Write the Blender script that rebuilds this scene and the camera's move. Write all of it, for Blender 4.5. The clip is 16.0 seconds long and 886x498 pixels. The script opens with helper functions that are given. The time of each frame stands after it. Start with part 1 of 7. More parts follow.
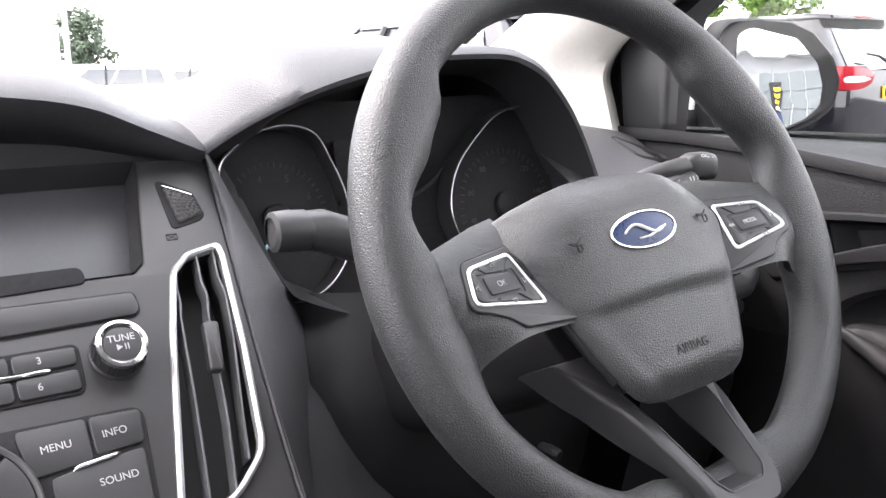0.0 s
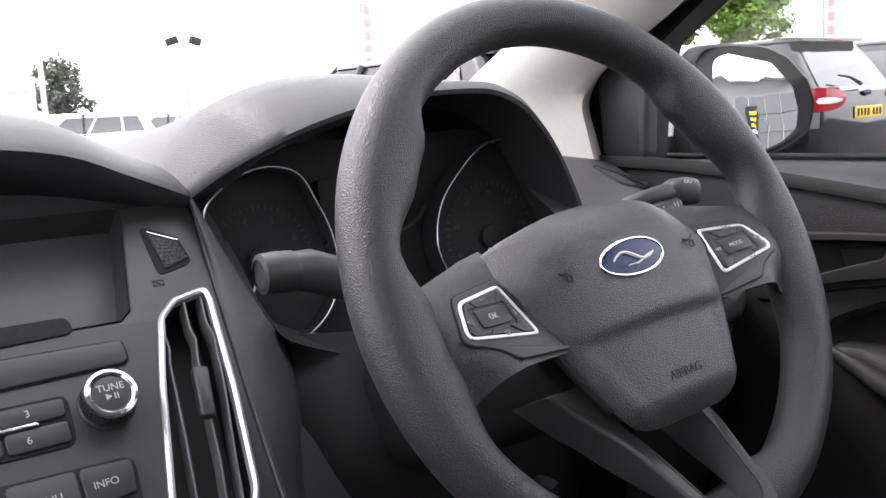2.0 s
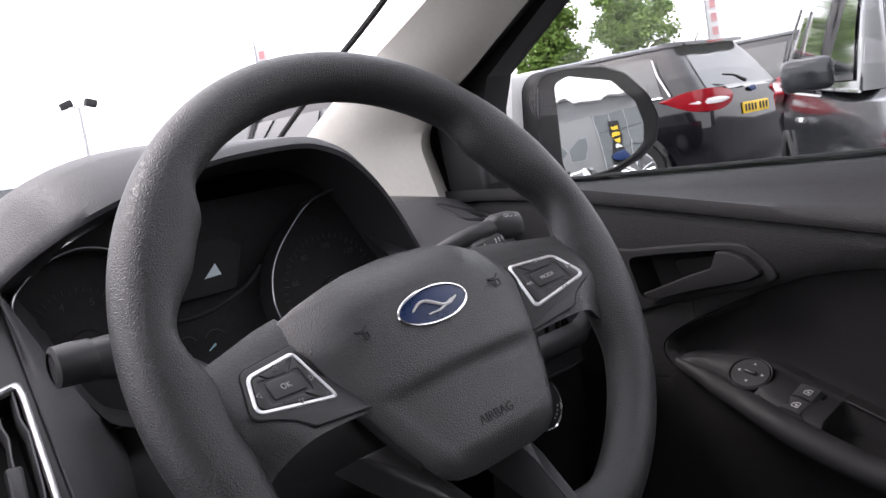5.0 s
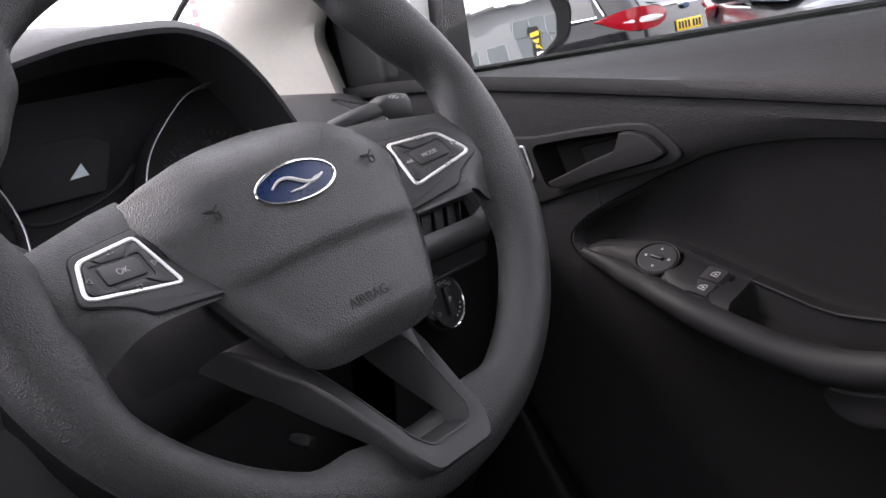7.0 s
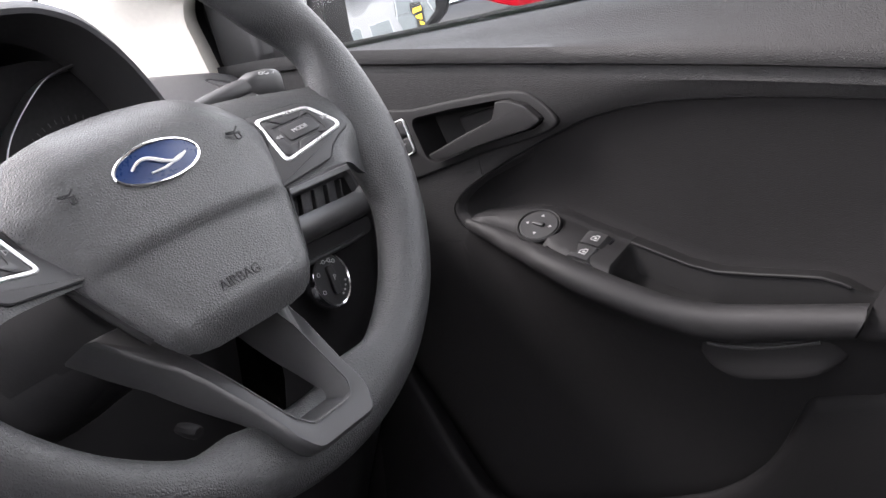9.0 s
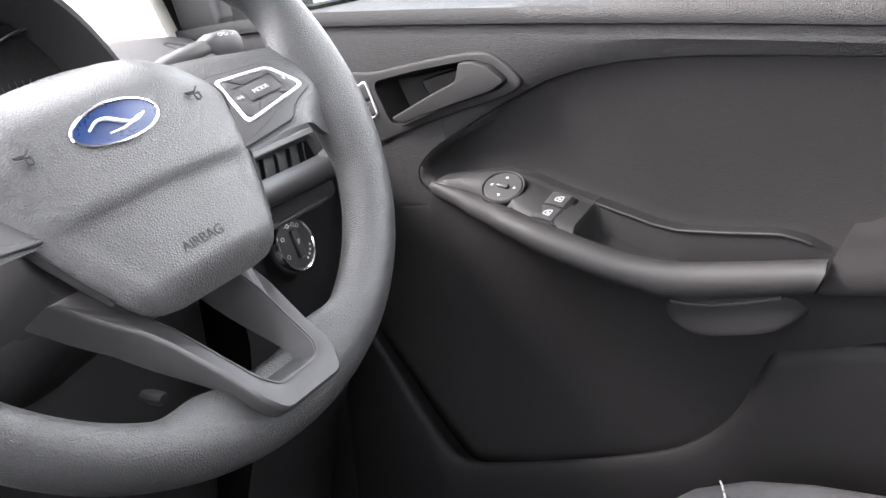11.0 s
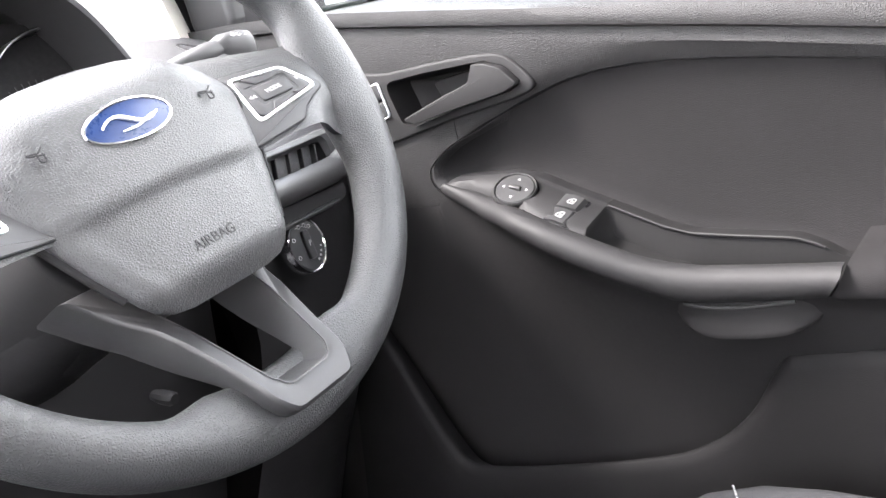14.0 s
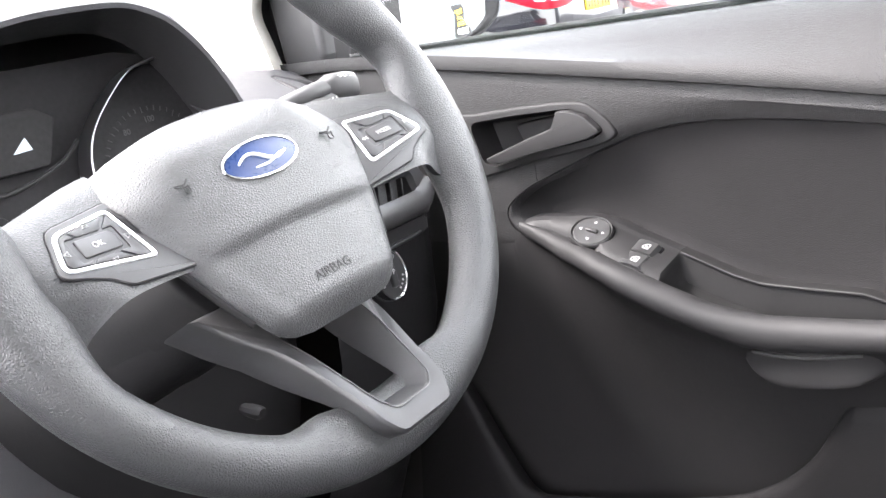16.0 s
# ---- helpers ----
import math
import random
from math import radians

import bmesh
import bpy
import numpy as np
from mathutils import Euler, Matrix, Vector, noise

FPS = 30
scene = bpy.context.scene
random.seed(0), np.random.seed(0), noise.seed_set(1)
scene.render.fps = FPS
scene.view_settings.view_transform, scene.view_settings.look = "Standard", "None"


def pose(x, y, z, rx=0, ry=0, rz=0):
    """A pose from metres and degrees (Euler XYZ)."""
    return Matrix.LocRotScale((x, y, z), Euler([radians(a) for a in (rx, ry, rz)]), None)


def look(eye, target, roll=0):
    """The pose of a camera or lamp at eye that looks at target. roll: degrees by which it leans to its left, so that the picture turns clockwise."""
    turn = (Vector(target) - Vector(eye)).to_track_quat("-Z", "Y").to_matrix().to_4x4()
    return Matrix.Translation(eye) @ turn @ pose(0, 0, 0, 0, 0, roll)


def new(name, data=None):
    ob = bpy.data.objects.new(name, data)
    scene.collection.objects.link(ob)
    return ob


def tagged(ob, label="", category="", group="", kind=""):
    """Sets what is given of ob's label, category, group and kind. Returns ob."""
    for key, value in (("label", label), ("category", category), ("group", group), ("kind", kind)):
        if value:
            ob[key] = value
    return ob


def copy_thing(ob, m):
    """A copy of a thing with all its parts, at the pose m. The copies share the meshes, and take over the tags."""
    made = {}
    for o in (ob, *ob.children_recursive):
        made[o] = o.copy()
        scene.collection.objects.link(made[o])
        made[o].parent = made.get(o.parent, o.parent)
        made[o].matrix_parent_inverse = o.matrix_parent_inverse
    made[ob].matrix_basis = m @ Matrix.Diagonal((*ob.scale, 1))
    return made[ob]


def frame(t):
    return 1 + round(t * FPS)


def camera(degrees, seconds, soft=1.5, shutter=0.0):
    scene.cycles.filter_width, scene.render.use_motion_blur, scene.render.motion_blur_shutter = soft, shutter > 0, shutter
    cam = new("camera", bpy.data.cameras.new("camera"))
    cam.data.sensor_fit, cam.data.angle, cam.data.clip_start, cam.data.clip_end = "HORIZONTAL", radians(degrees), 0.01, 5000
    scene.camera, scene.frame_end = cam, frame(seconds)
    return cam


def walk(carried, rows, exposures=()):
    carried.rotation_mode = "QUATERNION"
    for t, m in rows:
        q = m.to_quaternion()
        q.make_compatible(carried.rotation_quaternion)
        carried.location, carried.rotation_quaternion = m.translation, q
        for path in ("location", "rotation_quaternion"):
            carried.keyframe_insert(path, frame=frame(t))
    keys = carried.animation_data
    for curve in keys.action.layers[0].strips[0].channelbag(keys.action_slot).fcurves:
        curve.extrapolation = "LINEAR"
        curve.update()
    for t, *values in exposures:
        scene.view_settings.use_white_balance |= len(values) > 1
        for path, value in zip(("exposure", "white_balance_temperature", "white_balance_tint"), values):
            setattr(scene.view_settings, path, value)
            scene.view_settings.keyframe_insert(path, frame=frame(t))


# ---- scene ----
cam = camera(49.41, 16.0)
PATH = [
    (0, (-0.4247, -0.4115, 1.0391), (0.1370, 0.3967, 0.8621), -1.07),
    (0.5, (-0.4192, -0.4062, 1.0257), (0.1572, 0.3967, 0.8740), -1.82),
    (1, (-0.4198, -0.4071, 1.0285), (0.1627, 0.3916, 0.8779), -2.60),
    (1.5, (-0.4386, -0.4088, 1.0411), (0.1426, 0.3921, 0.8967), -2.79),
    (2, (-0.4266, -0.4090, 1.0390), (0.1533, 0.3933, 0.8973), -3.18),
    (2.5, (-0.4158, -0.4095, 1.0355), (0.1657, 0.3909, 0.8898), -3.94),
    (3, (-0.3960, -0.4116, 1.0340), (0.1893, 0.3843, 0.8795), -5.02),
    (3.5, (-0.3696, -0.4274, 1.0509), (0.2506, 0.3469, 0.9251), -7.41),
    (3.7, (-0.3703, -0.4306, 1.0514), (0.2655, 0.3323, 0.9344), -8.27),
    (5.8, (-0.3354, -0.4566, 1.0302), (0.3196, 0.2879, 0.9008), -9.79),
    (6, (-0.3176, -0.4494, 1.0180), (0.3449, 0.2855, 0.8729), -9.84),
    (6.5, (-0.3046, -0.4433, 1.0017), (0.3657, 0.2773, 0.8244), -10.37),
    (7, (-0.3066, -0.4414, 1.0002), (0.3645, 0.2730, 0.8021), -10.91),
    (7.5, (-0.3049, -0.4398, 0.9968), (0.3642, 0.2743, 0.7914), -10.93),
    (8, (-0.2970, -0.4421, 0.9946), (0.3803, 0.2628, 0.7837), -11.01),
    (8.5, (-0.2911, -0.4442, 0.9927), (0.4160, 0.2269, 0.7700), -11.87),
    (9, (-0.2932, -0.4480, 0.9918), (0.4375, 0.1919, 0.7537), -12.59),
    (9.5, (-0.2941, -0.4476, 0.9895), (0.4482, 0.1747, 0.7412), -13.07),
    (9.7, (-0.2955, -0.4500, 0.9918), (0.4481, 0.1678, 0.7363), -13.11),
    (12, (-0.2938, -0.4446, 0.9815), (0.4470, 0.1670, 0.7036), -12.81),
    (12.5, (-0.2945, -0.4445, 0.9829), (0.4445, 0.1695, 0.7055), -12.75),
    (13, (-0.2934, -0.4454, 0.9826), (0.4447, 0.1713, 0.7089), -12.73),
    (13.5, (-0.2942, -0.4459, 0.9829), (0.4437, 0.1732, 0.7141), -12.78),
    (14, (-0.2943, -0.4445, 0.9832), (0.4436, 0.1748, 0.7151), -12.68),
    (14.5, (-0.2944, -0.4445, 0.9833), (0.4424, 0.1766, 0.7163), -12.56),
    (15, (-0.2970, -0.4430, 0.9819), (0.4392, 0.1800, 0.7177), -12.16),
    (15.5, (-0.3139, -0.4433, 0.9940), (0.4212, 0.1829, 0.7343), -11.62),
    (16, (-0.3435, -0.4399, 1.0088), (0.3819, 0.2060, 0.7706), -9.99),
]
EXPOSURES = [(0, 2.55, 6480, 18), (1.5, 1.88, 6470, 18), (3.0, 1.5, 6450, 18), (4.5, 1.2, 6420, 20), (6.0, 1.15, 6420, 20), (7.5, 1.8, 6450, 21), (9.0, 2.42, 6450, 18), (9.7, 2.62, 6450, 17), (11.8, 3.85, 6480, 15), (16.0, 3.97, 6480, 15)]
walk(cam, [(t, look(eye, target, roll)) for t, eye, target, roll in PATH], EXPOSURES)

# ---- light ----
SUN_ELEV, SUN_TURN = radians(52), radians(-35)
world = bpy.data.worlds.new("sky_world")
scene.world = world
world.use_nodes = True
wn = world.node_tree.nodes
sky = wn.new("ShaderNodeTexSky")
sky.sky_type, sky.sun_disc = "NISHITA", False
sky.sun_elevation, sky.sun_rotation = SUN_ELEV, SUN_TURN
sky.air_density, sky.dust_density, sky.ozone_density = 1.0, 4.0, 1.0
veil = wn.new("ShaderNodeMixRGB")
veil.inputs["Fac"].default_value = 0.82
clouds = wn.new("ShaderNodeTexNoise")
clouds.inputs["Scale"].default_value, clouds.inputs["Detail"].default_value = 2.2, 5
cramp = wn.new("ShaderNodeValToRGB")
cramp.color_ramp.elements[0].position, cramp.color_ramp.elements[0].color = 0.36, (9.0, 9.8, 10.8, 1)
cramp.color_ramp.elements[1].position, cramp.color_ramp.elements[1].color = 0.50, (15.0, 15.0, 15.0, 1)
wcoord = wn.new("ShaderNodeTexCoord")
wl = world.node_tree.links
wl.new(wcoord.outputs["Generated"], clouds.inputs["Vector"])
wl.new(clouds.outputs["Fac"], cramp.inputs["Fac"])
wl.new(sky.outputs["Color"], veil.inputs["Color1"])
wl.new(cramp.outputs["Color"], veil.inputs["Color2"])
wl.new(veil.outputs["Color"], wn["Background"].inputs["Color"])
wn["Background"].inputs["Strength"].default_value = 0.12

sun = new("sun", bpy.data.lights.new("sun", "SUN"))
sun.data.energy, sun.data.angle, sun.data.color = 1.2, radians(14), (1.0, 0.97, 0.93)
sun.matrix_world = pose(0, 0, 20, 90 - math.degrees(SUN_ELEV), 0, -math.degrees(SUN_TURN) + 180)


# ---- materials ----
def mat(name, base, rough=0.5, metal=0.0, grain=0.0, grain_size=0.002, cells=False, vary=0.12, patch=0.05, coat=0.0, spec=0.5, each=0.0):
    """A surface: base colour with mottling at two scales, grain relief of a real size, and gloss that varies a little."""
    m = bpy.data.materials.new(name)
    m.use_nodes = True
    n, l = m.node_tree.nodes, m.node_tree.links
    b = n["Principled BSDF"]
    b.inputs["Roughness"].default_value, b.inputs["Metallic"].default_value = rough, metal
    b.inputs["Coat Weight"].default_value, b.inputs["Specular IOR Level"].default_value = coat, spec
    b.inputs["Coat Roughness"].default_value = 0.06
    co = n.new("ShaderNodeTexCoord")
    big = n.new("ShaderNodeTexNoise")
    big.inputs["Scale"].default_value, big.inputs["Detail"].default_value = 1 / patch, 4
    l.new(co.outputs["Object"], big.inputs["Vector"])
    fine = n.new("ShaderNodeTexNoise")
    fine.inputs["Scale"].default_value, fine.inputs["Detail"].default_value = 12 / patch, 3
    l.new(co.outputs["Object"], fine.inputs["Vector"])
    add = n.new("ShaderNodeMath")
    add.operation = "ADD"
    l.new(big.outputs["Fac"], add.inputs[0])
    l.new(fine.outputs["Fac"], add.inputs[1])
    span = n.new("ShaderNodeMapRange")
    span.inputs["From Min"].default_value, span.inputs["From Max"].default_value = 0.6, 1.4
    span.inputs["To Min"].default_value, span.inputs["To Max"].default_value = 1 - vary, 1 + vary
    l.new(add.outputs[0], span.inputs["Value"])
    tint = n.new("ShaderNodeVectorMath")
    tint.operation = "SCALE"
    tint.inputs[0].default_value = base
    l.new(span.outputs["Result"], tint.inputs["Scale"])
    last = tint.outputs["Vector"]
    if each:
        info = n.new("ShaderNodeObjectInfo")
        spread = n.new("ShaderNodeMapRange")
        spread.inputs["To Min"].default_value, spread.inputs["To Max"].default_value = 1 - each, 1 + each
        l.new(info.outputs["Random"], spread.inputs["Value"])
        again = n.new("ShaderNodeVectorMath")
        again.operation = "SCALE"
        l.new(last, again.inputs[0])
        l.new(spread.outputs["Result"], again.inputs["Scale"])
        last = again.outputs["Vector"]
    l.new(last, b.inputs["Base Color"])
    gl = n.new("ShaderNodeMapRange")
    gl.inputs["From Min"].default_value, gl.inputs["From Max"].default_value = 0.6, 1.4
    gl.inputs["To Min"].default_value, gl.inputs["To Max"].default_value = max(rough - 0.06, 0.02), min(rough + 0.06, 1)
    l.new(add.outputs[0], gl.inputs["Value"])
    if rough > 0.05:
        l.new(gl.outputs["Result"], b.inputs["Roughness"])
    if grain:
        bump = n.new("ShaderNodeBump")
        bump.inputs["Strength"].default_value, bump.inputs["Distance"].default_value = 1.0, grain
        if cells:
            warp = n.new("ShaderNodeTexNoise")
            warp.inputs["Scale"].default_value = 0.6 / grain_size
            l.new(co.outputs["Object"], warp.inputs["Vector"])
            mixv = n.new("ShaderNodeVectorMath")
            mixv.operation = "MULTIPLY_ADD"
            mixv.inputs[1].default_value = (grain_size * 0.7,) * 3
            l.new(warp.outputs["Color"], mixv.inputs[0])
            l.new(co.outputs["Object"], mixv.inputs[2])
            vor = n.new("ShaderNodeTexVoronoi")
            vor.feature = "DISTANCE_TO_EDGE"
            vor.inputs["Scale"].default_value = 1 / grain_size
            l.new(mixv.outputs["Vector"], vor.inputs["Vector"])
            dome = n.new("ShaderNodeMapRange")
            dome.interpolation_type = "SMOOTHSTEP"
            dome.inputs["From Min"].default_value, dome.inputs["From Max"].default_value = 0.0, 0.34
            l.new(vor.outputs["Distance"], dome.inputs["Value"])
            l.new(dome.outputs["Result"], bump.inputs["Height"])
        else:
            gr = n.new("ShaderNodeTexNoise")
            gr.inputs["Scale"].default_value, gr.inputs["Detail"].default_value = 1 / grain_size, 2
            l.new(co.outputs["Object"], gr.inputs["Vector"])
            l.new(gr.outputs["Fac"], bump.inputs["Height"])
        l.new(bump.outputs["Normal"], b.inputs["Normal"])
    return m


def plain_glow(name, colour, strength):
    m = bpy.data.materials.new(name)
    m.use_nodes = True
    b = m.node_tree.nodes["Principled BSDF"]
    b.inputs["Base Color"].default_value = (*colour, 1)
    b.inputs["Emission Color"].default_value, b.inputs["Emission Strength"].default_value = (*colour, 1), strength
    return m


def glass(name, colour=(1, 1, 1), rough=0.0):
    m = bpy.data.materials.new(name)
    m.use_nodes = True
    n, l = m.node_tree.nodes, m.node_tree.links
    n.remove(n["Principled BSDF"])
    see, shine, mix, tilt, curve = n.new("ShaderNodeBsdfTransparent"), n.new("ShaderNodeBsdfGlossy"), n.new("ShaderNodeMixShader"), n.new("ShaderNodeLayerWeight"), n.new("ShaderNodeMath")
    see.inputs["Color"].default_value = (*colour, 1)
    shine.inputs["Roughness"].default_value = rough
    tilt.inputs["Blend"].default_value = 0.5
    curve.operation = "POWER"
    curve.inputs[1].default_value = 4.0
    rise = n.new("ShaderNodeMath")
    rise.operation = "MULTIPLY_ADD"
    rise.inputs[1].default_value, rise.inputs[2].default_value = 0.14, 0.016
    l.new(tilt.outputs["Facing"], curve.inputs[0])
    l.new(curve.outputs[0], rise.inputs[0])
    l.new(rise.outputs[0], mix.inputs["Fac"])
    l.new(see.outputs["BSDF"], mix.inputs[1])
    l.new(shine.outputs["BSDF"], mix.inputs[2])
    l.new(mix.outputs["Shader"], n["Material Output"].inputs["Surface"])
    return m


GRAINED = mat("grained_rim_skin", (0.030, 0.031, 0.032), 0.43, spec=0.54, grain=0.00019, grain_size=0.0016, cells=True, vary=0.05, patch=0.12)
PAD = mat("grained_pad_skin", (0.042, 0.043, 0.044), 0.42, spec=0.56, grain=0.00021, grain_size=0.0016, cells=True, vary=0.05, patch=0.12)
SATIN = mat("satin_dark_plastic", (0.027, 0.027, 0.028), 0.48, grain=0.00004, grain_size=0.0006, vary=0.08)
SOFT = mat("soft_grained_dash_skin", (0.052, 0.052, 0.055), 0.48, grain=0.00016, grain_size=0.0016, cells=True, vary=0.10)
DOORSKIN = mat("soft_grained_door_skin", (0.0155, 0.0150, 0.0155), 0.54, spec=0.28, grain=0.00020, grain_size=0.0017, cells=True, vary=0.10)
HARD = mat("hard_black_plastic", (0.0130, 0.0127, 0.0133), 0.58, grain=0.00012, grain_size=0.0010, vary=0.12, spec=0.22)
ARMBAR = mat("satin_armrest_skin", (0.0165, 0.016, 0.0165), 0.62, grain=0.00005, grain_size=0.0008, vary=0.10, spec=0.25)
CLOTH = mat("dark_grey_door_cloth", (0.0115, 0.0108, 0.0112), 0.9, grain=0.0003, grain_size=0.0008, vary=0.18, spec=0.2)
# Hard door plastic darkened to put in the shade low in the cabin.
LOWDOOR = mat("shade_darkened_door_plastic", (0.0056, 0.0053, 0.0056), 0.62, grain=0.00012, grain_size=0.0010, vary=0.14, spec=0.12)
LOWTRIM = mat("smooth_lower_door_plastic", (0.0100, 0.0096, 0.0100), 0.58, grain=0.00010, grain_size=0.0010, vary=0.12, spec=0.24)
# Black without sheen, for the shade inside the armrest pocket.
POCKET = mat("dulled_pocket_plastic", (0.013, 0.0128, 0.013), 0.8, grain=0.0001, grain_size=0.001, vary=0.15, spec=0.1)
PANEL = mat("satin_console_plastic", (0.031, 0.0305, 0.031), 0.40, grain=0.00002, grain_size=0.0005, vary=0.06)
BUTTON = mat("matt_button_plastic", (0.028, 0.028, 0.029), 0.42, grain=0.00002, grain_size=0.0006, vary=0.08)
# Vane plastic paled to put in the bright reflections on the edges.
VANE = mat("vane_plastic_paled_for_sheen", (0.11, 0.11, 0.112), 0.4, vary=0.05)
# Base colour greyed to put in sky reflection and veil on the screen.
SCREEN = mat("greyed_screen_glass", (0.080, 0.080, 0.085), 0.36, vary=0.06)
GLOSSBLACK = mat("gloss_black_plastic", (0.006, 0.006, 0.007), 0.12, vary=0.1)
VOID = mat("black_recess_plastic", (0.027, 0.0265, 0.0275), 0.7, vary=0.2, spec=0.08)
BRIGHT = mat("satin_bright_trim", (0.86, 0.86, 0.87), 0.36, metal=0.8, vary=0.04)
CHROME = mat("satin_chrome", (0.80, 0.80, 0.81), 0.16, metal=1.0, vary=0.04)
PILLAR = mat("light_grey_woven_pillar_trim", (0.62, 0.60, 0.55), 0.85, grain=0.00010, grain_size=0.0011, vary=0.05, spec=0.2)
HEADLINER = mat("light_grey_headliner_cloth", (0.55, 0.54, 0.51), 0.95, grain=0.0001, grain_size=0.001, vary=0.05, spec=0.2)
CARPET = mat("black_carpet", (0.022, 0.021, 0.023), 1.0, grain=0.001, grain_size=0.002, vary=0.3, spec=0.1)
SEATCLOTH = mat("charcoal_seat_cloth", (0.030, 0.030, 0.032), 0.85, grain=0.0003, grain_size=0.0012, vary=0.15, spec=0.2)
STITCH = mat("pale_stitching_thread", (0.27, 0.27, 0.27), 0.8)
LEGEND = mat("white_printed_legend", (0.40, 0.40, 0.40), 0.6)
FAINT = mat("pale_grey_printed_legend", (0.26, 0.26, 0.26), 0.6)
DIM = mat("grey_printed_legend", (0.034, 0.034, 0.035), 0.6)
DEBOSS = mat("dark_debossed_legend", (0.010, 0.010, 0.011), 0.6)
WHITEPRINT = mat("white_enamel", (0.70, 0.71, 0.72), 0.3)
BLUE = mat("deep_blue_enamel", (0.014, 0.034, 0.110), 0.30, vary=0.12, spec=0.3, patch=0.02)
TEAL = mat("pale_cyan_needle", (0.35, 0.62, 0.68), 0.4)
MIRROR = mat("silvered_mirror_glass", (0.86, 0.87, 0.87), 0.0, metal=1.0, vary=0.01)
# Grey tint added to dim the outdoors seen through the panes.
CLEAR = glass("clear_window_glass", (0.86, 0.875, 0.87))
SILVER = mat("satin_silver_trim", (0.36, 0.36, 0.37), 0.34, metal=1.0, vary=0.06)
RUBBER = mat("black_rubber_seal", (0.012, 0.012, 0.012), 0.7, vary=0.2)
BODYWHITE = mat("white_car_paint", (0.78, 0.78, 0.77), 0.25, coat=0.8, vary=0.03)


# ---- mesh helpers ----
def link(name, bm, material, sharp=35, smooth=True):
    bmesh.ops.remove_doubles(bm, verts=bm.verts, dist=1e-6)
    bmesh.ops.recalc_face_normals(bm, faces=bm.faces)
    me = bpy.data.meshes.new(name)
    bm.to_mesh(me)
    bm.free()
    me.materials.append(material)
    if smooth:
        me.polygons.foreach_set("use_smooth", [True] * len(me.polygons))
        me.set_sharp_from_angle(angle=radians(sharp))
    return new(name, me)


def part(name, bm, material, parent, label="", sharp=35):
    ob = link(name, bm, material, sharp)
    ob.parent = parent
    if label:
        ob["label"] = label
    return ob


def thing(name, m, label, category, group="", kind=""):
    ob = new(name)
    ob.matrix_world = m
    ob.empty_display_size = 0.02
    return tagged(ob, label, category, group, kind)


def solo(name, bm, material, label, category, kind="", m=None, group=""):
    ob = link(name, bm, material)
    if m is not None:
        ob.matrix_world = m
    return tagged(ob, label, category, group, kind)


def loft(rings, closed=True, cap=True, loop=False):
    """Skins rings of equal length. closed: each ring is a loop; loop: the last ring joins the first."""
    bm = bmesh.new()
    vs = [[bm.verts.new(p) for p in r] for r in rings]
    k = len(rings[0])
    pairs = list(zip(vs, vs[1:])) + ([(vs[-1], vs[0])] if loop else [])
    for a, b in pairs:
        for i in range(k if closed else k - 1):
            j = (i + 1) % k
            try:
                bm.faces.new((a[i], a[j], b[j], b[i]))
            except ValueError:
                pass
    if cap and closed and not loop:
        for r in (vs[0], vs[-1]):
            try:
                bm.faces.new(r)
            except ValueError:
                pass
    return bm


def rounded(poly, r, n=5):
    """A 2D polygon with its corners rounded. r: one radius, or one for each corner."""
    out, k = [], len(poly)
    rs = r if isinstance(r, (list, tuple)) else [r] * k
    for i in range(k):
        p, a, b = Vector(poly[i]), Vector(poly[i - 1]), Vector(poly[(i + 1) % k])
        da, db = (a - p), (b - p)
        la, lb = da.length, db.length
        da.normalize(), db.normalize()
        ang = da.angle(db)
        if rs[i] <= 0 or ang > 3.1:
            out.append((p.x, p.y))
            continue
        d = min(rs[i] / math.tan(ang / 2), la * 0.48, lb * 0.48)
        s, e = p + da * d, p + db * d
        for t in range(n + 1):
            f = t / n
            q = s.lerp(p, f).lerp(p.lerp(e, f), f)
            out.append((q.x, q.y))
    return out


def inset(poly, d):
    """A 2D outline moved inwards by d (outwards if negative)."""
    k, out = len(poly), []
    area = sum(poly[i - 1][0] * poly[i][1] - poly[i][0] * poly[i - 1][1] for i in range(k))
    sgn = 1 if area > 0 else -1
    for i in range(k):
        p, a, b = Vector(poly[i]), Vector(poly[i - 1]), Vector(poly[(i + 1) % k])
        e1, e2 = (p - a), (b - p)
        if e1.length < 1e-9 or e2.length < 1e-9:
            out.append((p.x, p.y))
            continue
        n1 = Vector((-e1.y, e1.x)).normalized() * sgn
        n2 = Vector((-e2.y, e2.x)).normalized() * sgn
        m = n1 + n2
        if m.length < 1e-6:
            m = n1
        m = m.normalized()
        q = p + m * (d / max(m.dot(n1), 0.45))
        out.append((q.x, q.y))
    return out


def slab(poly, z0, z1, bevel=0.0, n=3, lift=None):
    """An upright slab over a 2D outline, from z0 to z1, its upper edge rounded by bevel. lift(x, y): added height."""
    f = lift or (lambda x, y: 0.0)
    rings = [[(x, y, z0 + f(x, y)) for x, y in poly]]
    if bevel:
        for i in range(n + 1):
            a = i / n * math.pi / 2
            q = inset(poly, bevel * (1 - math.cos(a)))
            rings.append([(x, y, z1 - bevel * (1 - math.sin(a)) + f(x, y)) for x, y in q])
    else:
        rings.append([(x, y, z1 + f(x, y)) for x, y in poly])
    return loft(rings)


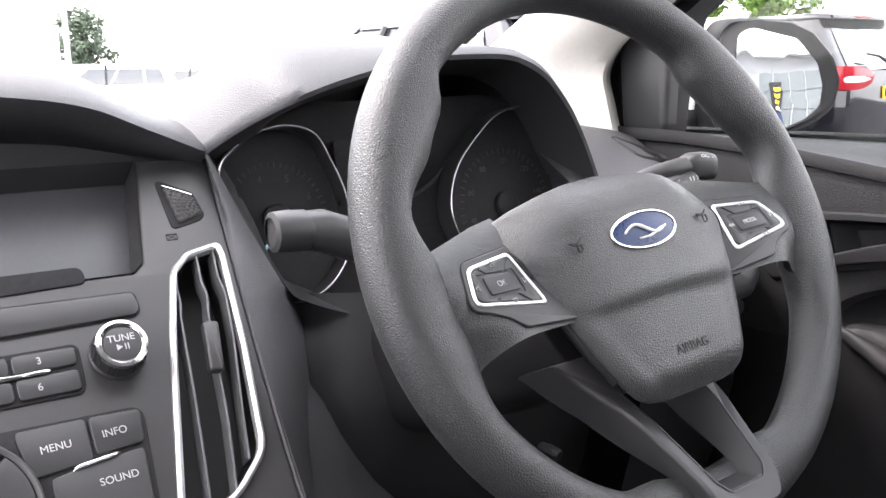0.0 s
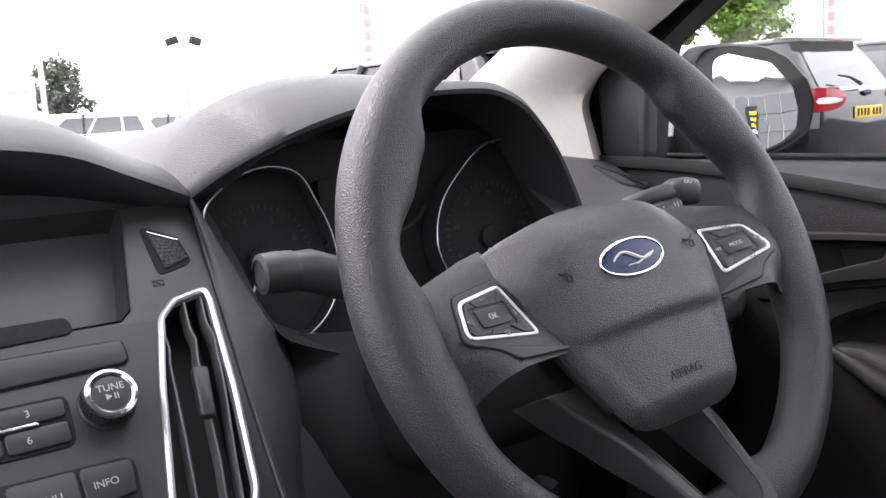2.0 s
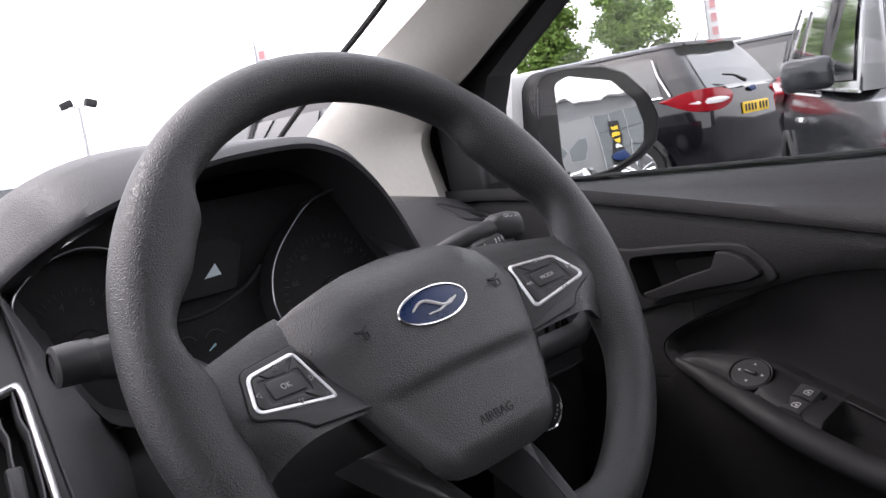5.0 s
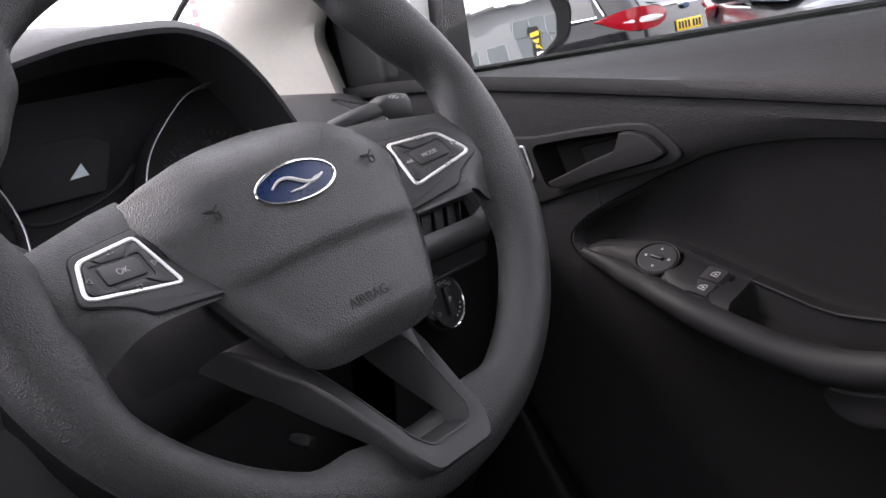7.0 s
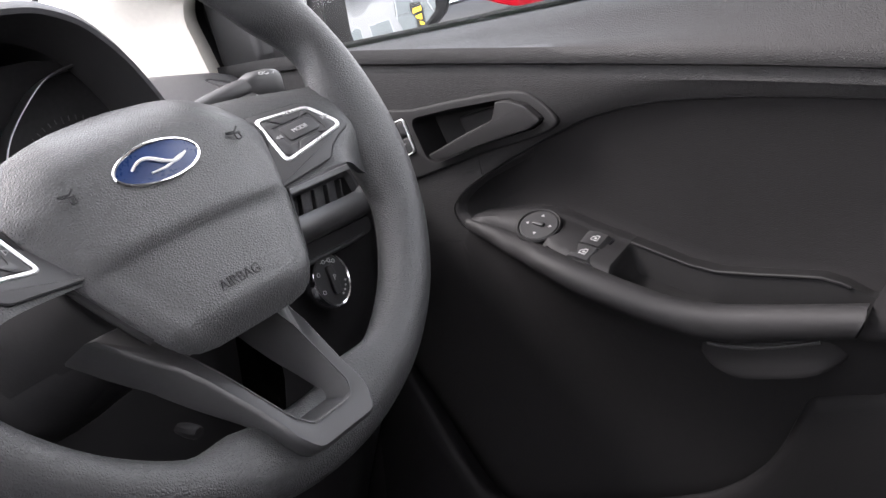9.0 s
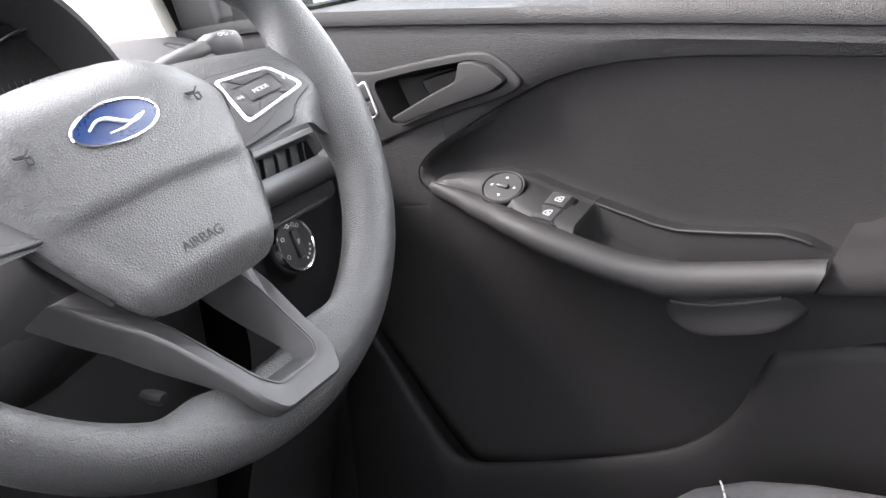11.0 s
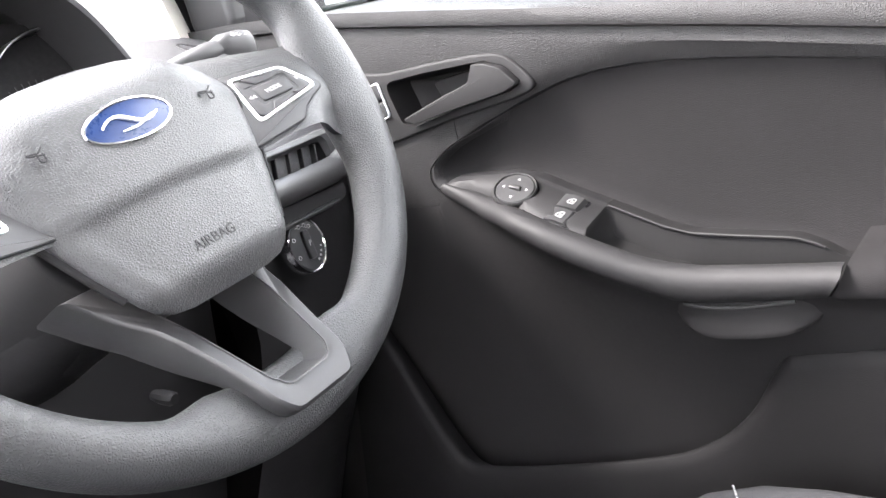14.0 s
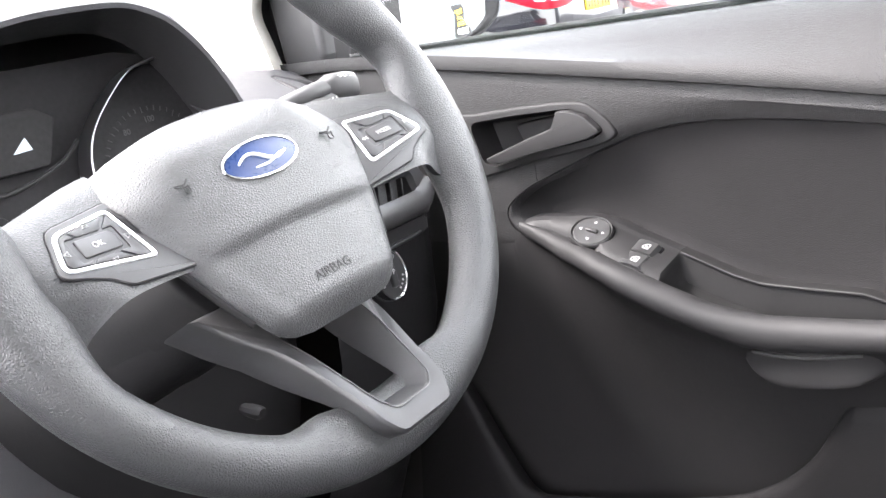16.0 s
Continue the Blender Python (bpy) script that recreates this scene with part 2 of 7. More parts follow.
def frame_ring(outer, inner, z0, z1, bevel=0.0):
    """A flat frame between two outlines with equally many points, from z0 to z1."""
    b = bevel
    o2, i2 = (inset(outer, b), inset(inner, -b)) if b else (outer, inner)
    rings = [[(x, y, z0) for x, y in outer], [(x, y, z1 - b) for x, y in outer], [(x, y, z1) for x, y in o2], [(x, y, z1) for x, y in i2],
             [(x, y, z1 - b) for x, y in inner], [(x, y, z0) for x, y in inner]]
    return loft(rings, loop=True)


def tube(path, r, n=10, closed=False, flat=1.0):
    """A round bar along a path of points. r: one radius, or one for each point."""
    pts = [Vector(p) for p in path]
    k = len(pts)
    rs = r if isinstance(r, (list, tuple)) else [r] * k
    rings, up = [], Vector((0.13, 0.37, 0.92))
    for i, p in enumerate(pts):
        a = pts[i - 1] if (i or closed) else p
        b = pts[(i + 1) % k] if (i < k - 1 or closed) else p
        d = (b - a).normalized()
        s = d.cross(up)
        if s.length < 0.1:
            s = d.cross(Vector((1, 0, 0)))
        s.normalize()
        u = s.cross(d).normalized()
        rings.append([p + (s * math.cos(t) * flat + u * math.sin(t)) * rs[i] for t in (2 * math.pi * j / n for j in range(n))])
    return loft(rings, cap=not closed, loop=closed)


def merge(*bms):
    """Several bmeshes as one."""
    out = bmesh.new()
    for b in bms:
        me = bpy.data.meshes.new("tmp")
        b.to_mesh(me)
        b.free()
        out.from_mesh(me)
        bpy.data.meshes.remove(me)
    return out


def moved(bm, m):
    bmesh.ops.transform(bm, matrix=m, verts=bm.verts)
    return bm


def box(x0, x1, y0, y1, z0, z1, bevel=0.0, seg=2):
    bm = bmesh.new()
    bmesh.ops.create_cube(bm, size=1)
    moved(bm, Matrix.Translation(((x0 + x1) / 2, (y0 + y1) / 2, (z0 + z1) / 2)) @ Matrix.Diagonal((x1 - x0, y1 - y0, z1 - z0, 1)))
    if bevel:
        bmesh.ops.bevel(bm, geom=bm.edges[:], offset=bevel, segments=seg, profile=0.5, affect="EDGES")
    return bm


def words(text, size, depth=0.0004, align="CENTER"):
    """A line of lettering as a mesh in the xy plane."""
    c = bpy.data.curves.new("line", "FONT")
    c.body, c.size, c.extrude, c.align_x, c.align_y = text, size, depth / 2, align, "CENTER"
    ob = bpy.data.objects.new("line", c)
    scene.collection.objects.link(ob)
    bpy.context.view_layer.update()
    me = bpy.data.meshes.new_from_object(ob.evaluated_get(bpy.context.evaluated_depsgraph_get()))
    bpy.data.objects.remove(ob)
    bpy.data.curves.remove(c)
    bm = bmesh.new()
    bm.from_mesh(me)
    bpy.data.meshes.remove(me)
    return bm


def basis(origin, u, v):
    """A frame with x along u, y along v (made square to u) and z out of the face."""
    u = Vector(u).normalized()
    w = u.cross(Vector(v)).normalized()
    v = w.cross(u)
    m = Matrix((u, v, w)).transposed().to_4x4()
    m.translation = origin
    return m


def lerp_table(table, x):
    """Straight-line look-up in rows of (x, y)."""
    if x <= table[0][0]:
        return table[0][1]
    for (a, p), (b, q) in zip(table, table[1:]):
        if x <= b:
            return p + (q - p) * (x - a) / (b - a)
    return table[-1][1]


def smooth01(a, b, x):
    t = min(max((x - a) / (b - a), 0), 1)
    return t * t * (3 - 2 * t)


def curve_through(pts, n=8, closed=False):
    """A smooth line through points (Catmull-Rom)."""
    P = [Vector(p) for p in pts]
    k, out = len(P), []
    last = k if closed else k - 1
    for i in range(last):
        p0 = P[i - 1] if (i or closed) else P[0] * 2 - P[1]
        p1, p2 = P[i], P[(i + 1) % k]
        p3 = P[(i + 2) % k] if (i + 2 < k or closed) else P[-1] * 2 - P[-2]
        for j in range(n):
            t = j / n
            out.append(0.5 * ((2 * p1) + (p2 - p0) * t + (2 * p0 - 5 * p1 + 4 * p2 - p3) * t * t + (3 * p1 - p0 - 3 * p2 + p3) * t ** 3))
    if not closed:
        out.append(P[-1])
    return [tuple(v) for v in out]


def cut(ob, cutter):
    """Takes a closed bmesh, given in the same local frame, out of a part."""
    tool = new("tool", bpy.data.meshes.new("tool"))
    bmesh.ops.recalc_face_normals(cutter, faces=cutter.faces)
    cutter.to_mesh(tool.data)
    cutter.free()
    tool.parent = ob.parent
    mod = ob.modifiers.new("cut", "BOOLEAN")
    mod.operation, mod.object, mod.solver = "DIFFERENCE", tool, "EXACT"
    bpy.context.view_layer.update()
    me = bpy.data.meshes.new_from_object(ob.evaluated_get(bpy.context.evaluated_depsgraph_get()))
    old = ob.data
    ob.modifiers.clear()
    ob.data = me
    me.set_sharp_from_angle(angle=radians(35))
    bpy.data.meshes.remove(old)
    tm = tool.data
    bpy.data.objects.remove(tool)
    bpy.data.meshes.remove(tm)
    return ob


# ---- the steering wheel ----
WHEEL_C = Vector((-0.003, 0, 0.94))
RAKE, TURNED = radians(24.6), radians(3.55)
wheel_up = Vector((0, math.sin(RAKE), math.cos(RAKE)))
WHEEL_M = basis(WHEEL_C, (1, 0, 0), wheel_up) @ Matrix.Rotation(TURNED, 4, "Z")


def steering_wheel():
    w = thing("steering_wheel", WHEEL_M, "black grained three-spoke steering wheel with chrome-edged switch panels", "steering wheel")
    # rim, swelling at the thumb grips and where the spokes run in
    rings, R0 = [], 0.169
    for i in range(144):
        a = 2 * math.pi * i / 144
        ca, sa = math.cos(a), math.sin(a)
        side = math.degrees(math.atan2(sa, abs(ca)))
        grip = smooth01(14, 30, side) * (1 - smooth01(40, 49, side))
        root = smooth01(-30, -12, side) * (1 - smooth01(2, 14, side))
        foot = smooth01(-62, -74, side)
        ring = []
        for j in range(28):
            b = 2 * math.pi * j / 28
            cb, sb = math.cos(b), math.sin(b)
            rr, rw = 0.0162, 0.0170
            out_r = rr * cb
            if cb < 0:
                out_r *= 1 + 0.72 * grip + 0.75 * root + 0.55 * foot
            ww = rw * sb * (1 + 0.04 * grip) * (1 - 0.15 * foot)
            r = R0 + out_r
            ring.append((r * ca, r * sa, ww))
        rings.append(ring)
    part("rim", loft(rings, loop=True), GRAINED, w)

    # airbag cover: a domed shield with a crease across it
    side = [(-0.0985, 0.026), (-0.0965, 0.038), (-0.0925, 0.0460), (-0.085, 0.0515), (-0.064, 0.0620), (-0.038, 0.0735), (-0.005, 0.0830), (0.013, 0.0875), (0.022, 0.0890), (0.0285, 0.0830), (0.0330, 0.0700), (0.0370, 0.0520), (0.0408, 0.030), (0.0425, 0.006)]
    vs_ = sorted({*[-0.0985 + 0.141 * i / 60 for i in range(61)], -0.0965, -0.094, 0.026, 0.029, 0.0325, 0.0345, 0.0375, 0.0395, 0.0408, 0.0418, 0.0425})
    brim = lambda v: lerp_table([(-0.0985, 0.0115), (0.03, -0.0025), (0.0425, -0.006)], v)
    rows_ = []
    for v in vs_:
        hw, row = lerp_table(side, v), []
        top = (1 - smooth01(0.012, 0.0425, v)) ** 0.8
        bot = smooth01(-0.0985, -0.080, v) ** 0.55
        for k in range(49):
            s = math.sin((k / 48 - 0.5) * math.pi)
            u = hw * s
            edge = max(1 - abs(s) ** 4, 0.0) ** 0.55
            fold = -0.0365 + 0.002 * (1 - min(abs(u) / 0.06, 1))
            lower = smooth01(fold + 0.0015, fold - 0.0085, v) * smooth01(hw - 0.003, hw - 0.020, abs(u))
            height = 0.0165 - 0.0038 * lower + 0.0009 * math.exp(-((v - fold - 0.0040) / 0.0055) ** 2) - 0.9 * u * u
            dish = -0.0010 * math.exp(-((u / 0.036) ** 4 + (v / 0.018) ** 4))
            row.append((u, v, brim(v) - 0.016 * smooth01(-0.005, 0.028, v) * smooth01(0.040, 0.090, abs(u)) + (height + dish) * edge * top * bot))
        rows_.append(row)
    bm = loft(rows_, closed=False)
    # skirt behind the shield's edge
    edge_loop = [r[0] for r in rows_] + rows_[-1][1:-1] + [r[-1] for r in reversed(rows_)] + list(reversed(rows_[0][1:-1]))
    skirt = loft([edge_loop, [(x * 0.965, y * 0.965, z - 0.003) for x, y, z in edge_loop], [(x * 0.84, y * 0.84, z - 0.014) for x, y, z in edge_loop], [(x * 0.62, y * 0.66, -0.046) for x, y, z in edge_loop]], cap=False)
    # Black instead of the pad's skin, painting in the shade behind the edge.
    part("cover_skirt", skirt, HARD, w, "cover's skirt, blackened for the shade behind its edge")
    cover = part("airbag_cover", bm, PAD, w, sharp=50)
    for k_ in (0, -1):
        side_line = [r[k_] for r in rows_ if -0.080 <= r[k_][1] <= 0.0250]
        part("cover_gap", tube([(x * 1.012, y, z - 0.0010) for x, y, z in side_line], 0.0023, 8), HARD, cover, "dark gap along the cover's edge")

    # the maker's oval: chrome edge, blue field, a plain white flourish
    oval = [(0.0280 * math.cos(a), 0.0117 * math.sin(a)) for a in (2 * math.pi * i / 56 for i in range(56))]
    badge = part("badge", slab(inset(oval, 0.0012), 0.012, 0.0186, 0.0008, lift=lambda x, y: -3 * x * x), BLUE, w, "deep blue enamel oval badge")
    rimo = frame_ring(oval, inset(oval, 0.0017), 0.012, 0.0192, 0.0005)
    for v in rimo.verts:
        v.co.z -= 3 * v.co.x ** 2
    part("badge_rim", rimo, CHROME, badge, "chrome badge edge")
    swash = [(-0.0175 + 0.0350 * i / 40, 0.0040 * math.sin(i / 40 * 2 * math.pi) * (1 - 0.35 * i / 40)) for i in range(41)]
    trail = [(-0.0080 + 0.0240 * i / 24, -0.0048 + 0.0042 * smooth01(0.3, 1.0, i / 24)) for i in range(25)]
    bits = [tube([(x, y, 0.0188 - 3 * x * x) for x, y in line], [r * (0.55 + 0.45 * math.sin(math.pi * (i + 1) / (len(line) + 1))) for i in range(len(line))], 6) for line, r in ((swash, 0.0011), (trail, 0.0008))]
    part("emblem", merge(*bits), WHITEPRINT, badge, "bright wavy flourish on the badge")
    for s in (-1, 1):
        h = [tube([(s * 0.0545 - 0.0045, 0.0018, 0.0150), (s * 0.0545 + 0.0015, 0.0012, 0.0150), (s * 0.0545 + 0.0045, 0.0036, 0.0150)], 0.00055, 6),
             tube([(s * 0.0545 - 0.0045, 0.0018, 0.0150), (s * 0.0545 - 0.0030, 0.0006, 0.0150), (s * 0.0545 + 0.0045, -0.0004, 0.0150)], 0.0005, 6),
             tube(curve_through([(s * 0.0545 + 0.0005, 0.0010, 0.0150), (s * 0.0545 + 0.0008, -0.0034, 0.0150), (s * 0.0545 + 0.0038, -0.0034, 0.0150), (s * 0.0545 + 0.0036, 0.0006, 0.0150)], 4), 0.0005, 6)]
        part("horn_symbol", merge(*h), DEBOSS, cover, "dark debossed horn symbol")
    part("lettering", moved(words("AIRBAG", 0.0080, 0.0004), Matrix.Translation((0.0005, -0.0735, 0.0216)) @ Matrix.Rotation(radians(-2), 4, "X")), DEBOSS, cover, "debossed lettering AIRBAG")

    # side spokes with their switch panels, which lean back at the top
    def lean(bm):
        for v in bm.verts:
            v.co.z += -0.0174 - 0.40 * v.co.y + 0.164 * abs(v.co.x)
        return bm

    for s in (-1, 1):
        prof = [(0.080, 0.0325), (0.098, 0.0290), (0.114, 0.0245), (0.132, 0.0195), (0.148, 0.0160), (0.160, 0.022)]
        low = [(0.060, -0.041), (0.090, -0.0405), (0.1115, -0.0415), (0.1265, -0.0455), (0.1400, -0.0540), (0.151, -0.0720)]
        rings = []
        fine_t, fine_l = (curve_through([(a, b, 0) for a, b in t_], 4) for t_ in (prof, low))
        for step, ((u, vt, _), (ul, vl, _)) in enumerate(zip(fine_t, fine_l)):
            i, ring = step / 4, []
            for k in range(11):
                f = k / 10
                uu, vv = u + (ul - u) * f, vt + (vl - vt) * f
                z = -0.0162 - 0.40 * vv + 0.164 * uu
                b_ = smooth01(3.2 - 1.3 * smooth01(0.45, 1.0, f), 5.0 - 1.2 * smooth01(0.45, 1.0, f), i)
                z = z * (1 - b_) + 0.006 * b_
                drop = 0.0015 * max(2 * f - 1, 0.0) ** 6 + 0.004 * max(1 - 2 * f, 0.0) ** 6
                ring.append((s * uu, vv, z - drop))
            for k in range(10, -1, -1):
                x_, v_, z_ = ring[k]
                ring.append((x_, 0.004 + (v_ - 0.004) * (0.80 + 0.16 * smooth01(1.6, 3.6, i)), z_ - 0.012 + 0.007 * smooth01(1.0, 3.0, i)))
            rings.append(ring)
        spoke = part("spoke", loft(rings), GRAINED, w, sharp=60)
        plate = [(0.0860, 0.0125), (0.1270, 0.0068), (0.1378, -0.0205), (0.1255, -0.0242), (0.1150, -0.0290), (0.1070, -0.0360), (0.0640, -0.0390)]
        plate = rounded([(s * x, y) for x, y in plate], [0.003, 0.010, 0.007, 0.006, 0.010, 0.008, 0.001], 6)
        part("switch_gap", lean(slab(inset(plate, -0.0005), -0.010, 0.0016)), VOID, spoke, "dark gap round the switch panel")
        part("switch_panel", lean(slab(plate, -0.010, 0.0024, 0.0009)), SATIN, spoke, "satin black switch panel")
        quad = [(0.0885, 0.0085), (0.1255, 0.0035), (0.1350, -0.0190), (0.0815, -0.0268)]
        quad = [(s * x, y) for x, y in quad]
        o = rounded(quad, [0.0045, 0.009, 0.006, 0.004], 7)
        part("chrome_ring", lean(frame_ring(o, inset(o, 0.0024), -0.002, 0.0034, 0.0007)), BRIGHT, spoke, "chrome ring round the switches")
        inner = inset(o, 0.0025)
        part("switch_bed", lean(slab(inner, -0.003, 0.0012)), VOID, spoke)
        cx, cy = s * 0.1075, -0.0092
        centre = rounded([(cx - 0.0120, cy - 0.0060), (cx + 0.0120, cy - 0.0060), (cx + 0.0135, cy + 0.002), (cx + 0.0105, cy + 0.0062), (cx - 0.0115, cy + 0.0062)], 0.0022, 4)
        part("button", lean(slab(inset(centre, 0.0006), -0.002, 0.0035, 0.0008)), BUTTON, spoke)
        # four rocker pads round the middle button
        for q in range(4):
            lo = [(-45, 45), (45, 135), (135, 225), (225, 315)][q]
            mid = radians(sum(lo) / 2)
            pts = []
            for t in range(13):
                a = radians(lo[0] + 3 + (84) * t / 12)
                dx, dy = math.cos(a), math.sin(a)
                best = 1.0
                for i in range(len(inner)):
                    (x1, y1), (x2, y2) = inner[i - 1], inner[i]
                    den = dx * (y2 - y1) - dy * (x2 - x1)
                    if abs(den) < 1e-12:
                        continue
                    tt = ((x1 - cx) * (y2 - y1) - (y1 - cy) * (x2 - x1)) / den
                    uu = ((x1 - cx) * dy - (y1 - cy) * dx) / den
                    if tt > 0 and 0 <= uu <= 1:
                        best = min(best, tt)
                pts.append((cx + dx * (best - 0.0005), cy + dy * (best - 0.0005)))
            back = []
            for t in range(12, -1, -1):
                a = radians(lo[0] + 3 + 84 * t / 12)
                e = 1 / max(abs(math.cos(a)) / 0.0146, abs(math.sin(a)) / 0.0074)
                back.append((cx + math.cos(a) * e, cy + math.sin(a) * e))
            part("button", lean(slab(pts + back, -0.002, 0.0032, 0.0005, 2)), BUTTON, spoke)
        legend = "OK" if s < 0 else "MODE"
        part("legend", lean(moved(words(legend, 0.0048 if s < 0 else 0.0040, 0.0003), Matrix.Translation((cx, cy, 0.0036)))), LEGEND, spoke, "white legend " + legend)
        if s > 0:
            for txt, dx, dy in (("VOL+", 0.003, 0.0125), ("VOL-", 0.005, -0.0118)):
                part("legend", lean(moved(words(txt, 0.0032, 0.0003), Matrix.Translation((cx + dx, cy + dy, 0.0036)))), FAINT, spoke, "grey legend " + txt)
            for dx in (-0.016, 0.0200):
                d = 1 if dx > 0 else -1
                tri = merge(*[slab([(cx + dx + d * (o_ - 0.0012), cy - 0.0014), (cx + dx + d * (o_ - 0.0012), cy + 0.0014), (cx + dx + d * (o_ + 0.0012), cy)], 0.0030, 0.0035) for o_ in (-0.0012, 0.0012)])
                part("legend", lean(tri), FAINT, spoke, "grey skip arrows")
        else:
            for dx, dy, r in ((-0.0185, 0.0, 180), (0.0175, -0.001, 0), (0.001, 0.0118, 90), (0.002, -0.0112, 270)):
                p3 = [(0.0013, 0), (-0.0009, 0.0013), (-0.0009, -0.0013)]
                o3, i3 = p3, inset(p3, -0.00030)
                tri = frame_ring(i3, p3, 0.0030, 0.0037)
                part("legend", lean(moved(tri, Matrix.Translation((cx + dx, cy + dy, 0)) @ Matrix.Rotation(radians(r), 4, "Z"))), FAINT, spoke, "grey arrow outline")

    # lower spoke: an open wedge that leans out from behind the pad and lies over the rim
    def leaf(pts, deep=0.0):
        return [(x, y, lerp_table([(-0.172, 0.030), (-0.151, 0.024), (-0.130, 0.012), (-0.109, 0.0), (-0.088, -0.016), (-0.078, -0.022), (-0.064, -0.027), (-0.045, -0.032)], y) - deep * (0.016 + 0.022 * smooth01(-0.155, -0.10, y))) for x, y in pts]
    outer = rounded([(-0.064, -0.060), (0.064, -0.060), (0.056, -0.0715), (0.0500, -0.0815), (0.0405, -0.098), (0.0315, -0.138), (0.0285, -0.158), (0.0215, -0.1705), (-0.0215, -0.1705), (-0.0285, -0.158), (-0.0315, -0.138), (-0.0405, -0.098), (-0.0500, -0.0815), (-0.056, -0.0715)], [0, 0, 0.01, 0.02, 0.02, 0.02, 0.006, 0.008, 0.008, 0.006, 0.02, 0.02, 0.02, 0.02], 5)
    hole = rounded([(-0.0305, -0.086), (0.0305, -0.086), (0.0270, -0.109), (0.0198, -0.148), (0.0140, -0.1560), (-0.0140, -0.1560), (-0.0198, -0.148), (-0.0270, -0.109)], [0.003, 0.003, 0.02, 0.006, 0.006, 0.006, 0.006, 0.02], 5)

    def resample(poly, n):
        per = [Vector(p) for p in poly] + [Vector(poly[0])]
        acc = [0.0]
        for a, b in zip(per, per[1:]):
            acc.append(acc[-1] + (b - a).length)
        res, j = [], 0
        for i in range(n):
            d = acc[-1] * i / n
            while acc[j + 1] < d:
                j += 1
            f = (d - acc[j]) / max(acc[j + 1] - acc[j], 1e-9)
            q = per[j].lerp(per[j + 1], f)
            res.append((q.x, q.y))
        return res
    outer, hole = resample(outer, 96), resample(hole, 96)
    o3, h3 = leaf(outer), leaf(hole)
    oi, hi = leaf(inset(outer, 0.002)), leaf(inset(hole, -0.0016))
    up = lambda ring, d: [(x, y, z + d) for x, y, z in ring]
    bm = loft([up(leaf(inset(outer, 0.001), 1.0), 0.0), up(leaf(outer, 0.85), 0.0), up(o3, -0.0035), up(leaf(inset(outer, 0.0006)), -0.0012), up(oi, 0.0004), up(hi, 0.0004), up(h3, -0.0004), up(leaf(inset(hole, 0.0006)), -0.003), up(leaf(inset(hole, 0.005), 0.9), 0.0)], cap=False)
    low = part("lower_spoke", bm, SATIN, w, "satin black open lower spoke", sharp=40)
    inner_lip = loft([up(leaf(inset(hole, -0.0012)), 0.0009), up(leaf(inset(hole, -0.0005)), 0.0009), up(leaf(inset(hole, -0.0005)), -0.002), up(leaf(inset(hole, -0.0012)), -0.002)], loop=True)
    part("trim_line", inner_lip, PANEL, low, "thin raised line round the opening")
    # hub behind the pad
    hub = [(0.062 * math.cos(a), 0.055 * math.sin(a) - 0.03) for a in (2 * math.pi * i / 32 for i in range(32))]
    part("hub", slab(hub, -0.160, -0.030, 0.004), HARD, w)
    return w


steering_wheel()


# ---- dashboard ----
dash = thing("dashboard", pose(-0.2, 0.45, 0.80), "dark grey soft-grained dashboard with hooded instrument bay", "dashboard")


def on_dash(name, bm, m, label="", sharp=35, parent=None):
    return part(name, moved(bm, Matrix.Translation((0.2, -0.45, -0.80))), m, parent or dash, label, sharp)


# hood over the dials, open towards the driver
LIP = [(-0.161, 0.272, 0.986), (-0.138, 0.250, 1.005), (-0.110, 0.222, 1.023), (-0.060, 0.222, 1.038), (0.0, 0.222, 1.050), (0.050, 0.222, 1.053), (0.085, 0.222, 1.052), (0.106, 0.222, 1.046), (0.125, 0.222, 1.036), (0.142, 0.222, 1.020), (0.157, 0.222, 1.001), (0.172, 0.222, 0.975), (0.186, 0.222, 0.945)]
lip = curve_through(LIP, 6)
outer_top = []
for x, y, z in lip:
    k = smooth01(0.955, 1.0, z)
    up_ = 0.027 * smooth01(0.08, -0.10, x) * (1 - 0.50 * smooth01(-0.120, -0.160, x))
    outer_top.append([(x, y, z - 0.001), (x + 0.001 * (x > 0.1), y - 0.0015, z + 0.003), (x * 1.005, y + 0.004, z + 0.007 * k + 0.002), (x * 1.02, y + 0.022, z + 0.0105 * k + up_ * 0.42), (x * 1.035, y + 0.042, z + 0.012 * k + up_ * 0.75), (x * 1.05, y + 0.065, z + 0.012 * k + up_ * 0.95), (x * 1.12 + 0.004, y + 0.14, 0.985 + (z - 0.985) * 0.92 + up_), (x * 1.25 + 0.01, y + 0.26, 0.982 + (z - 0.982) * 0.66 + up_ * 0.8), (x * 1.5 + 0.02, 0.78, 0.972 + (z - 0.972) * 0.15 + up_ * 0.2)])
on_dash("cluster_hood", loft(outer_top, closed=False), SOFT, "soft grained hood over the dials", 60)
# bay walls running back to the dials
mouth = lip + curve_through([(0.186, 0.224, 0.945), (0.190, 0.226, 0.900), (0.150, 0.228, 0.862), (0.060, 0.228, 0.850), (-0.040, 0.228, 0.852), (-0.105, 0.229, 0.873), (-0.125, 0.229, 0.892), (-0.141, 0.248, 0.929), (-0.153, 0.266, 0.967), (-0.161, 0.272, 0.986)], 6)[1:-1]
mid_ = (0.010, 0.945)


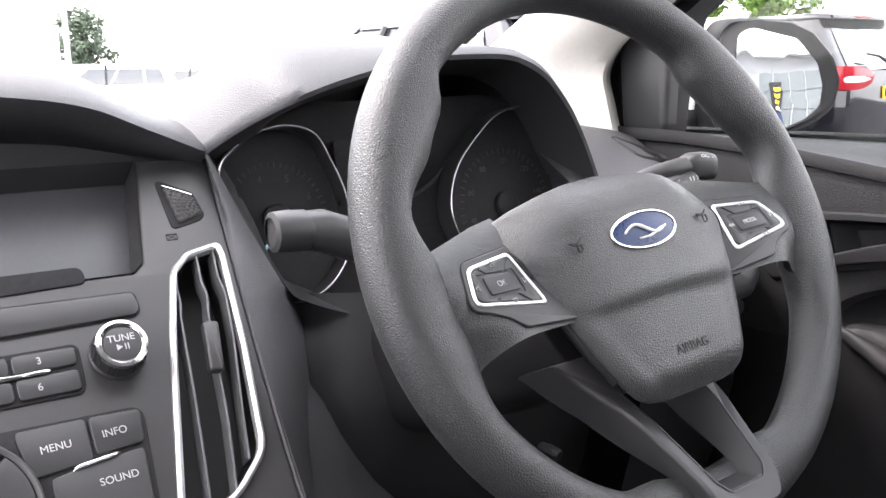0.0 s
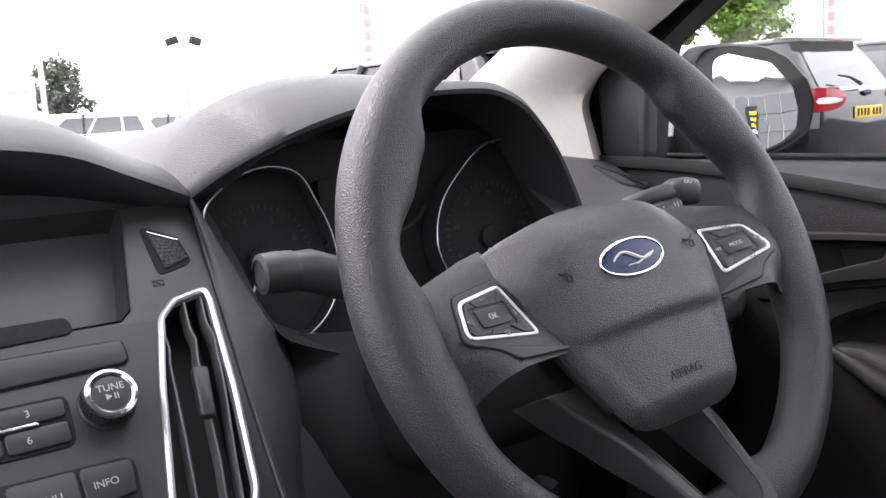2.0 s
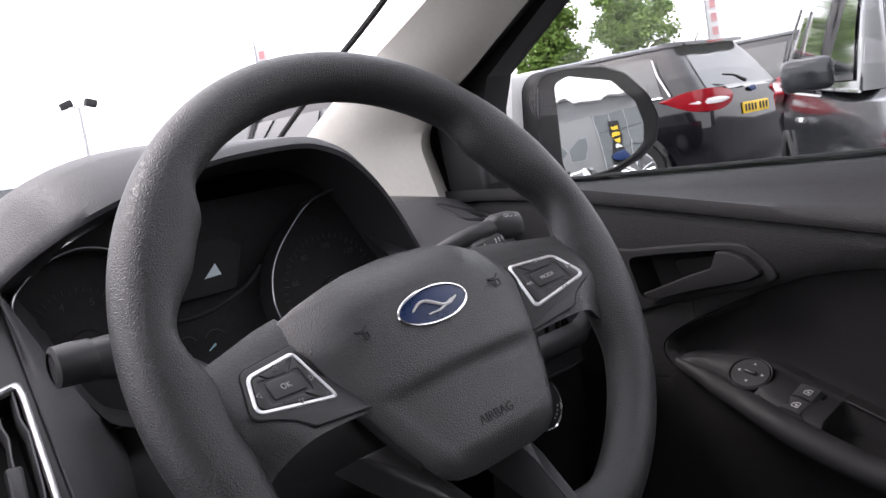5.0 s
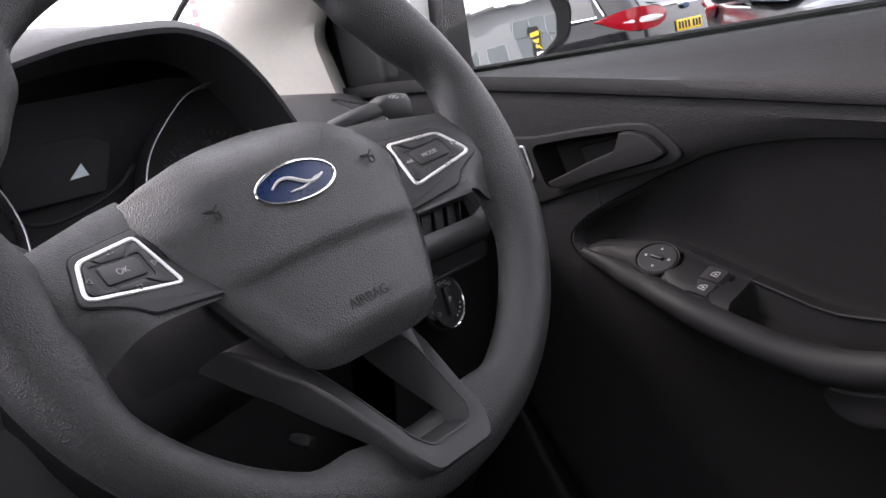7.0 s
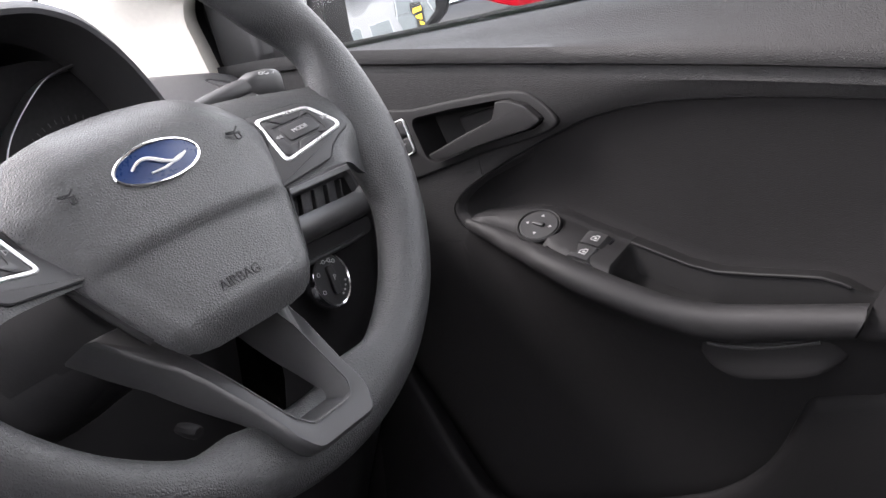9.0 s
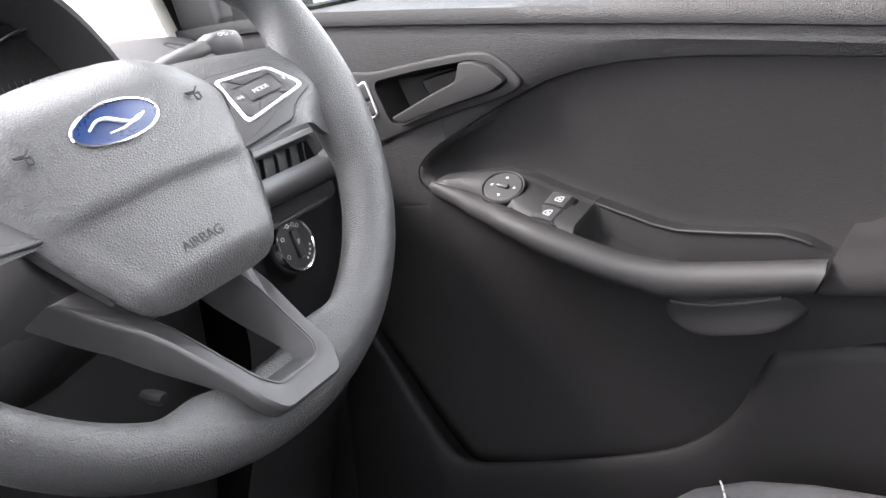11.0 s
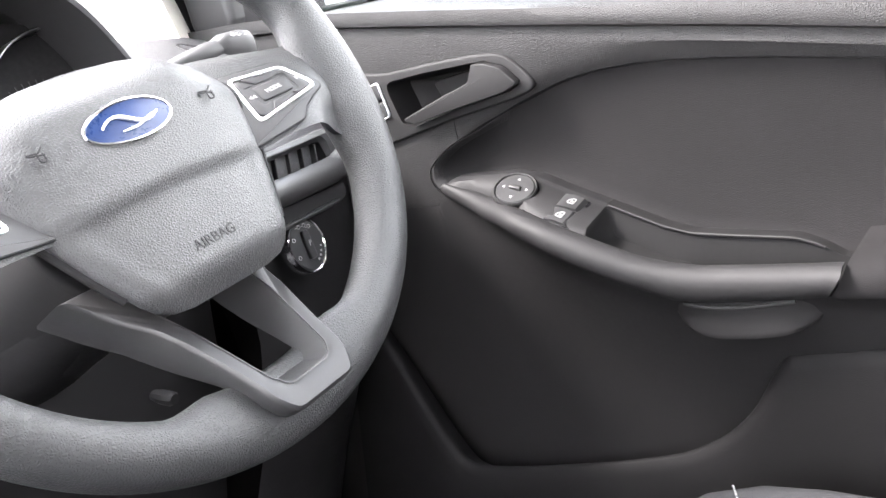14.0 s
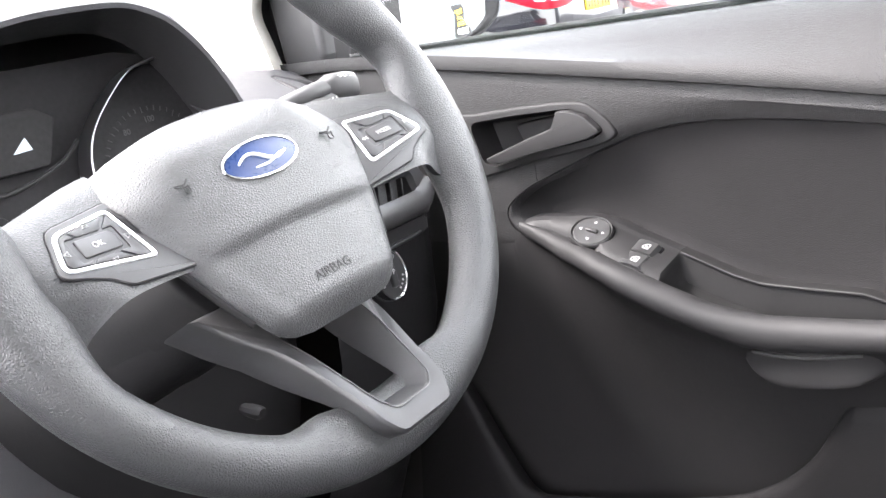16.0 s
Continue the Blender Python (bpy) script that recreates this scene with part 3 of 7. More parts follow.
def shrink(ring, y, f):
    return [(mid_[0] + (x - mid_[0]) * f + 0.012 * (1 - f) * 8, max(y, y_ + (y - 0.222) * 0.3), mid_[1] + (z - mid_[1]) * f - 0.02 * (1 - f) * 4 * (z > 0.95)) for x, y_, z in ring]


on_dash("instrument_bay", loft([mouth, shrink(mouth, 0.236, 0.985), shrink(mouth, 0.262, 0.95), shrink(mouth, 0.285, 0.93)], cap=False), SATIN, "black bay round the dials", 60)
# hood over the screen
cl = curve_through([(-0.565, 0.245, 0.985), (-0.530, 0.245, 1.006), (-0.440, 0.245, 1.028), (-0.370, 0.245, 1.033), (-0.302, 0.245, 1.030), (-0.251, 0.247, 1.022), (-0.208, 0.256, 1.005), (-0.161, 0.272, 0.986)], 6)
crest = lambda x: 0.018 - 0.005 * smooth01(-0.26, -0.18, x)
on_dash("screen_hood", loft([[(x, 0.330, 0.958) for x, y, z in cl], [(x, 0.333, 0.966 + (z - 0.966) * 0.5) for x, y, z in cl], [(x, y + 0.02, z - 0.012) for x, y, z in cl], [(x, y + 0.004, z - 0.004) for x, y, z in cl], [(x, y - 0.001, z + 0.001) for x, y, z in cl], [(x, y + 0.003, z + 0.006) for x, y, z in cl],
                             [(x, y + 0.022, z + 0.009 + crest(x) * 0.42) for x, y, z in cl], [(x, y + 0.045, z + 0.010 + crest(x) * 0.80) for x, y, z in cl], [(x, y + 0.075, z + 0.010 + crest(x)) for x, y, z in cl], [(x, y + 0.13, z + 0.007 + crest(x)) for x, y, z in cl], [(x * 1.02, 0.50, 0.982 + (z - 0.982) * 0.6 + crest(x) * 0.7) for x, y, z in cl], [(x, 0.80, 0.972) for x, y, z in cl]], closed=False), SOFT, "soft grained hood over the screen", 60)
# top skin to the windscreen
on_dash("top_skin", loft([[(-1.09, y, z - 0.02), (-0.75, y, z), (-0.56, y, z), (-0.37, y, z), (-0.2, y, z - e), (0.0, y, z - e), (0.20, y, z - e), (0.30, y, z - 0.004), (0.345, y, z - 0.012)] for y, z, e in ((0.31, 0.955, 0.05), (0.40, 0.972, 0.02), (0.55, 0.980, 0.0), (0.75, 0.975, 0.0), (0.98, 0.955, 0.0))], closed=False), SOFT, "", 60)
on_dash("passenger_face", loft([[(-1.09, y, z), (-0.565, y - 0.01, z)] for y, z in ((0.32, 0.960), (0.295, 0.945), (0.285, 0.92), (0.30, 0.80), (0.36, 0.62), (0.50, 0.45))], closed=False), SOFT, "", 60)
# right-hand end: rounded shoulder up to the pillar, and the face with the lamp switch
shoulder = []
for x, w_ in ((0.155, 0.0), (0.19, 0.0), (0.225, 0.0), (0.260, 0.004), (0.290, 0.012), (0.312, 0.026), (0.326, 0.045)):
    shoulder.append([(x, 0.1305 + w_, 0.845), (x, 0.130 + w_, 0.86 - w_ * 0.4), (x, 0.1335 + w_, 0.884 - w_ * 0.4), (x, 0.145 + w_, 0.898 - w_ * 0.4), (x, 0.185 + w_, 0.922 - w_ * 0.35), (x + 0.01, 0.26, 0.957 - w_ * 0.35), (x + 0.02, 0.32, 0.984 - w_ * 0.45), (x + 0.025, 0.40, 0.990 - w_ * 0.4), (x + 0.03, 0.60, 0.980 - w_ * 0.2)])
on_dash("end_shoulder", loft(shoulder, closed=False), SOFT, "", 60)
end_face = [[(r[0][0], r[0][1] + dy, z) for z, dy in ((0.8455, 0.0), (0.80, 0.001), (0.74, 0.006), (0.66, 0.030), (0.55, 0.090), (0.40, 0.16), (0.30, 0.20))] for r in shoulder]
on_dash("end_face", loft(end_face, closed=False), HARD, "black lower face under the side vent", 60)
# lower cover under the dials and knee panel
knee = []
for y, z, x0 in ((0.229, 0.8735, -0.112), (0.222, 0.862, -0.110), (0.205, 0.848, -0.112), (0.192, 0.82, -0.118), (0.190, 0.78, -0.124), (0.205, 0.70, -0.132), (0.25, 0.58, -0.14), (0.34, 0.45, -0.15)):
    knee.append([(x0 + (0.16 - x0) * f, y + 0.035 * (1 - smooth01(0.0, 0.22, f)), z - 0.02 * (z < 0.86) * math.sin(math.pi * f)) for f in (0, 0.06, 0.12, 0.2, 0.3, 0.45, 0.6, 0.8, 1)])
on_dash("knee_panel", loft(knee, closed=False), HARD, "", 60)
on_dash("kick_panel", box(0.345, 0.405, 0.405, 0.68, 0.30, 0.960, 0.004), HARD)
on_dash("firewall", box(-1.10, 0.345, 0.60, 0.64, 0.30, 0.955), CARPET)

# panel from the console's welt to the edge of the dial bay
side_panel = []
for (wx, wy, wz), (mx, my, mz) in (((-0.1570, 0.2840, 0.985), (-0.1600, 0.2700, 0.985)), ((-0.1575, 0.2640, 0.956), (-0.1525, 0.2640, 0.966)), ((-0.1595, 0.2446, 0.932), (-0.1405, 0.2460, 0.929)), ((-0.1620, 0.2200, 0.9015), (-0.1265, 0.2265, 0.892)), ((-0.1660, 0.1765, 0.847), (-0.1080, 0.2420, 0.868)), ((-0.1690, 0.1265, 0.784), (-0.1020, 0.2350, 0.822)), ((-0.1690, 0.0800, 0.725), (-0.1080, 0.2330, 0.770)), ((-0.1690, 0.0450, 0.680), (-0.1200, 0.2450, 0.700))):
    side_panel.append([(wx + (mx - wx) * f - 0.004 * math.sin(math.pi * f), wy + (my - wy) * f - 0.006 * math.sin(math.pi * f), wz + (mz - wz) * f) for f in (0, 0.15, 0.35, 0.5, 0.65, 0.85, 1)])
side_panel = [[tuple(v) for v in curve_through([r[k] for r in side_panel], 4)] for k in range(7)]
on_dash("side_panel", loft(side_panel, closed=False), SOFT, "soft grained panel beside the dials", 60)

# screen surround and centre stack on one tilted face
STACK = basis((-0.37, 0.14, 0.80), (1, 0, 0), (0, 0.8, 1.0))
stack = thing("centre_stack", STACK, "satin dark grey centre stack with radio buttons and knob", "centre console")


def on_stack(name, bm, m, label="", parent=None, sharp=35):
    return part(name, bm, m, parent or stack, label, sharp)


right = [(0.2000, -0.16), (0.2000, -0.020), (0.2030, 0.060), (0.2070, 0.130), (0.2115, 0.200), (0.2130, 0.2285), (0.2060, 0.2340)]
win_r = [(0.160, 0.2340), (0.158, 0.2216), (0.151, 0.185), (0.1445, 0.1505), (0.137, 0.1440)]
face = right + win_r + [(-x, y) for x, y in reversed(win_r)] + [(-x, y) for x, y in reversed(right)]
fascia = on_stack("fascia", slab(face, -0.030, 0.0, 0.003), PANEL, "satin dark grey fascia")
# edge welt and the flank that turns away towards the driver's knees
welt = [(0.2010, -0.16), (0.2010, -0.020), (0.2040, 0.060), (0.2080, 0.130), (0.2125, 0.200), (0.2155, 0.2330)]
on_stack("welt", tube([(p[0] + 0.0012, p[1], -0.003) for p in curve_through([(a, b, 0) for a, b in welt], 6)], 0.0028, 10), SOFT, "soft grained edge welt")
flank = []
for (x, y), d in zip(welt, (0.10, 0.09, 0.075, 0.05, 0.022, 0.004)):
    flank.append([(x, y, -0.002), (x + 0.004, y, -0.006), (x + 0.010 + d * 0.18, y - d * 0.05, -0.020 - d * 0.1), (x + 0.016 + d * 0.50, y - d * 0.16, -0.040 - d * 0.16), (x + 0.030 + d * 1.0, y - d * 0.3, -0.085 - d * 0.2), (x + 0.045 + d * 1.25, y - d * 0.4, -0.16)])
on_stack("flank", loft(flank, closed=False), SOFT, "", None, 60)
# recessed screen
on_stack("screen_recess", loft([[(x, y, 0.0) for x, y in win_r + [(-x, y) for x, y in reversed(win_r)]], [(x * 0.985, 0.148 + (y - 0.148) * 0.97, -0.028) for x, y in win_r + [(-x, y) for x, y in reversed(win_r)]]], cap=False), PANEL)
pane_o = [(x * 0.99, 0.148 + (y - 0.148) * 0.98) for x, y in win_r]
on_stack("screen", slab(pane_o + [(-x, y) for x, y in reversed(pane_o)], -0.036, -0.0265, 0.001), SCREEN, "unlit dark display screen")
slot = rounded([(-0.120, 0.1335), (0.106, 0.1402), (0.104, 0.1530), (-0.120, 0.1530)], 0.006, 6)
on_stack("disc_slot", slab(slot, -0.004, 0.0015, 0.001), VOID, "black disc slot")
bar = rounded([(-0.128, 0.1060), (0.1335, 0.1122), (0.1325, 0.1290), (-0.128, 0.1330)], [0.003, 0.006, 0.005, 0.003], 6)
on_stack("gap", slab(inset(bar, -0.0012), -0.006, 0.0004), VOID)
on_stack("long_button", slab(bar, -0.004, 0.0028, 0.0012), PANEL, "long satin button")


def key(pts, label, text=None, tp=None, size=0.0066, r=0.0040):
    o = rounded(pts, r, 6)
    k = on_stack("button", slab(inset(o, 0.0004), -0.004, 0.0032, 0.0011), BUTTON, label)
    if text:
        on_stack("legend", moved(words(text, size, 0.0003), Matrix.Translation((tp[0], tp[1], 0.0034)) @ Matrix.Rotation(radians(2), 4, "Z")), LEGEND, "white legend " + text, k)
    return k


block = rounded([(-0.050, 0.0640), (0.0890, 0.0652), (0.0902, 0.0992), (-0.050, 0.0980)], [0, 0.008, 0.006, 0], 6)
on_stack("preset_block", slab(block, -0.004, 0.0012, 0.0005), VOID, "black preset key surround")
key([(0.0490, 0.0835), (0.0870, 0.0842), (0.0880, 0.0970), (0.0490, 0.0970)], "preset key", "3", (0.0650, 0.0905))
key([(0.0490, 0.0665), (0.0868, 0.0670), (0.0870, 0.0818), (0.0490, 0.0812)], "preset key", "6", (0.0625, 0.0735))
key([(0.0100, 0.0835), (0.0480, 0.0835), (0.0480, 0.0970), (0.0100, 0.0970)], "preset key", "2", (0.0265, 0.0900))
key([(0.0100, 0.0660), (0.0480, 0.0665), (0.0480, 0.0812), (0.0100, 0.0812)], "preset key", "5", (0.0255, 0.0735))
on_stack("chrome_bar", tube([(0.0150, 0.0823, 0.0030), (0.0400, 0.0825, 0.0034), (0.0680, 0.0828, 0.0036), (0.0705, 0.0829, 0.0028)], [0.0012, 0.0016, 0.0016, 0.0006], 10), CHROME, "bright chrome strip")
# tune knob
ring = lambda r, z, n=40: [(0.1120 + r * math.cos(2 * math.pi * i / n), 0.0871 + r * math.sin(2 * math.pi * i / n), z) for i in range(n)]
knob = on_stack("knob", loft([ring(0.0178, 0.0), ring(0.0178, 0.002), ring(0.0166, 0.0035), ring(0.0163, 0.0150), ring(0.0155, 0.0160), ring(0.0118, 0.0160)], cap=False), BUTTON, "black knurled tuning knob")
on_stack("knob_ring", loft([ring(0.0160, 0.0135), ring(0.0165, 0.0152), ring(0.0160, 0.0172), ring(0.0140, 0.0178), ring(0.0124, 0.0168), ring(0.0120, 0.0150)], cap=False), CHROME, "chrome ring on the knob", knob)
on_stack("knob_cap", loft([ring(0.0119, 0.0140), ring(0.0119, 0.0158), ring(0.0112, 0.0166), ring(0.0060, 0.0172), ring(0.0005, 0.0173)]), BUTTON, "", knob)
on_stack("legend", moved(words("TUNE", 0.0066, 0.0003), Matrix.Translation((0.1120, 0.0905, 0.0174))), LEGEND, "white legend TUNE", knob)
play = merge(slab([(0.1082, 0.0825), (0.1082, 0.0865), (0.1118, 0.0845)], 0.0172, 0.0177), slab([(0.1132, 0.0825), (0.1139, 0.0825), (0.1139, 0.0865), (0.1132, 0.0865)], 0.0172, 0.0177), slab([(0.1150, 0.0825), (0.1157, 0.0825), (0.1157, 0.0865), (0.1150, 0.0865)], 0.0172, 0.0177))
on_stack("play_mark", play, LEGEND, "white play and pause mark", knob)
for i in range(36):
    a = 2 * math.pi * i / 36
    m_ = Matrix.Translation((0.1120, 0.0871, 0.0)) @ Matrix.Rotation(a, 4, "Z")
    if i == 0:
        rib0 = on_stack("rib", box(0.0158, 0.0170, -0.0004, 0.0004, 0.0035, 0.0135), BUTTON, "", knob)
        rib0.matrix_local = m_
        rib_mesh = rib0.data
    else:
        rb = new("rib", rib_mesh)
        rb.parent = knob
        rb.matrix_local = m_
# menu block
block = rounded([(-0.050, -0.0420), (0.1110, -0.0392), (0.1185, 0.0502), (-0.050, 0.0520)], [0, 0.012, 0.009, 0], 7)
on_stack("menu_block", slab(block, -0.004, 0.0012, 0.0005), VOID, "black menu key surround")
key([(0.0460, 0.0180), (0.0825, 0.0215), (0.0830, 0.0490), (0.0420, 0.0490), (0.0440, 0.0300)], "menu key", "MENU", (0.0630, 0.0345))
key([(0.0838, 0.0235), (0.1138, 0.0260), (0.1160, 0.0482), (0.0838, 0.0490)], "info key", "INFO", (0.0975, 0.0362))
key([(0.0560, -0.0320), (0.1085, -0.0365), (0.1130, 0.0235), (0.0838, 0.0215), (0.0560, 0.0165)], "sound key", "SOUND", (0.0935, 0.0075))
on_stack("chrome_bar", tube([(0.0695, 0.0180, 0.0030), (0.0725, 0.0195, 0.0036), (0.0950, 0.0222, 0.0038), (0.0975, 0.0226, 0.0028)], [0.0006, 0.0015, 0.0015, 0.0006], 10), CHROME, "bright chrome strip")
disc = lambda r, z, n=48: [(0.0040 + r * math.cos(2 * math.pi * i / n), 0.0060 + r * math.sin(2 * math.pi * i / n), z) for i in range(n)]
jog = on_stack("jog_dial", loft([disc(0.0470, 0.0), disc(0.0470, 0.0045), disc(0.0455, 0.0055), disc(0.0440, 0.0045), disc(0.0430, 0.0042)], cap=False), PANEL, "round control dial")
for q in range(4):
    pts = [(0.0040 + r * math.cos(a), 0.0060 + r * math.sin(a)) for r, sw in ((0.0425, 1), (0.0240, -1)) for a in [radians(q * 90 + sw * (-43 + 86 * i / 10)) for i in range(11)]]
    on_stack("dial_key", slab(pts, 0.0, 0.0050, 0.0008), BUTTON, "", jog)
on_stack("dial_hub", loft([disc(0.0230, 0.0), disc(0.0230, 0.0045), disc(0.0215, 0.0060), disc(0.001, 0.0064)]), BUTTON, "", jog)
on_stack("arrow_mark", frame_ring([(0.0372, 0.0060), (0.0335, 0.0083), (0.0335, 0.0037)], [(0.0364, 0.0060), (0.0340, 0.0075), (0.0340, 0.0045)], 0.0049, 0.0053), LEGEND, "white arrow outline", jog)
skip = merge(*[slab([(0.0660 + o, -0.0050), (0.0660 + o, -0.0090), (0.0700 + o, -0.0070)], 0.0030, 0.0035) for o in (0, 0.0036)], slab([(0.0738, -0.0050), (0.0738, -0.0090), (0.0746, -0.0090), (0.0746, -0.0050)], 0.0030, 0.0035))
on_stack("skip_mark", skip, LEGEND, "white skip mark")
# hazard switch
hz = [(0.1690, 0.2170), (0.1945, 0.2030), (0.1985, 0.1830), (0.1940, 0.1790), (0.1720, 0.1735)]
on_stack("hazard_well", slab(rounded(hz, 0.004, 4), -0.003, 0.0010, 0.0006), VOID, "black hazard switch surround")
hzi = [(0.1735, 0.2080), (0.1920, 0.1985), (0.1955, 0.1840), (0.1775, 0.1775)]
hsw = on_stack("hazard_switch", slab(rounded(hzi, 0.002, 3), -0.002, 0.0030, 0.001), BUTTON, "ribbed hazard switch")
on_stack("bright_edge", tube([(0.1730, 0.2090, 0.0030), (0.1925, 0.1992, 0.0034)], 0.0007, 8), CHROME, "", hsw)
stud = None
for i in range(5):
    for j in range(8):
        fu, fv = (i + 0.5 + 0.5 * (j % 2) - 0.25) / 5, (j + 0.5) / 8
        a = Vector(hzi[0]).lerp(Vector(hzi[1]), fu)
        b = Vector(hzi[3]).lerp(Vector(hzi[2]), fu)
        p = a.lerp(b, fv)
        if stud is None:
            bm = bmesh.new()
            bmesh.ops.create_cone(bm, cap_ends=True, segments=4, radius1=0.0021, radius2=0.0004, depth=0.0012)
            stud = on_stack("stud", bm, PANEL, "", hsw, 20)
            stud.location = (p.x, p.y, 0.0036)
        else:
            s2 = new("stud", stud.data)
            s2.parent, s2.location = hsw, (p.x, p.y, 0.0036)
tag = merge(frame_ring([(0.1660, 0.1655), (0.1740, 0.1655), (0.1740, 0.1705), (0.1660, 0.1705)], [(0.1664, 0.1659), (0.1736, 0.1659), (0.1736, 0.1701), (0.1664, 0.1701)], 0.0, 0.0004), tube([(0.1662, 0.1657, 0.0003), (0.1738, 0.1703, 0.0003)], 0.0002, 5), tube([(0.1662, 0.1703, 0.0003), (0.1738, 0.1657, 0.0003)], 0.0002, 5))
on_stack("airbag_mark", tag, VOID, "dark passenger airbag mark")

# tall centre air vent
vent = thing("air_vent", STACK, "tall black air vent with chrome surround and upright vanes", "air vent")
vq = rounded([(0.1190, -0.0330), (0.1580, -0.0260), (0.1870, 0.0020), (0.1965, 0.0750), (0.2025, 0.1480), (0.2010, 0.1590), (0.1740, 0.1530), (0.1610, 0.1410), (0.1475, 0.0930)], [0.010, 0.05, 0.03, 0.3, 0.02, 0.0085, 0.014, 0.014, 0.4], 8)
part("chrome_surround", frame_ring(vq, inset(vq, 0.0042), -0.004, 0.0046, 0.0016), BRIGHT, vent, "chrome vent surround")
cut(fascia, slab(inset(vq, 0.0030), -0.050, 0.021))
part("duct", loft([[(x, y, 0.0) for x, y in inset(vq, 0.0040)], [(x, y, -0.032) for x, y in inset(vq, 0.0055)], [(x * 0.0 + 0.168, y * 0.0 + 0.06, -0.033) for x, y in vq]], cap=False), RUBBER, vent, "black vent opening")
vane_lines = [((0.1645, 0.1370), (0.1620, 0.126), (0.1617, 0.116), (0.1590, 0.106), (0.1525, 0.050), (0.1455, 0.0), (0.1420, -0.024)), ((0.1825, 0.1500), (0.1803, 0.130), (0.1815, 0.120), (0.1783, 0.106), (0.1690, 0.030), (0.1600, -0.020)), ((0.1955, 0.1535), (0.1930, 0.132), (0.1945, 0.120), (0.1897, 0.083), (0.1790, 0.027), (0.1745, 0.0))]
for line in vane_lines:
    front = [(x, y, 0.0006) for x, y in line]
    rings = [[(x - 0.0007, y, z), (x + 0.0007, y, z), (x + 0.0005, y, z - 0.014), (x - 0.0005, y, z - 0.014)] for x, y, z in front]
    part("vane", loft(rings), VANE, vent, "upright grey vane")
part("vent_tab", moved(slab(rounded([(-0.0050, -0.0185), (0.0050, -0.0185), (0.0056, 0.0185), (-0.0056, 0.0185)], 0.003, 5), 0.0, 0.0062, 0.0022), Matrix.Translation((0.1735, 0.0800, -0.0010)) @ Matrix.Rotation(radians(-9), 4, "Z")), PANEL, vent, "ribbed grey adjuster tab")

# ---- instrument cluster ----
CL = basis((0.0, 0.2650, 0.9200), (1, 0, 0), (0, 0.16, 1.0))
cluster = thing("instrument_cluster", CL, "dark twin-dial instrument cluster with pale needles", "instrument cluster")
part("back_plate", slab(rounded([(-0.150, -0.085), (0.205, -0.085), (0.200, 0.090), (0.120, 0.106), (-0.060, 0.104), (-0.148, 0.072)], 0.01, 3), -0.030, -0.022), VOID, cluster)
dials = (("right", [(0.196, 0.060), (0.186, 0.0790), (0.166, 0.0890), (0.141, 0.0920), (0.112, 0.0850), (0.086, 0.0660), (0.064, 0.0430), (0.053, 0.0170), (0.054, -0.0100), (0.072, -0.038), (0.110, -0.056), (0.150, -0.050), (0.178, -0.028), (0.190, 0.010)], (0.125, 0.004)),
         ("left", [(-0.154, 0.052), (-0.139, 0.0700), (-0.116, 0.0815), (-0.092, 0.0845), (-0.070, 0.0765), (-0.058, 0.0540), (-0.049, 0.0300), (-0.046, 0.005), (-0.052, -0.022), (-0.072, -0.045), (-0.100, -0.054), (-0.128, -0.045), (-0.147, -0.020), (-0.155, 0.015)], (-0.104, 0.012)))
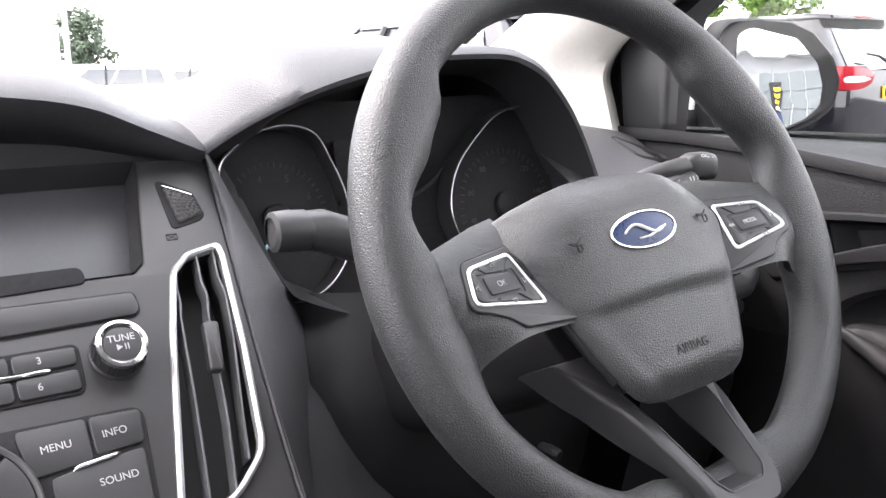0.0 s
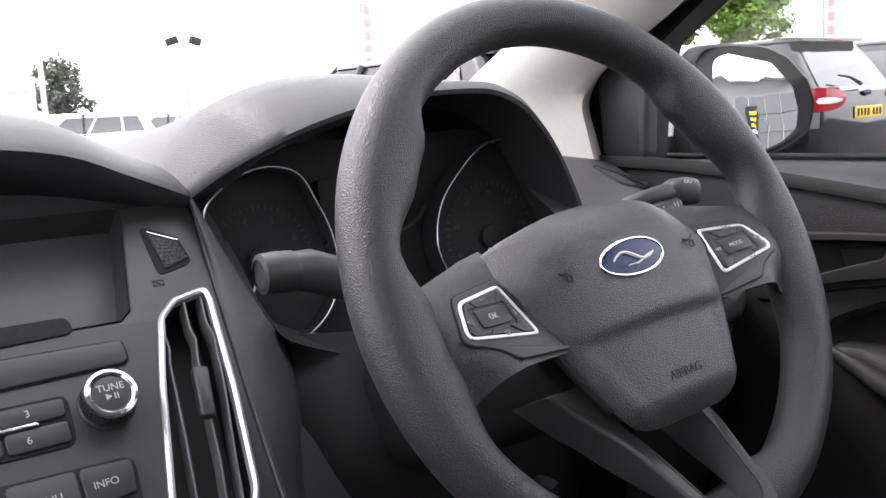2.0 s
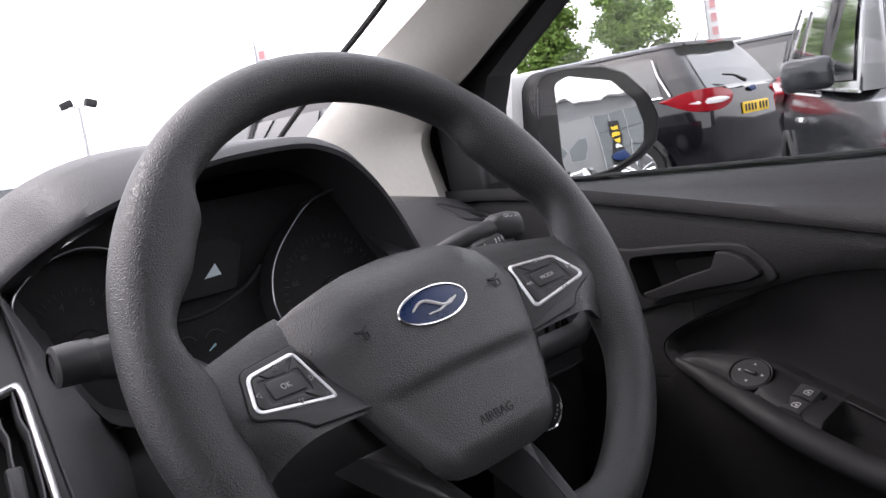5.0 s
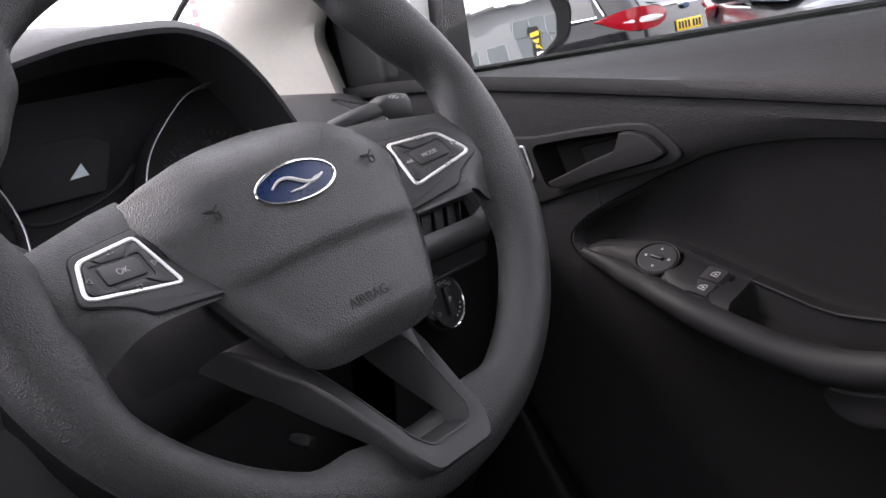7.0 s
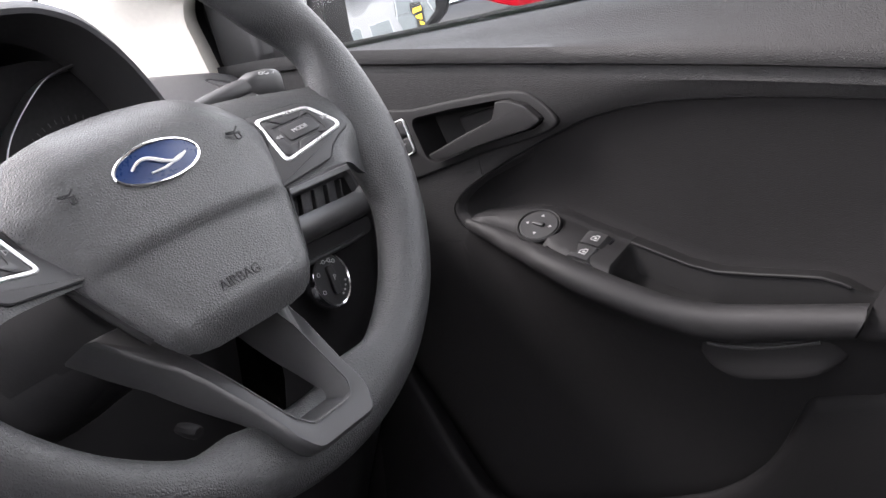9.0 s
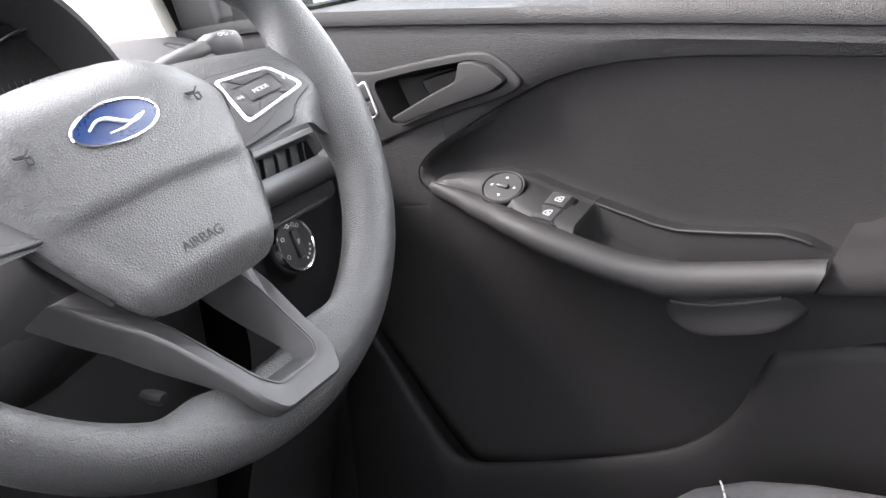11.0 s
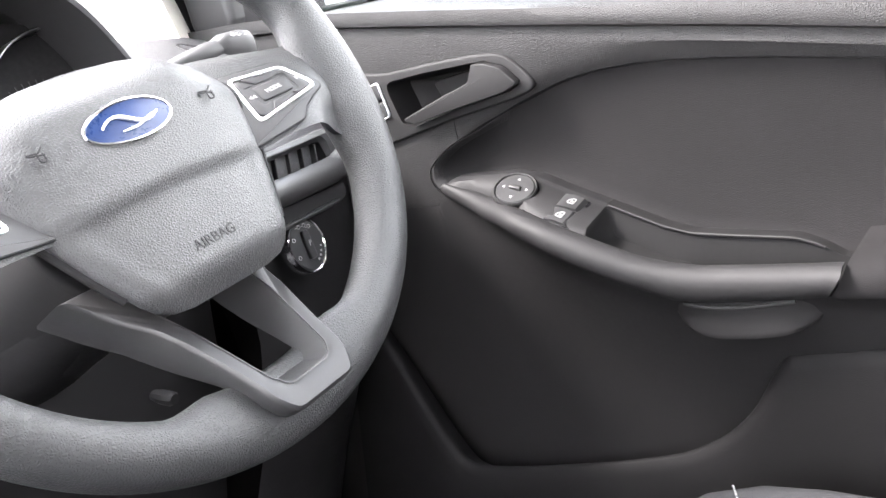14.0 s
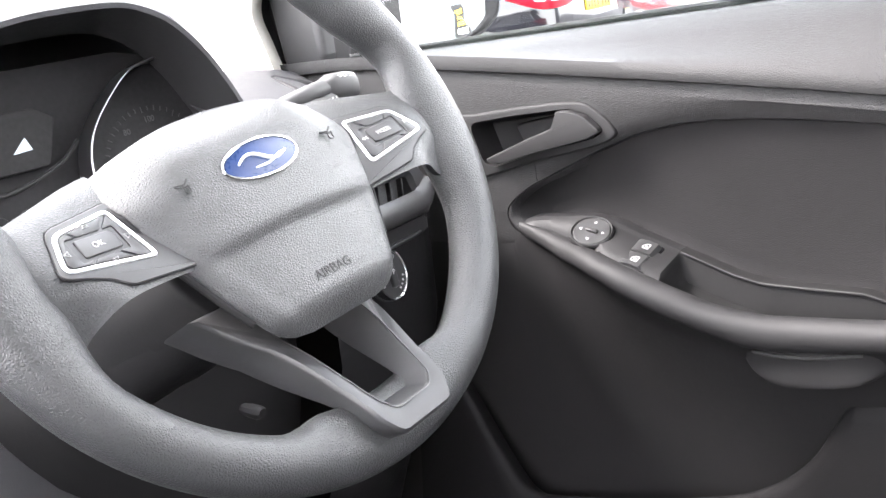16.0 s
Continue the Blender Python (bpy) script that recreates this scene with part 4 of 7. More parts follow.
for nm, pts, c0 in dials:
    o = [(p[0], p[1]) for p in curve_through([(x, y, 0) for x, y in pts], 6, True)]
    ringp = part("dial_ring", frame_ring(o, inset(o, 0.0016), -0.016, 0.006, 0.0006), SILVER, cluster, "satin grey dial surround")
    face_ = part("dial_face", slab(inset(o, 0.0021), -0.0180, -0.0120), VOID, cluster, "black dial face")
    nums = [str(i) for i in range(1, 9)] if nm == "left" else ["20", "40", "60", "80", "100", "120", "140"]
    for i, tx in enumerate(nums):
        a = radians(228 - 40 * i) if nm == "left" else radians(235 - 37 * i)
        r = 0.034 if nm == "left" else 0.040
        part("numeral", moved(words(tx, 0.0085 if nm == "left" else 0.0070, 0.0003), Matrix.Translation((c0[0] + r * math.cos(a), c0[1] + r * math.sin(a), -0.0115))), DIM, face_, "grey numeral " + tx)
    ticks = []
    for i in range(41):
        a = radians(238 - 290 * i / 40)
        ca, sa = math.cos(a), math.sin(a)
        r0, r1 = (0.0415, 0.0455) if i % 5 else (0.0400, 0.0455)
        if nm == "right":
            r0, r1 = r0 + 0.006, r1 + 0.006
        w_ = 0.0003
        ticks.append(slab([(c0[0] + ca * r0 - sa * w_, c0[1] + sa * r0 + ca * w_), (c0[0] + ca * r0 + sa * w_, c0[1] + sa * r0 - ca * w_), (c0[0] + ca * r1 + sa * w_, c0[1] + sa * r1 - ca * w_), (c0[0] + ca * r1 - sa * w_, c0[1] + sa * r1 + ca * w_)], -0.0119, -0.0113))
    part("dial_scale", merge(*ticks), DIM, face_, "grey scale marks")["kind"] = "stuff"
    a = radians(238)
    ca, sa = math.cos(a), math.sin(a)
    part("needle", tube([(c0[0] + ca * 0.012, c0[1] + sa * 0.012, -0.0075), (c0[0] + ca * 0.034, c0[1] + sa * 0.034, -0.0075)], [0.0016, 0.0007], 8), TEAL, cluster, "pale cyan needle")
    hubr = lambda r, z: [(c0[0] + r * math.cos(2 * math.pi * i / 28), c0[1] + r * math.sin(2 * math.pi * i / 28), z) for i in range(28)]
    part("needle_hub", loft([hubr(0.0125, -0.012), hubr(0.0125, -0.0075), hubr(0.0110, -0.006), hubr(0.001, -0.0055)]), HARD, cluster)
disp = rounded([(-0.046, 0.026), (0.030, 0.026), (0.046, 0.062), (0.030, 0.072), (-0.046, 0.072)], 0.004, 4)
part("display", slab(disp, -0.018, -0.012, 0.001), VOID, cluster, "dark information display")
# Glowing triangle painted in for a pale reflection on the display.
lit = plain_glow("glow_for_reflection", (0.22, 0.26, 0.28), 0.25)
part("lit_field", slab([(0.0040, 0.0400), (0.0200, 0.0410), (0.0165, 0.0510)], -0.0119, -0.0112), lit, cluster, "pale glowing patch painted for a reflection on the display")
part("bridge", tube(curve_through([(-0.050, 0.020, -0.006), (-0.030, 0.012, -0.004), (0.0, 0.014, -0.004), (0.036, 0.026, -0.006), (0.056, 0.040, -0.008)], 6), 0.0018, 8), HARD, cluster, "ridge under the display")
for cx_ in (-0.026, 0.000):
    arc = [(cx_ + 0.010 * math.cos(radians(a)), -0.012 + 0.010 * math.sin(radians(a)), -0.0112) for a in range(30, 160, 10)]
    part("small_scale", tube(arc, 0.0004, 5), DIM, cluster, "small gauge arc")
    part("small_needle", tube([(cx_ - 0.002, -0.014, -0.010), (cx_ - 0.009, -0.018, -0.010)], [0.0010, 0.0005], 6), TEAL, cluster, "pale cyan needle")


# ---- stalks, column, side vent, lamp switch ----
def ring_yz(x, y, z, ry, rz, n=24, sq=2.0):
    out = []
    for i in range(n):
        a = 2 * math.pi * i / n
        c_, s_ = math.cos(a), math.sin(a)
        out.append((x, y + ry * math.copysign(abs(c_) ** (2 / sq), c_), z + rz * math.copysign(abs(s_) ** (2 / sq), s_)))
    return out


col = thing("steering_column", WHEEL_M, "black steering column shroud behind the wheel", "steering column")
shr = lambda rx, ry, z, n=28: [(rx * math.copysign(abs(math.cos(2 * math.pi * i / n)) ** 0.7, math.cos(2 * math.pi * i / n)), -0.028 + ry * math.copysign(abs(math.sin(2 * math.pi * i / n)) ** 0.7, math.sin(2 * math.pi * i / n)), z) for i in range(n)]
part("shroud", loft([shr(0.050, 0.046, -0.056), shr(0.056, 0.052, -0.060), shr(0.058, 0.054, -0.12), shr(0.062, 0.056, -0.24)]), HARD, col)
part("adjuster_lever", moved(tube([(0.0685, 0.162, 0.7370), (0.0700, 0.155, 0.7355), (0.0715, 0.146, 0.7340), (0.0722, 0.143, 0.7335)], [0.004, 0.0055, 0.0055, 0.004], 10, flat=1.3), WHEEL_M.inverted()), HARD, col, "grey column adjuster lever")

ls = thing("indicator_stalk", pose(-0.18, 0.12, 0.948), "black indicator stalk with a round end cap", "stalk")
L_ = lambda bm: moved(bm, Matrix.Translation((0.18, -0.12, -0.948)))
part("end_cap", L_(loft([ring_yz(-0.1815, 0.1180, 0.9480, 0.0100, 0.0105), ring_yz(-0.1830, 0.1180, 0.9480, 0.0086, 0.0092), ring_yz(-0.1815, 0.1180, 0.9480, 0.0120, 0.0124), ring_yz(-0.172, 0.1185, 0.9478, 0.0126, 0.0130), ring_yz(-0.160, 0.119, 0.9470, 0.0126, 0.0130), ring_yz(-0.158, 0.119, 0.9468, 0.0120, 0.0124)])), SATIN, ls, "grey round end cap")
part("arm", L_(loft([ring_yz(-0.1590, 0.119, 0.9465, 0.0118, 0.0122, sq=2.4), ring_yz(-0.145, 0.121, 0.9445, 0.0125, 0.0140, sq=2.8), ring_yz(-0.118, 0.127, 0.9340, 0.0130, 0.0150, sq=3), ring_yz(-0.095, 0.136, 0.9180, 0.0125, 0.0140, sq=3), ring_yz(-0.065, 0.150, 0.8980, 0.0120, 0.0130, sq=2.6), ring_yz(-0.040, 0.158, 0.8860, 0.0100, 0.0110)])), SATIN, ls)
part("light_mark", L_(merge(*[tube([(-0.1235 + dx, 0.1095, 0.9465), (-0.1235 + dx, 0.1090, 0.9395)], 0.0005, 5) for dx in (0.0, 0.0025)], tube(curve_through([(-0.120, 0.1094, 0.9480), (-0.116, 0.1094, 0.9450), (-0.120, 0.1094, 0.9400)], 4), 0.0005, 5))), LEGEND, ls, "white lamp symbol")
rs = thing("wiper_stalk", pose(0.16, 0.10, 0.962), "black wiper stalk with ribbed rotary ring and white marks", "stalk")
R_ = lambda bm: moved(bm, Matrix.Translation((-0.16, -0.10, -0.962)))
top = curve_through([(0.070, 0.112, 0.938), (0.095, 0.100, 0.9520), (0.115, 0.094, 0.9600), (0.137, 0.0905, 0.9648), (0.156, 0.0895, 0.9668), (0.172, 0.0890, 0.9662), (0.1810, 0.0888, 0.9652)], 6)
part("arm", R_(tube(top, [0.0078 - 0.0020 * smooth01(0.165, 0.1812, p[0]) for p in top], 18)), SATIN, rs)
part("arm_end", R_(loft([ring_yz(x, y, z, a, b, sq=3.2) for x, y, z, a, b in ((0.1480, 0.0905, 0.9655, 0.0060, 0.0060), (0.1520, 0.0900, 0.9662, 0.0082, 0.0084), (0.1590, 0.0895, 0.9668, 0.0094, 0.0104), (0.1720, 0.0890, 0.9662, 0.0096, 0.0110), (0.1785, 0.0888, 0.9655, 0.0090, 0.0102), (0.1812, 0.0888, 0.9652, 0.0070, 0.0080))])), SATIN, rs, "boxy black stalk end")
part("rotary_ring", R_(tube([(0.124, 0.0845, 0.9525), (0.126, 0.0842, 0.9528), (0.138, 0.0835, 0.9545), (0.1385, 0.0835, 0.9545), (0.152, 0.0828, 0.9562), (0.154, 0.0827, 0.9564)], [0.0062, 0.0078, 0.0082, 0.0074, 0.0078, 0.0062], 22)), BUTTON, rs, "black rotary ring")
part("lower_arm", R_(tube([(0.085, 0.100, 0.941), (0.108, 0.0885, 0.9490), (0.124, 0.0845, 0.9525)], [0.0080, 0.0074, 0.0066], 16)), HARD, rs)
for dx in (0.0, 0.0048, 0.0096):
    o = [(0.0020 * math.cos(2 * math.pi * i / 14), 0.0015 * math.sin(2 * math.pi * i / 14)) for i in range(14)]
    part("wash_mark", R_(moved(frame_ring(o, inset(o, 0.0004), 0, 0.0005), Matrix.Translation((0.1625 + dx, 0.0815, 0.9748 - dx * 0.10)) @ Matrix.Rotation(radians(45), 4, "X"))), LEGEND, rs, "pale wash mark")
for dx in (0.0, 0.0035, 0.0070, -0.012):
    part("speed_mark", R_(tube([(0.1435 + dx, 0.0772, 0.9604 + 0.12 * dx), (0.1435 + dx, 0.0758, 0.9570 + 0.12 * dx)], 0.0007, 5)), LEGEND, rs, "white wiper mark")

# side air vent by the door
SV = basis((0.235, 0.1285, 0.850), (1, 0.06, 0), (0, 0.12, 1))
sv = thing("air_vent", SV, "black air vent with upright vanes beside the door", "air vent")
so = rounded([(-0.075, -0.012), (0.046, -0.012), (0.056, 0.006), (0.044, 0.034), (-0.075, 0.030)], [0.004, 0.010, 0.014, 0.010, 0.004], 6)
si = rounded([(-0.070, 0.000), (0.020, 0.000), (0.030, 0.008), (0.026, 0.026), (-0.070, 0.024)], [0.003, 0.006, 0.005, 0.005, 0.003], 6)
part("surround", frame_ring(so, si, -0.012, 0.010, 0.004), SATIN, sv, "satin black vent surround")
part("duct", slab(si, -0.028, -0.016), VOID, sv)
lip_ = [(-0.074, 0.0120, 0.0100), (0.016, 0.0125, 0.0100), (0.033, 0.0150, 0.0095), (0.046, 0.0240, 0.0075)]
part("lip", loft([[(x, y - 0.002, z), (x + 0.002, y - 0.006, z + 0.0060), (x + 0.003, y - 0.014, z + 0.0090), (x + 0.003, y - 0.021, z + 0.0070), (x + 0.002, y - 0.025, z - 0.004)] for x, y, z in curve_through(lip_, 6)], closed=False), PANEL, sv, "rounded grey lip under the vanes", 60)
for i in range(6):
    x = 0.018 - 0.016 * i
    part("vane", moved(box(-0.0008, 0.0008, 0.001, 0.025, -0.016, 0.003, 0.0003), Matrix.Translation((x, 0, 0)) @ Matrix.Rotation(radians(-14), 4, "Z")), PANEL, sv, "upright grey vane")
shelf = thing("coin_slot", SV, "black open slot in the dash below the vent", "storage slot")
po = rounded([(-0.075, -0.031), (0.030, -0.029), (0.044, -0.025), (0.044, -0.014), (-0.075, -0.014)], [0.003, 0.008, 0.008, 0.006, 0.003], 5)
part("hollow", slab(po, -0.010, 0.0015), VOID, shelf)
part("ledge", tube([(-0.075, -0.0290, 0.003), (0.020, -0.0270, 0.002), (0.032, -0.0260, 0.001)], [0.0022, 0.0022, 0.0014], 10), SATIN, shelf, "satin lower ledge")
LK = basis((0.2115, 0.1275, 0.8010), (1, 0.10, 0), (0, 0.18, 1))
lk = thing("headlamp_switch", LK, "round black headlamp switch with chrome ring and white symbols", "switch")
cr = lambda r, z, n=40: [(r * 0.92 * math.cos(2 * math.pi * i / n), r * math.sin(2 * math.pi * i / n), z) for i in range(n)]
part("collar", loft([cr(0.0235, 0.0), cr(0.0232, 0.009), cr(0.0222, 0.0105), cr(0.0212, 0.0095), cr(0.0212, 0.006)], cap=False), CHROME, lk, "chrome collar")
part("dial", loft([cr(0.0211, 0.0), cr(0.0211, 0.0088), cr(0.0200, 0.0098), cr(0.001, 0.0100)]), BUTTON, lk, "black rotary dial")
part("grip", slab(rounded([(-0.004, -0.012), (0.004, -0.012), (0.0035, 0.012), (-0.0035, 0.012)], 0.002, 4), 0.008, 0.0135, 0.0015), BUTTON, lk)
for a, k in ((150, 0), (205, 0), (75, 1), (100, 1), (55, 1), (-20, 2), (-35, 2), (-50, 2), (-65, 2)):
    x, y = 0.0150 * math.cos(radians(a)), 0.0160 * math.sin(radians(a))
    o = [(x + 0.0018 * math.cos(2 * math.pi * i / 12), y + 0.0018 * math.sin(2 * math.pi * i / 12)) for i in range(12)]
    bm = frame_ring(o, inset(o, 0.0004), 0.0098, 0.0103) if k == 0 else (merge(frame_ring(o, inset(o, 0.0005), 0.0098, 0.0103), slab([(x - 0.0042, y - 0.0003), (x - 0.0022, y - 0.0003), (x - 0.0022, y + 0.0003), (x - 0.0042, y + 0.0003)], 0.0098, 0.0103)) if k == 1 else slab(inset(o, 0.0008), 0.0098, 0.0103))
    part("symbol", bm, LEGEND, lk, "white lamp symbol")
part("grip_mark", moved(words("P", 0.0065, 0.0003), Matrix.Translation((0, 0.001, 0.0137))), LEGEND, lk, "white legend P")
# demister outlet by the pillar
DM = basis((0.300, 0.285, 0.961), (1, -0.10, -0.12), (0.0, 1, 0.42))
dm = thing("demister_vent", DM, "narrow black demister outlet in the dash top", "air vent")
do = rounded([(-0.022, 0.020), (-0.014, -0.026), (0.026, -0.030), (0.030, -0.012), (-0.012, 0.026)], 0.016, 8)
di = inset(do, 0.006)
part("surround", frame_ring(do, di, -0.006, 0.004, 0.002), HARD, dm)
part("duct", slab(di, -0.012, -0.003), VOID, dm)
for i in range(2):
    part("vane", tube([(-0.012 + 0.012 * i, 0.016 - 0.008 * i, 0.001), (0.006 + 0.010 * i, -0.020 + 0.004 * i, 0.001)], 0.0012, 6), HARD, dm)


# ---- driver's door ----
DM_ = basis((0.338, 0.0, 0.75), (0, -1, 0), (0, 0, 1))
door = thing("cabin_door", DM_, "closed car door with dark grey trim, cloth insert and armrest", "car door")


def on_door(name, bm, m, label="", sharp=35, parent=None):
    """Points are given as (rearwards, height above the road, towards the cabin)."""
    moved(bm, Matrix.Translation((0, -0.75, 0)))
    return part(name, bm, m, parent or door, label, sharp)


us = [-0.42, -0.38, -0.34, -0.30, -0.26, -0.22, -0.18, -0.15, -0.12, -0.10, -0.085, -0.0800, -0.0797, -0.0790, -0.0780, -0.0765, -0.0755, -0.073, -0.070, -0.062, -0.05, -0.0435, -0.043, -0.03, -0.02, 0.0, 0.02, 0.04, 0.06, 0.09, 0.12, 0.15, 0.18, 0.22, 0.26, 0.30, 0.36, 0.45, 0.55, 0.70]
CREASE = [(-0.42, 0.972), (-0.25, 0.968), (-0.15, 0.960), (-0.05, 0.9475), (0.08, 0.930), (0.20, 0.913), (0.30, 0.897), (0.45, 0.880), (0.70, 0.862)]
INSERT = [(-0.0755, 0.8265), (-0.070, 0.8340), (-0.062, 0.8405), (-0.05, 0.8465), (-0.043, 0.8495), (-0.02, 0.8590), (0.02, 0.8742), (0.06, 0.8870), (0.10, 0.8935), (0.139, 0.8935), (0.20, 0.8890), (0.295, 0.8760), (0.45, 0.857), (0.70, 0.835)]
# soft upper pad from the glass down to the crease
rings = []
for u in us:
    zc = lerp_table(CREASE, u)
    rings.append([(u, 0.950, -0.080), (u, 0.966, -0.072), (u, 0.9735, -0.062), (u, 0.9715, -0.048), (u, 0.9640 - max(0.0, 0.955 - zc) * 0.2, -0.030), (u, zc + (0.964 - zc) * 0.45, -0.010), (u, zc + 0.012, 0.0045), (u, zc + 0.005, 0.0070), (u, zc, 0.0060), (u, zc - 0.002, 0.0), (u, zc - 0.001, -0.006)])
on_door("upper_pad", loft(rings, closed=False), DOORSKIN, "soft grained upper door pad", 60)
# grained middle band down to the insert, rolled over at its lower edge
rings = []
for u in us:
    zc = lerp_table(CREASE, u)
    zi = lerp_table([(-0.42, 0.790), (-0.0435, 0.790), *INSERT[4:]], u)
    d = -0.010 * smooth01(-0.043, 0.020, u)
    rings.append([(u, zc + 0.001, -0.004), (u, zc - 0.0035, -0.0005), (u, zc - 0.012, 0.0015), (u, zi + (zc - zi) * 0.55, 0.0015), (u, zi + 0.014, 0.0010), (u, zi + 0.006, 0.0010 + d * 0.25), (u, zi + 0.001, 0.0006 + d * 0.46), (u, zi - 0.001, -0.0010 + d * 0.9)])
band = on_door("middle_band", loft([r + [(u_, z_, w_ - 0.035) for u_, z_, w_ in reversed(r)] for r in rings]), DOORSKIN, "grained band round the door pull", 60)
# rounded front corner of the insert's opening, with a rolled-in edge
CORNER = [(0.020, 0.8742), (0.0, 0.8668), (-0.020, 0.8588), (-0.035, 0.8535), (-0.0489, 0.8478), (-0.0632, 0.8400), (-0.0745, 0.8318), (-0.0800, 0.8255), (-0.0812, 0.8175), (-0.0775, 0.8096), (-0.0700, 0.8035), (-0.050, 0.7965), (-0.020, 0.7930)]
corner = [(p[0], p[1]) for p in curve_through([(a, b, 0) for a, b in CORNER], 6)]
cut(band, moved(slab(corner, -0.06, 0.03), Matrix.Translation((0, -0.75, 0))))
def corner_ring(f, w_):
    deep = lerp_table([(0.0, -0.0098), (0.12, -0.0126), (0.30, -0.0156), (1.0, -0.0160)], f)
    ring = []
    for u, z in corner:
        k = smooth01(-0.043, 0.015, u) * (z > 0.83)
        ring.append((u + (max(u, -0.012) - u) * f, z + (0.826 - z) * f, w_ + (deep - w_) * k))
    return ring


on_door("insert_lip", loft([corner_ring(*q) for q in ((-0.004, -0.0030), (0.0, -0.0004), (0.022, 0.0008), (0.06, 0.0002), (0.13, -0.0028), (0.16, -0.0045))], closed=False), DOORSKIN, "rolled front edge of the door insert", 60)
on_door("insert_corner", loft([corner_ring(*q) for q in ((0.15, -0.0040), (0.24, -0.0080), (0.38, -0.0125), (0.60, -0.0150), (1.0, -0.0155))], closed=False), CLOTH, "dark woven front corner of the insert", 60)
# woven insert, hollowed
rings = []
for u in [x for x in us if x >= -0.0431]:
    zi = lerp_table(INSERT, u)
    zl = lerp_table([(-0.0755, 0.8235), (-0.070, 0.8160), (-0.062, 0.8090), (-0.03, 0.8150), (0.0, 0.818), (0.06, 0.800), (0.10, 0.782), (0.15, 0.760), (0.255, 0.752), (0.262, 0.736), (0.70, 0.7355)], u)
    rings.append([(u, zi + 0.001, -0.0090), (u, zi + (zl - zi) * 0.12, -0.0120), (u, zi + (zl - zi) * 0.30, -0.0150), (u, zi + (zl - zi) * 0.6, -0.0155), (u, zi + (zl - zi) * 0.88, -0.0140), (u, zl, -0.012 + 0.010 * smooth01(0.245, 0.275, u)), (u, zl - 0.006, -0.004 + 0.010 * smooth01(0.245, 0.275, u)), (u, zl - 0.03, -0.012 + 0.024 * smooth01(0.245, 0.275, u))])
on_door("cloth_insert", loft(rings, closed=False), CLOTH, "dark woven door insert", 60)
# armrest: tray, front bar and end face
BAR_T = [(-0.0615, 0.8155), (-0.0350, 0.8100), (-0.0104, 0.8052), (0.0120, 0.8035), (0.0326, 0.8000), (0.0626, 0.7892), (0.0937, 0.7769), (0.126, 0.7650), (0.150, 0.7600), (0.172, 0.7580), (0.220, 0.7592), (0.276, 0.7615)]
BAR_B = [(-0.0615, 0.8060), (-0.0350, 0.7960), (-0.0138, 0.7888), (0.0100, 0.7865), (0.0301, 0.7825), (0.0777, 0.7615), (0.120, 0.7460), (0.156, 0.7355), (0.180, 0.7345), (0.220, 0.7380), (0.270, 0.7420), (0.276, 0.7425)]
INNER = [(-0.0615, 0.8150), (-0.0541, 0.8170), (-0.0244, 0.8180), (0.0043, 0.8185), (0.0301, 0.8125), (0.0536, 0.8020), (0.096, 0.7850), (0.130, 0.7710), (0.150, 0.7655), (0.180, 0.7635), (0.225, 0.7615), (0.240, 0.7570), (0.256, 0.7480), (0.276, 0.7450)]
OUT_ = [(-0.0615, 0.0120), (-0.03, 0.0210), (-0.008, 0.032), (0.012, 0.043), (0.03, 0.053), (0.06, 0.058)]
au = sorted({*[-0.0615 + 0.3315 * i / 52 for i in range(53)], 0.0845, 0.0865, 0.0885, 0.252, 0.256, 0.260, 0.264})
bar_r, tray_r = [], []
for u in au:
    zt, zb, zi = lerp_table(BAR_T, u), lerp_table(BAR_B, u), lerp_table(INNER, u)
    out = lerp_table(OUT_, u)
    dip = 0.045 * smooth01(0.0845, 0.0900, u) * (1 - smooth01(0.248, 0.266, u)) * (0.45 + 0.55 * smooth01(0.15, 0.17, u))
    h, q_ = zt - zb, 0.25 + 0.75 * smooth01(-0.062, -0.01, u)
    slope = 0.010 * smooth01(0.250, 0.270, u)
    bar_r.append([(u - slope * 0.2, zt - 0.001, out - 0.016 * q_), (u, zt + 0.0010, out - 0.009 * q_), (u, zt + 0.0004, out - 0.003 * q_), (u, zt - h * 0.22, out + 0.0025 * q_), (u - slope * 0.3, zt - h * 0.5, out + 0.0040 * q_), (u - slope * 0.7, zt - h * 0.8, out + 0.0020 * q_), (u - slope, zb, out - 0.002 * q_), (u - slope, zb - 0.0008, out - 0.006 * q_)])
    tray_r.append([(u, zi + 0.001, -0.020), (u, zi + 0.0008, -0.0110), (u, zi + 0.0010, -0.003), (u, zi + 0.0008, 0.0010), (u, zi - 0.0002 - dip * 0.25, min(0.0022, out * 0.3)), (u, zi - 0.0008 - dip, min(0.0060, out * 0.4)), (u, (zi * 0.4 + zt * 0.6) - 0.001 - dip, max(out - 0.022 * q_, out * 0.5)), (u, zt - 0.002 - dip * 0.5, max(out - 0.0175 * q_, out * 0.55)), (u, zt - 0.001, out - 0.0155 * q_)])
on_door("armrest_bar", loft(bar_r, closed=False), ARMBAR, "satin dark armrest bar", 60)
on_door("armrest_tray", loft([r for r in tray_r if r[0][0] <= 0.0850], closed=False), HARD, "black switch tray", 40)
# Pocket in a duller black than the tray, putting in the hollow's shade.
on_door("grab_pocket", loft([r for r in tray_r if 0.0840 <= r[0][0] <= 0.2630], closed=False), POCKET, "grab pocket dulled to stand for its shade", 40)
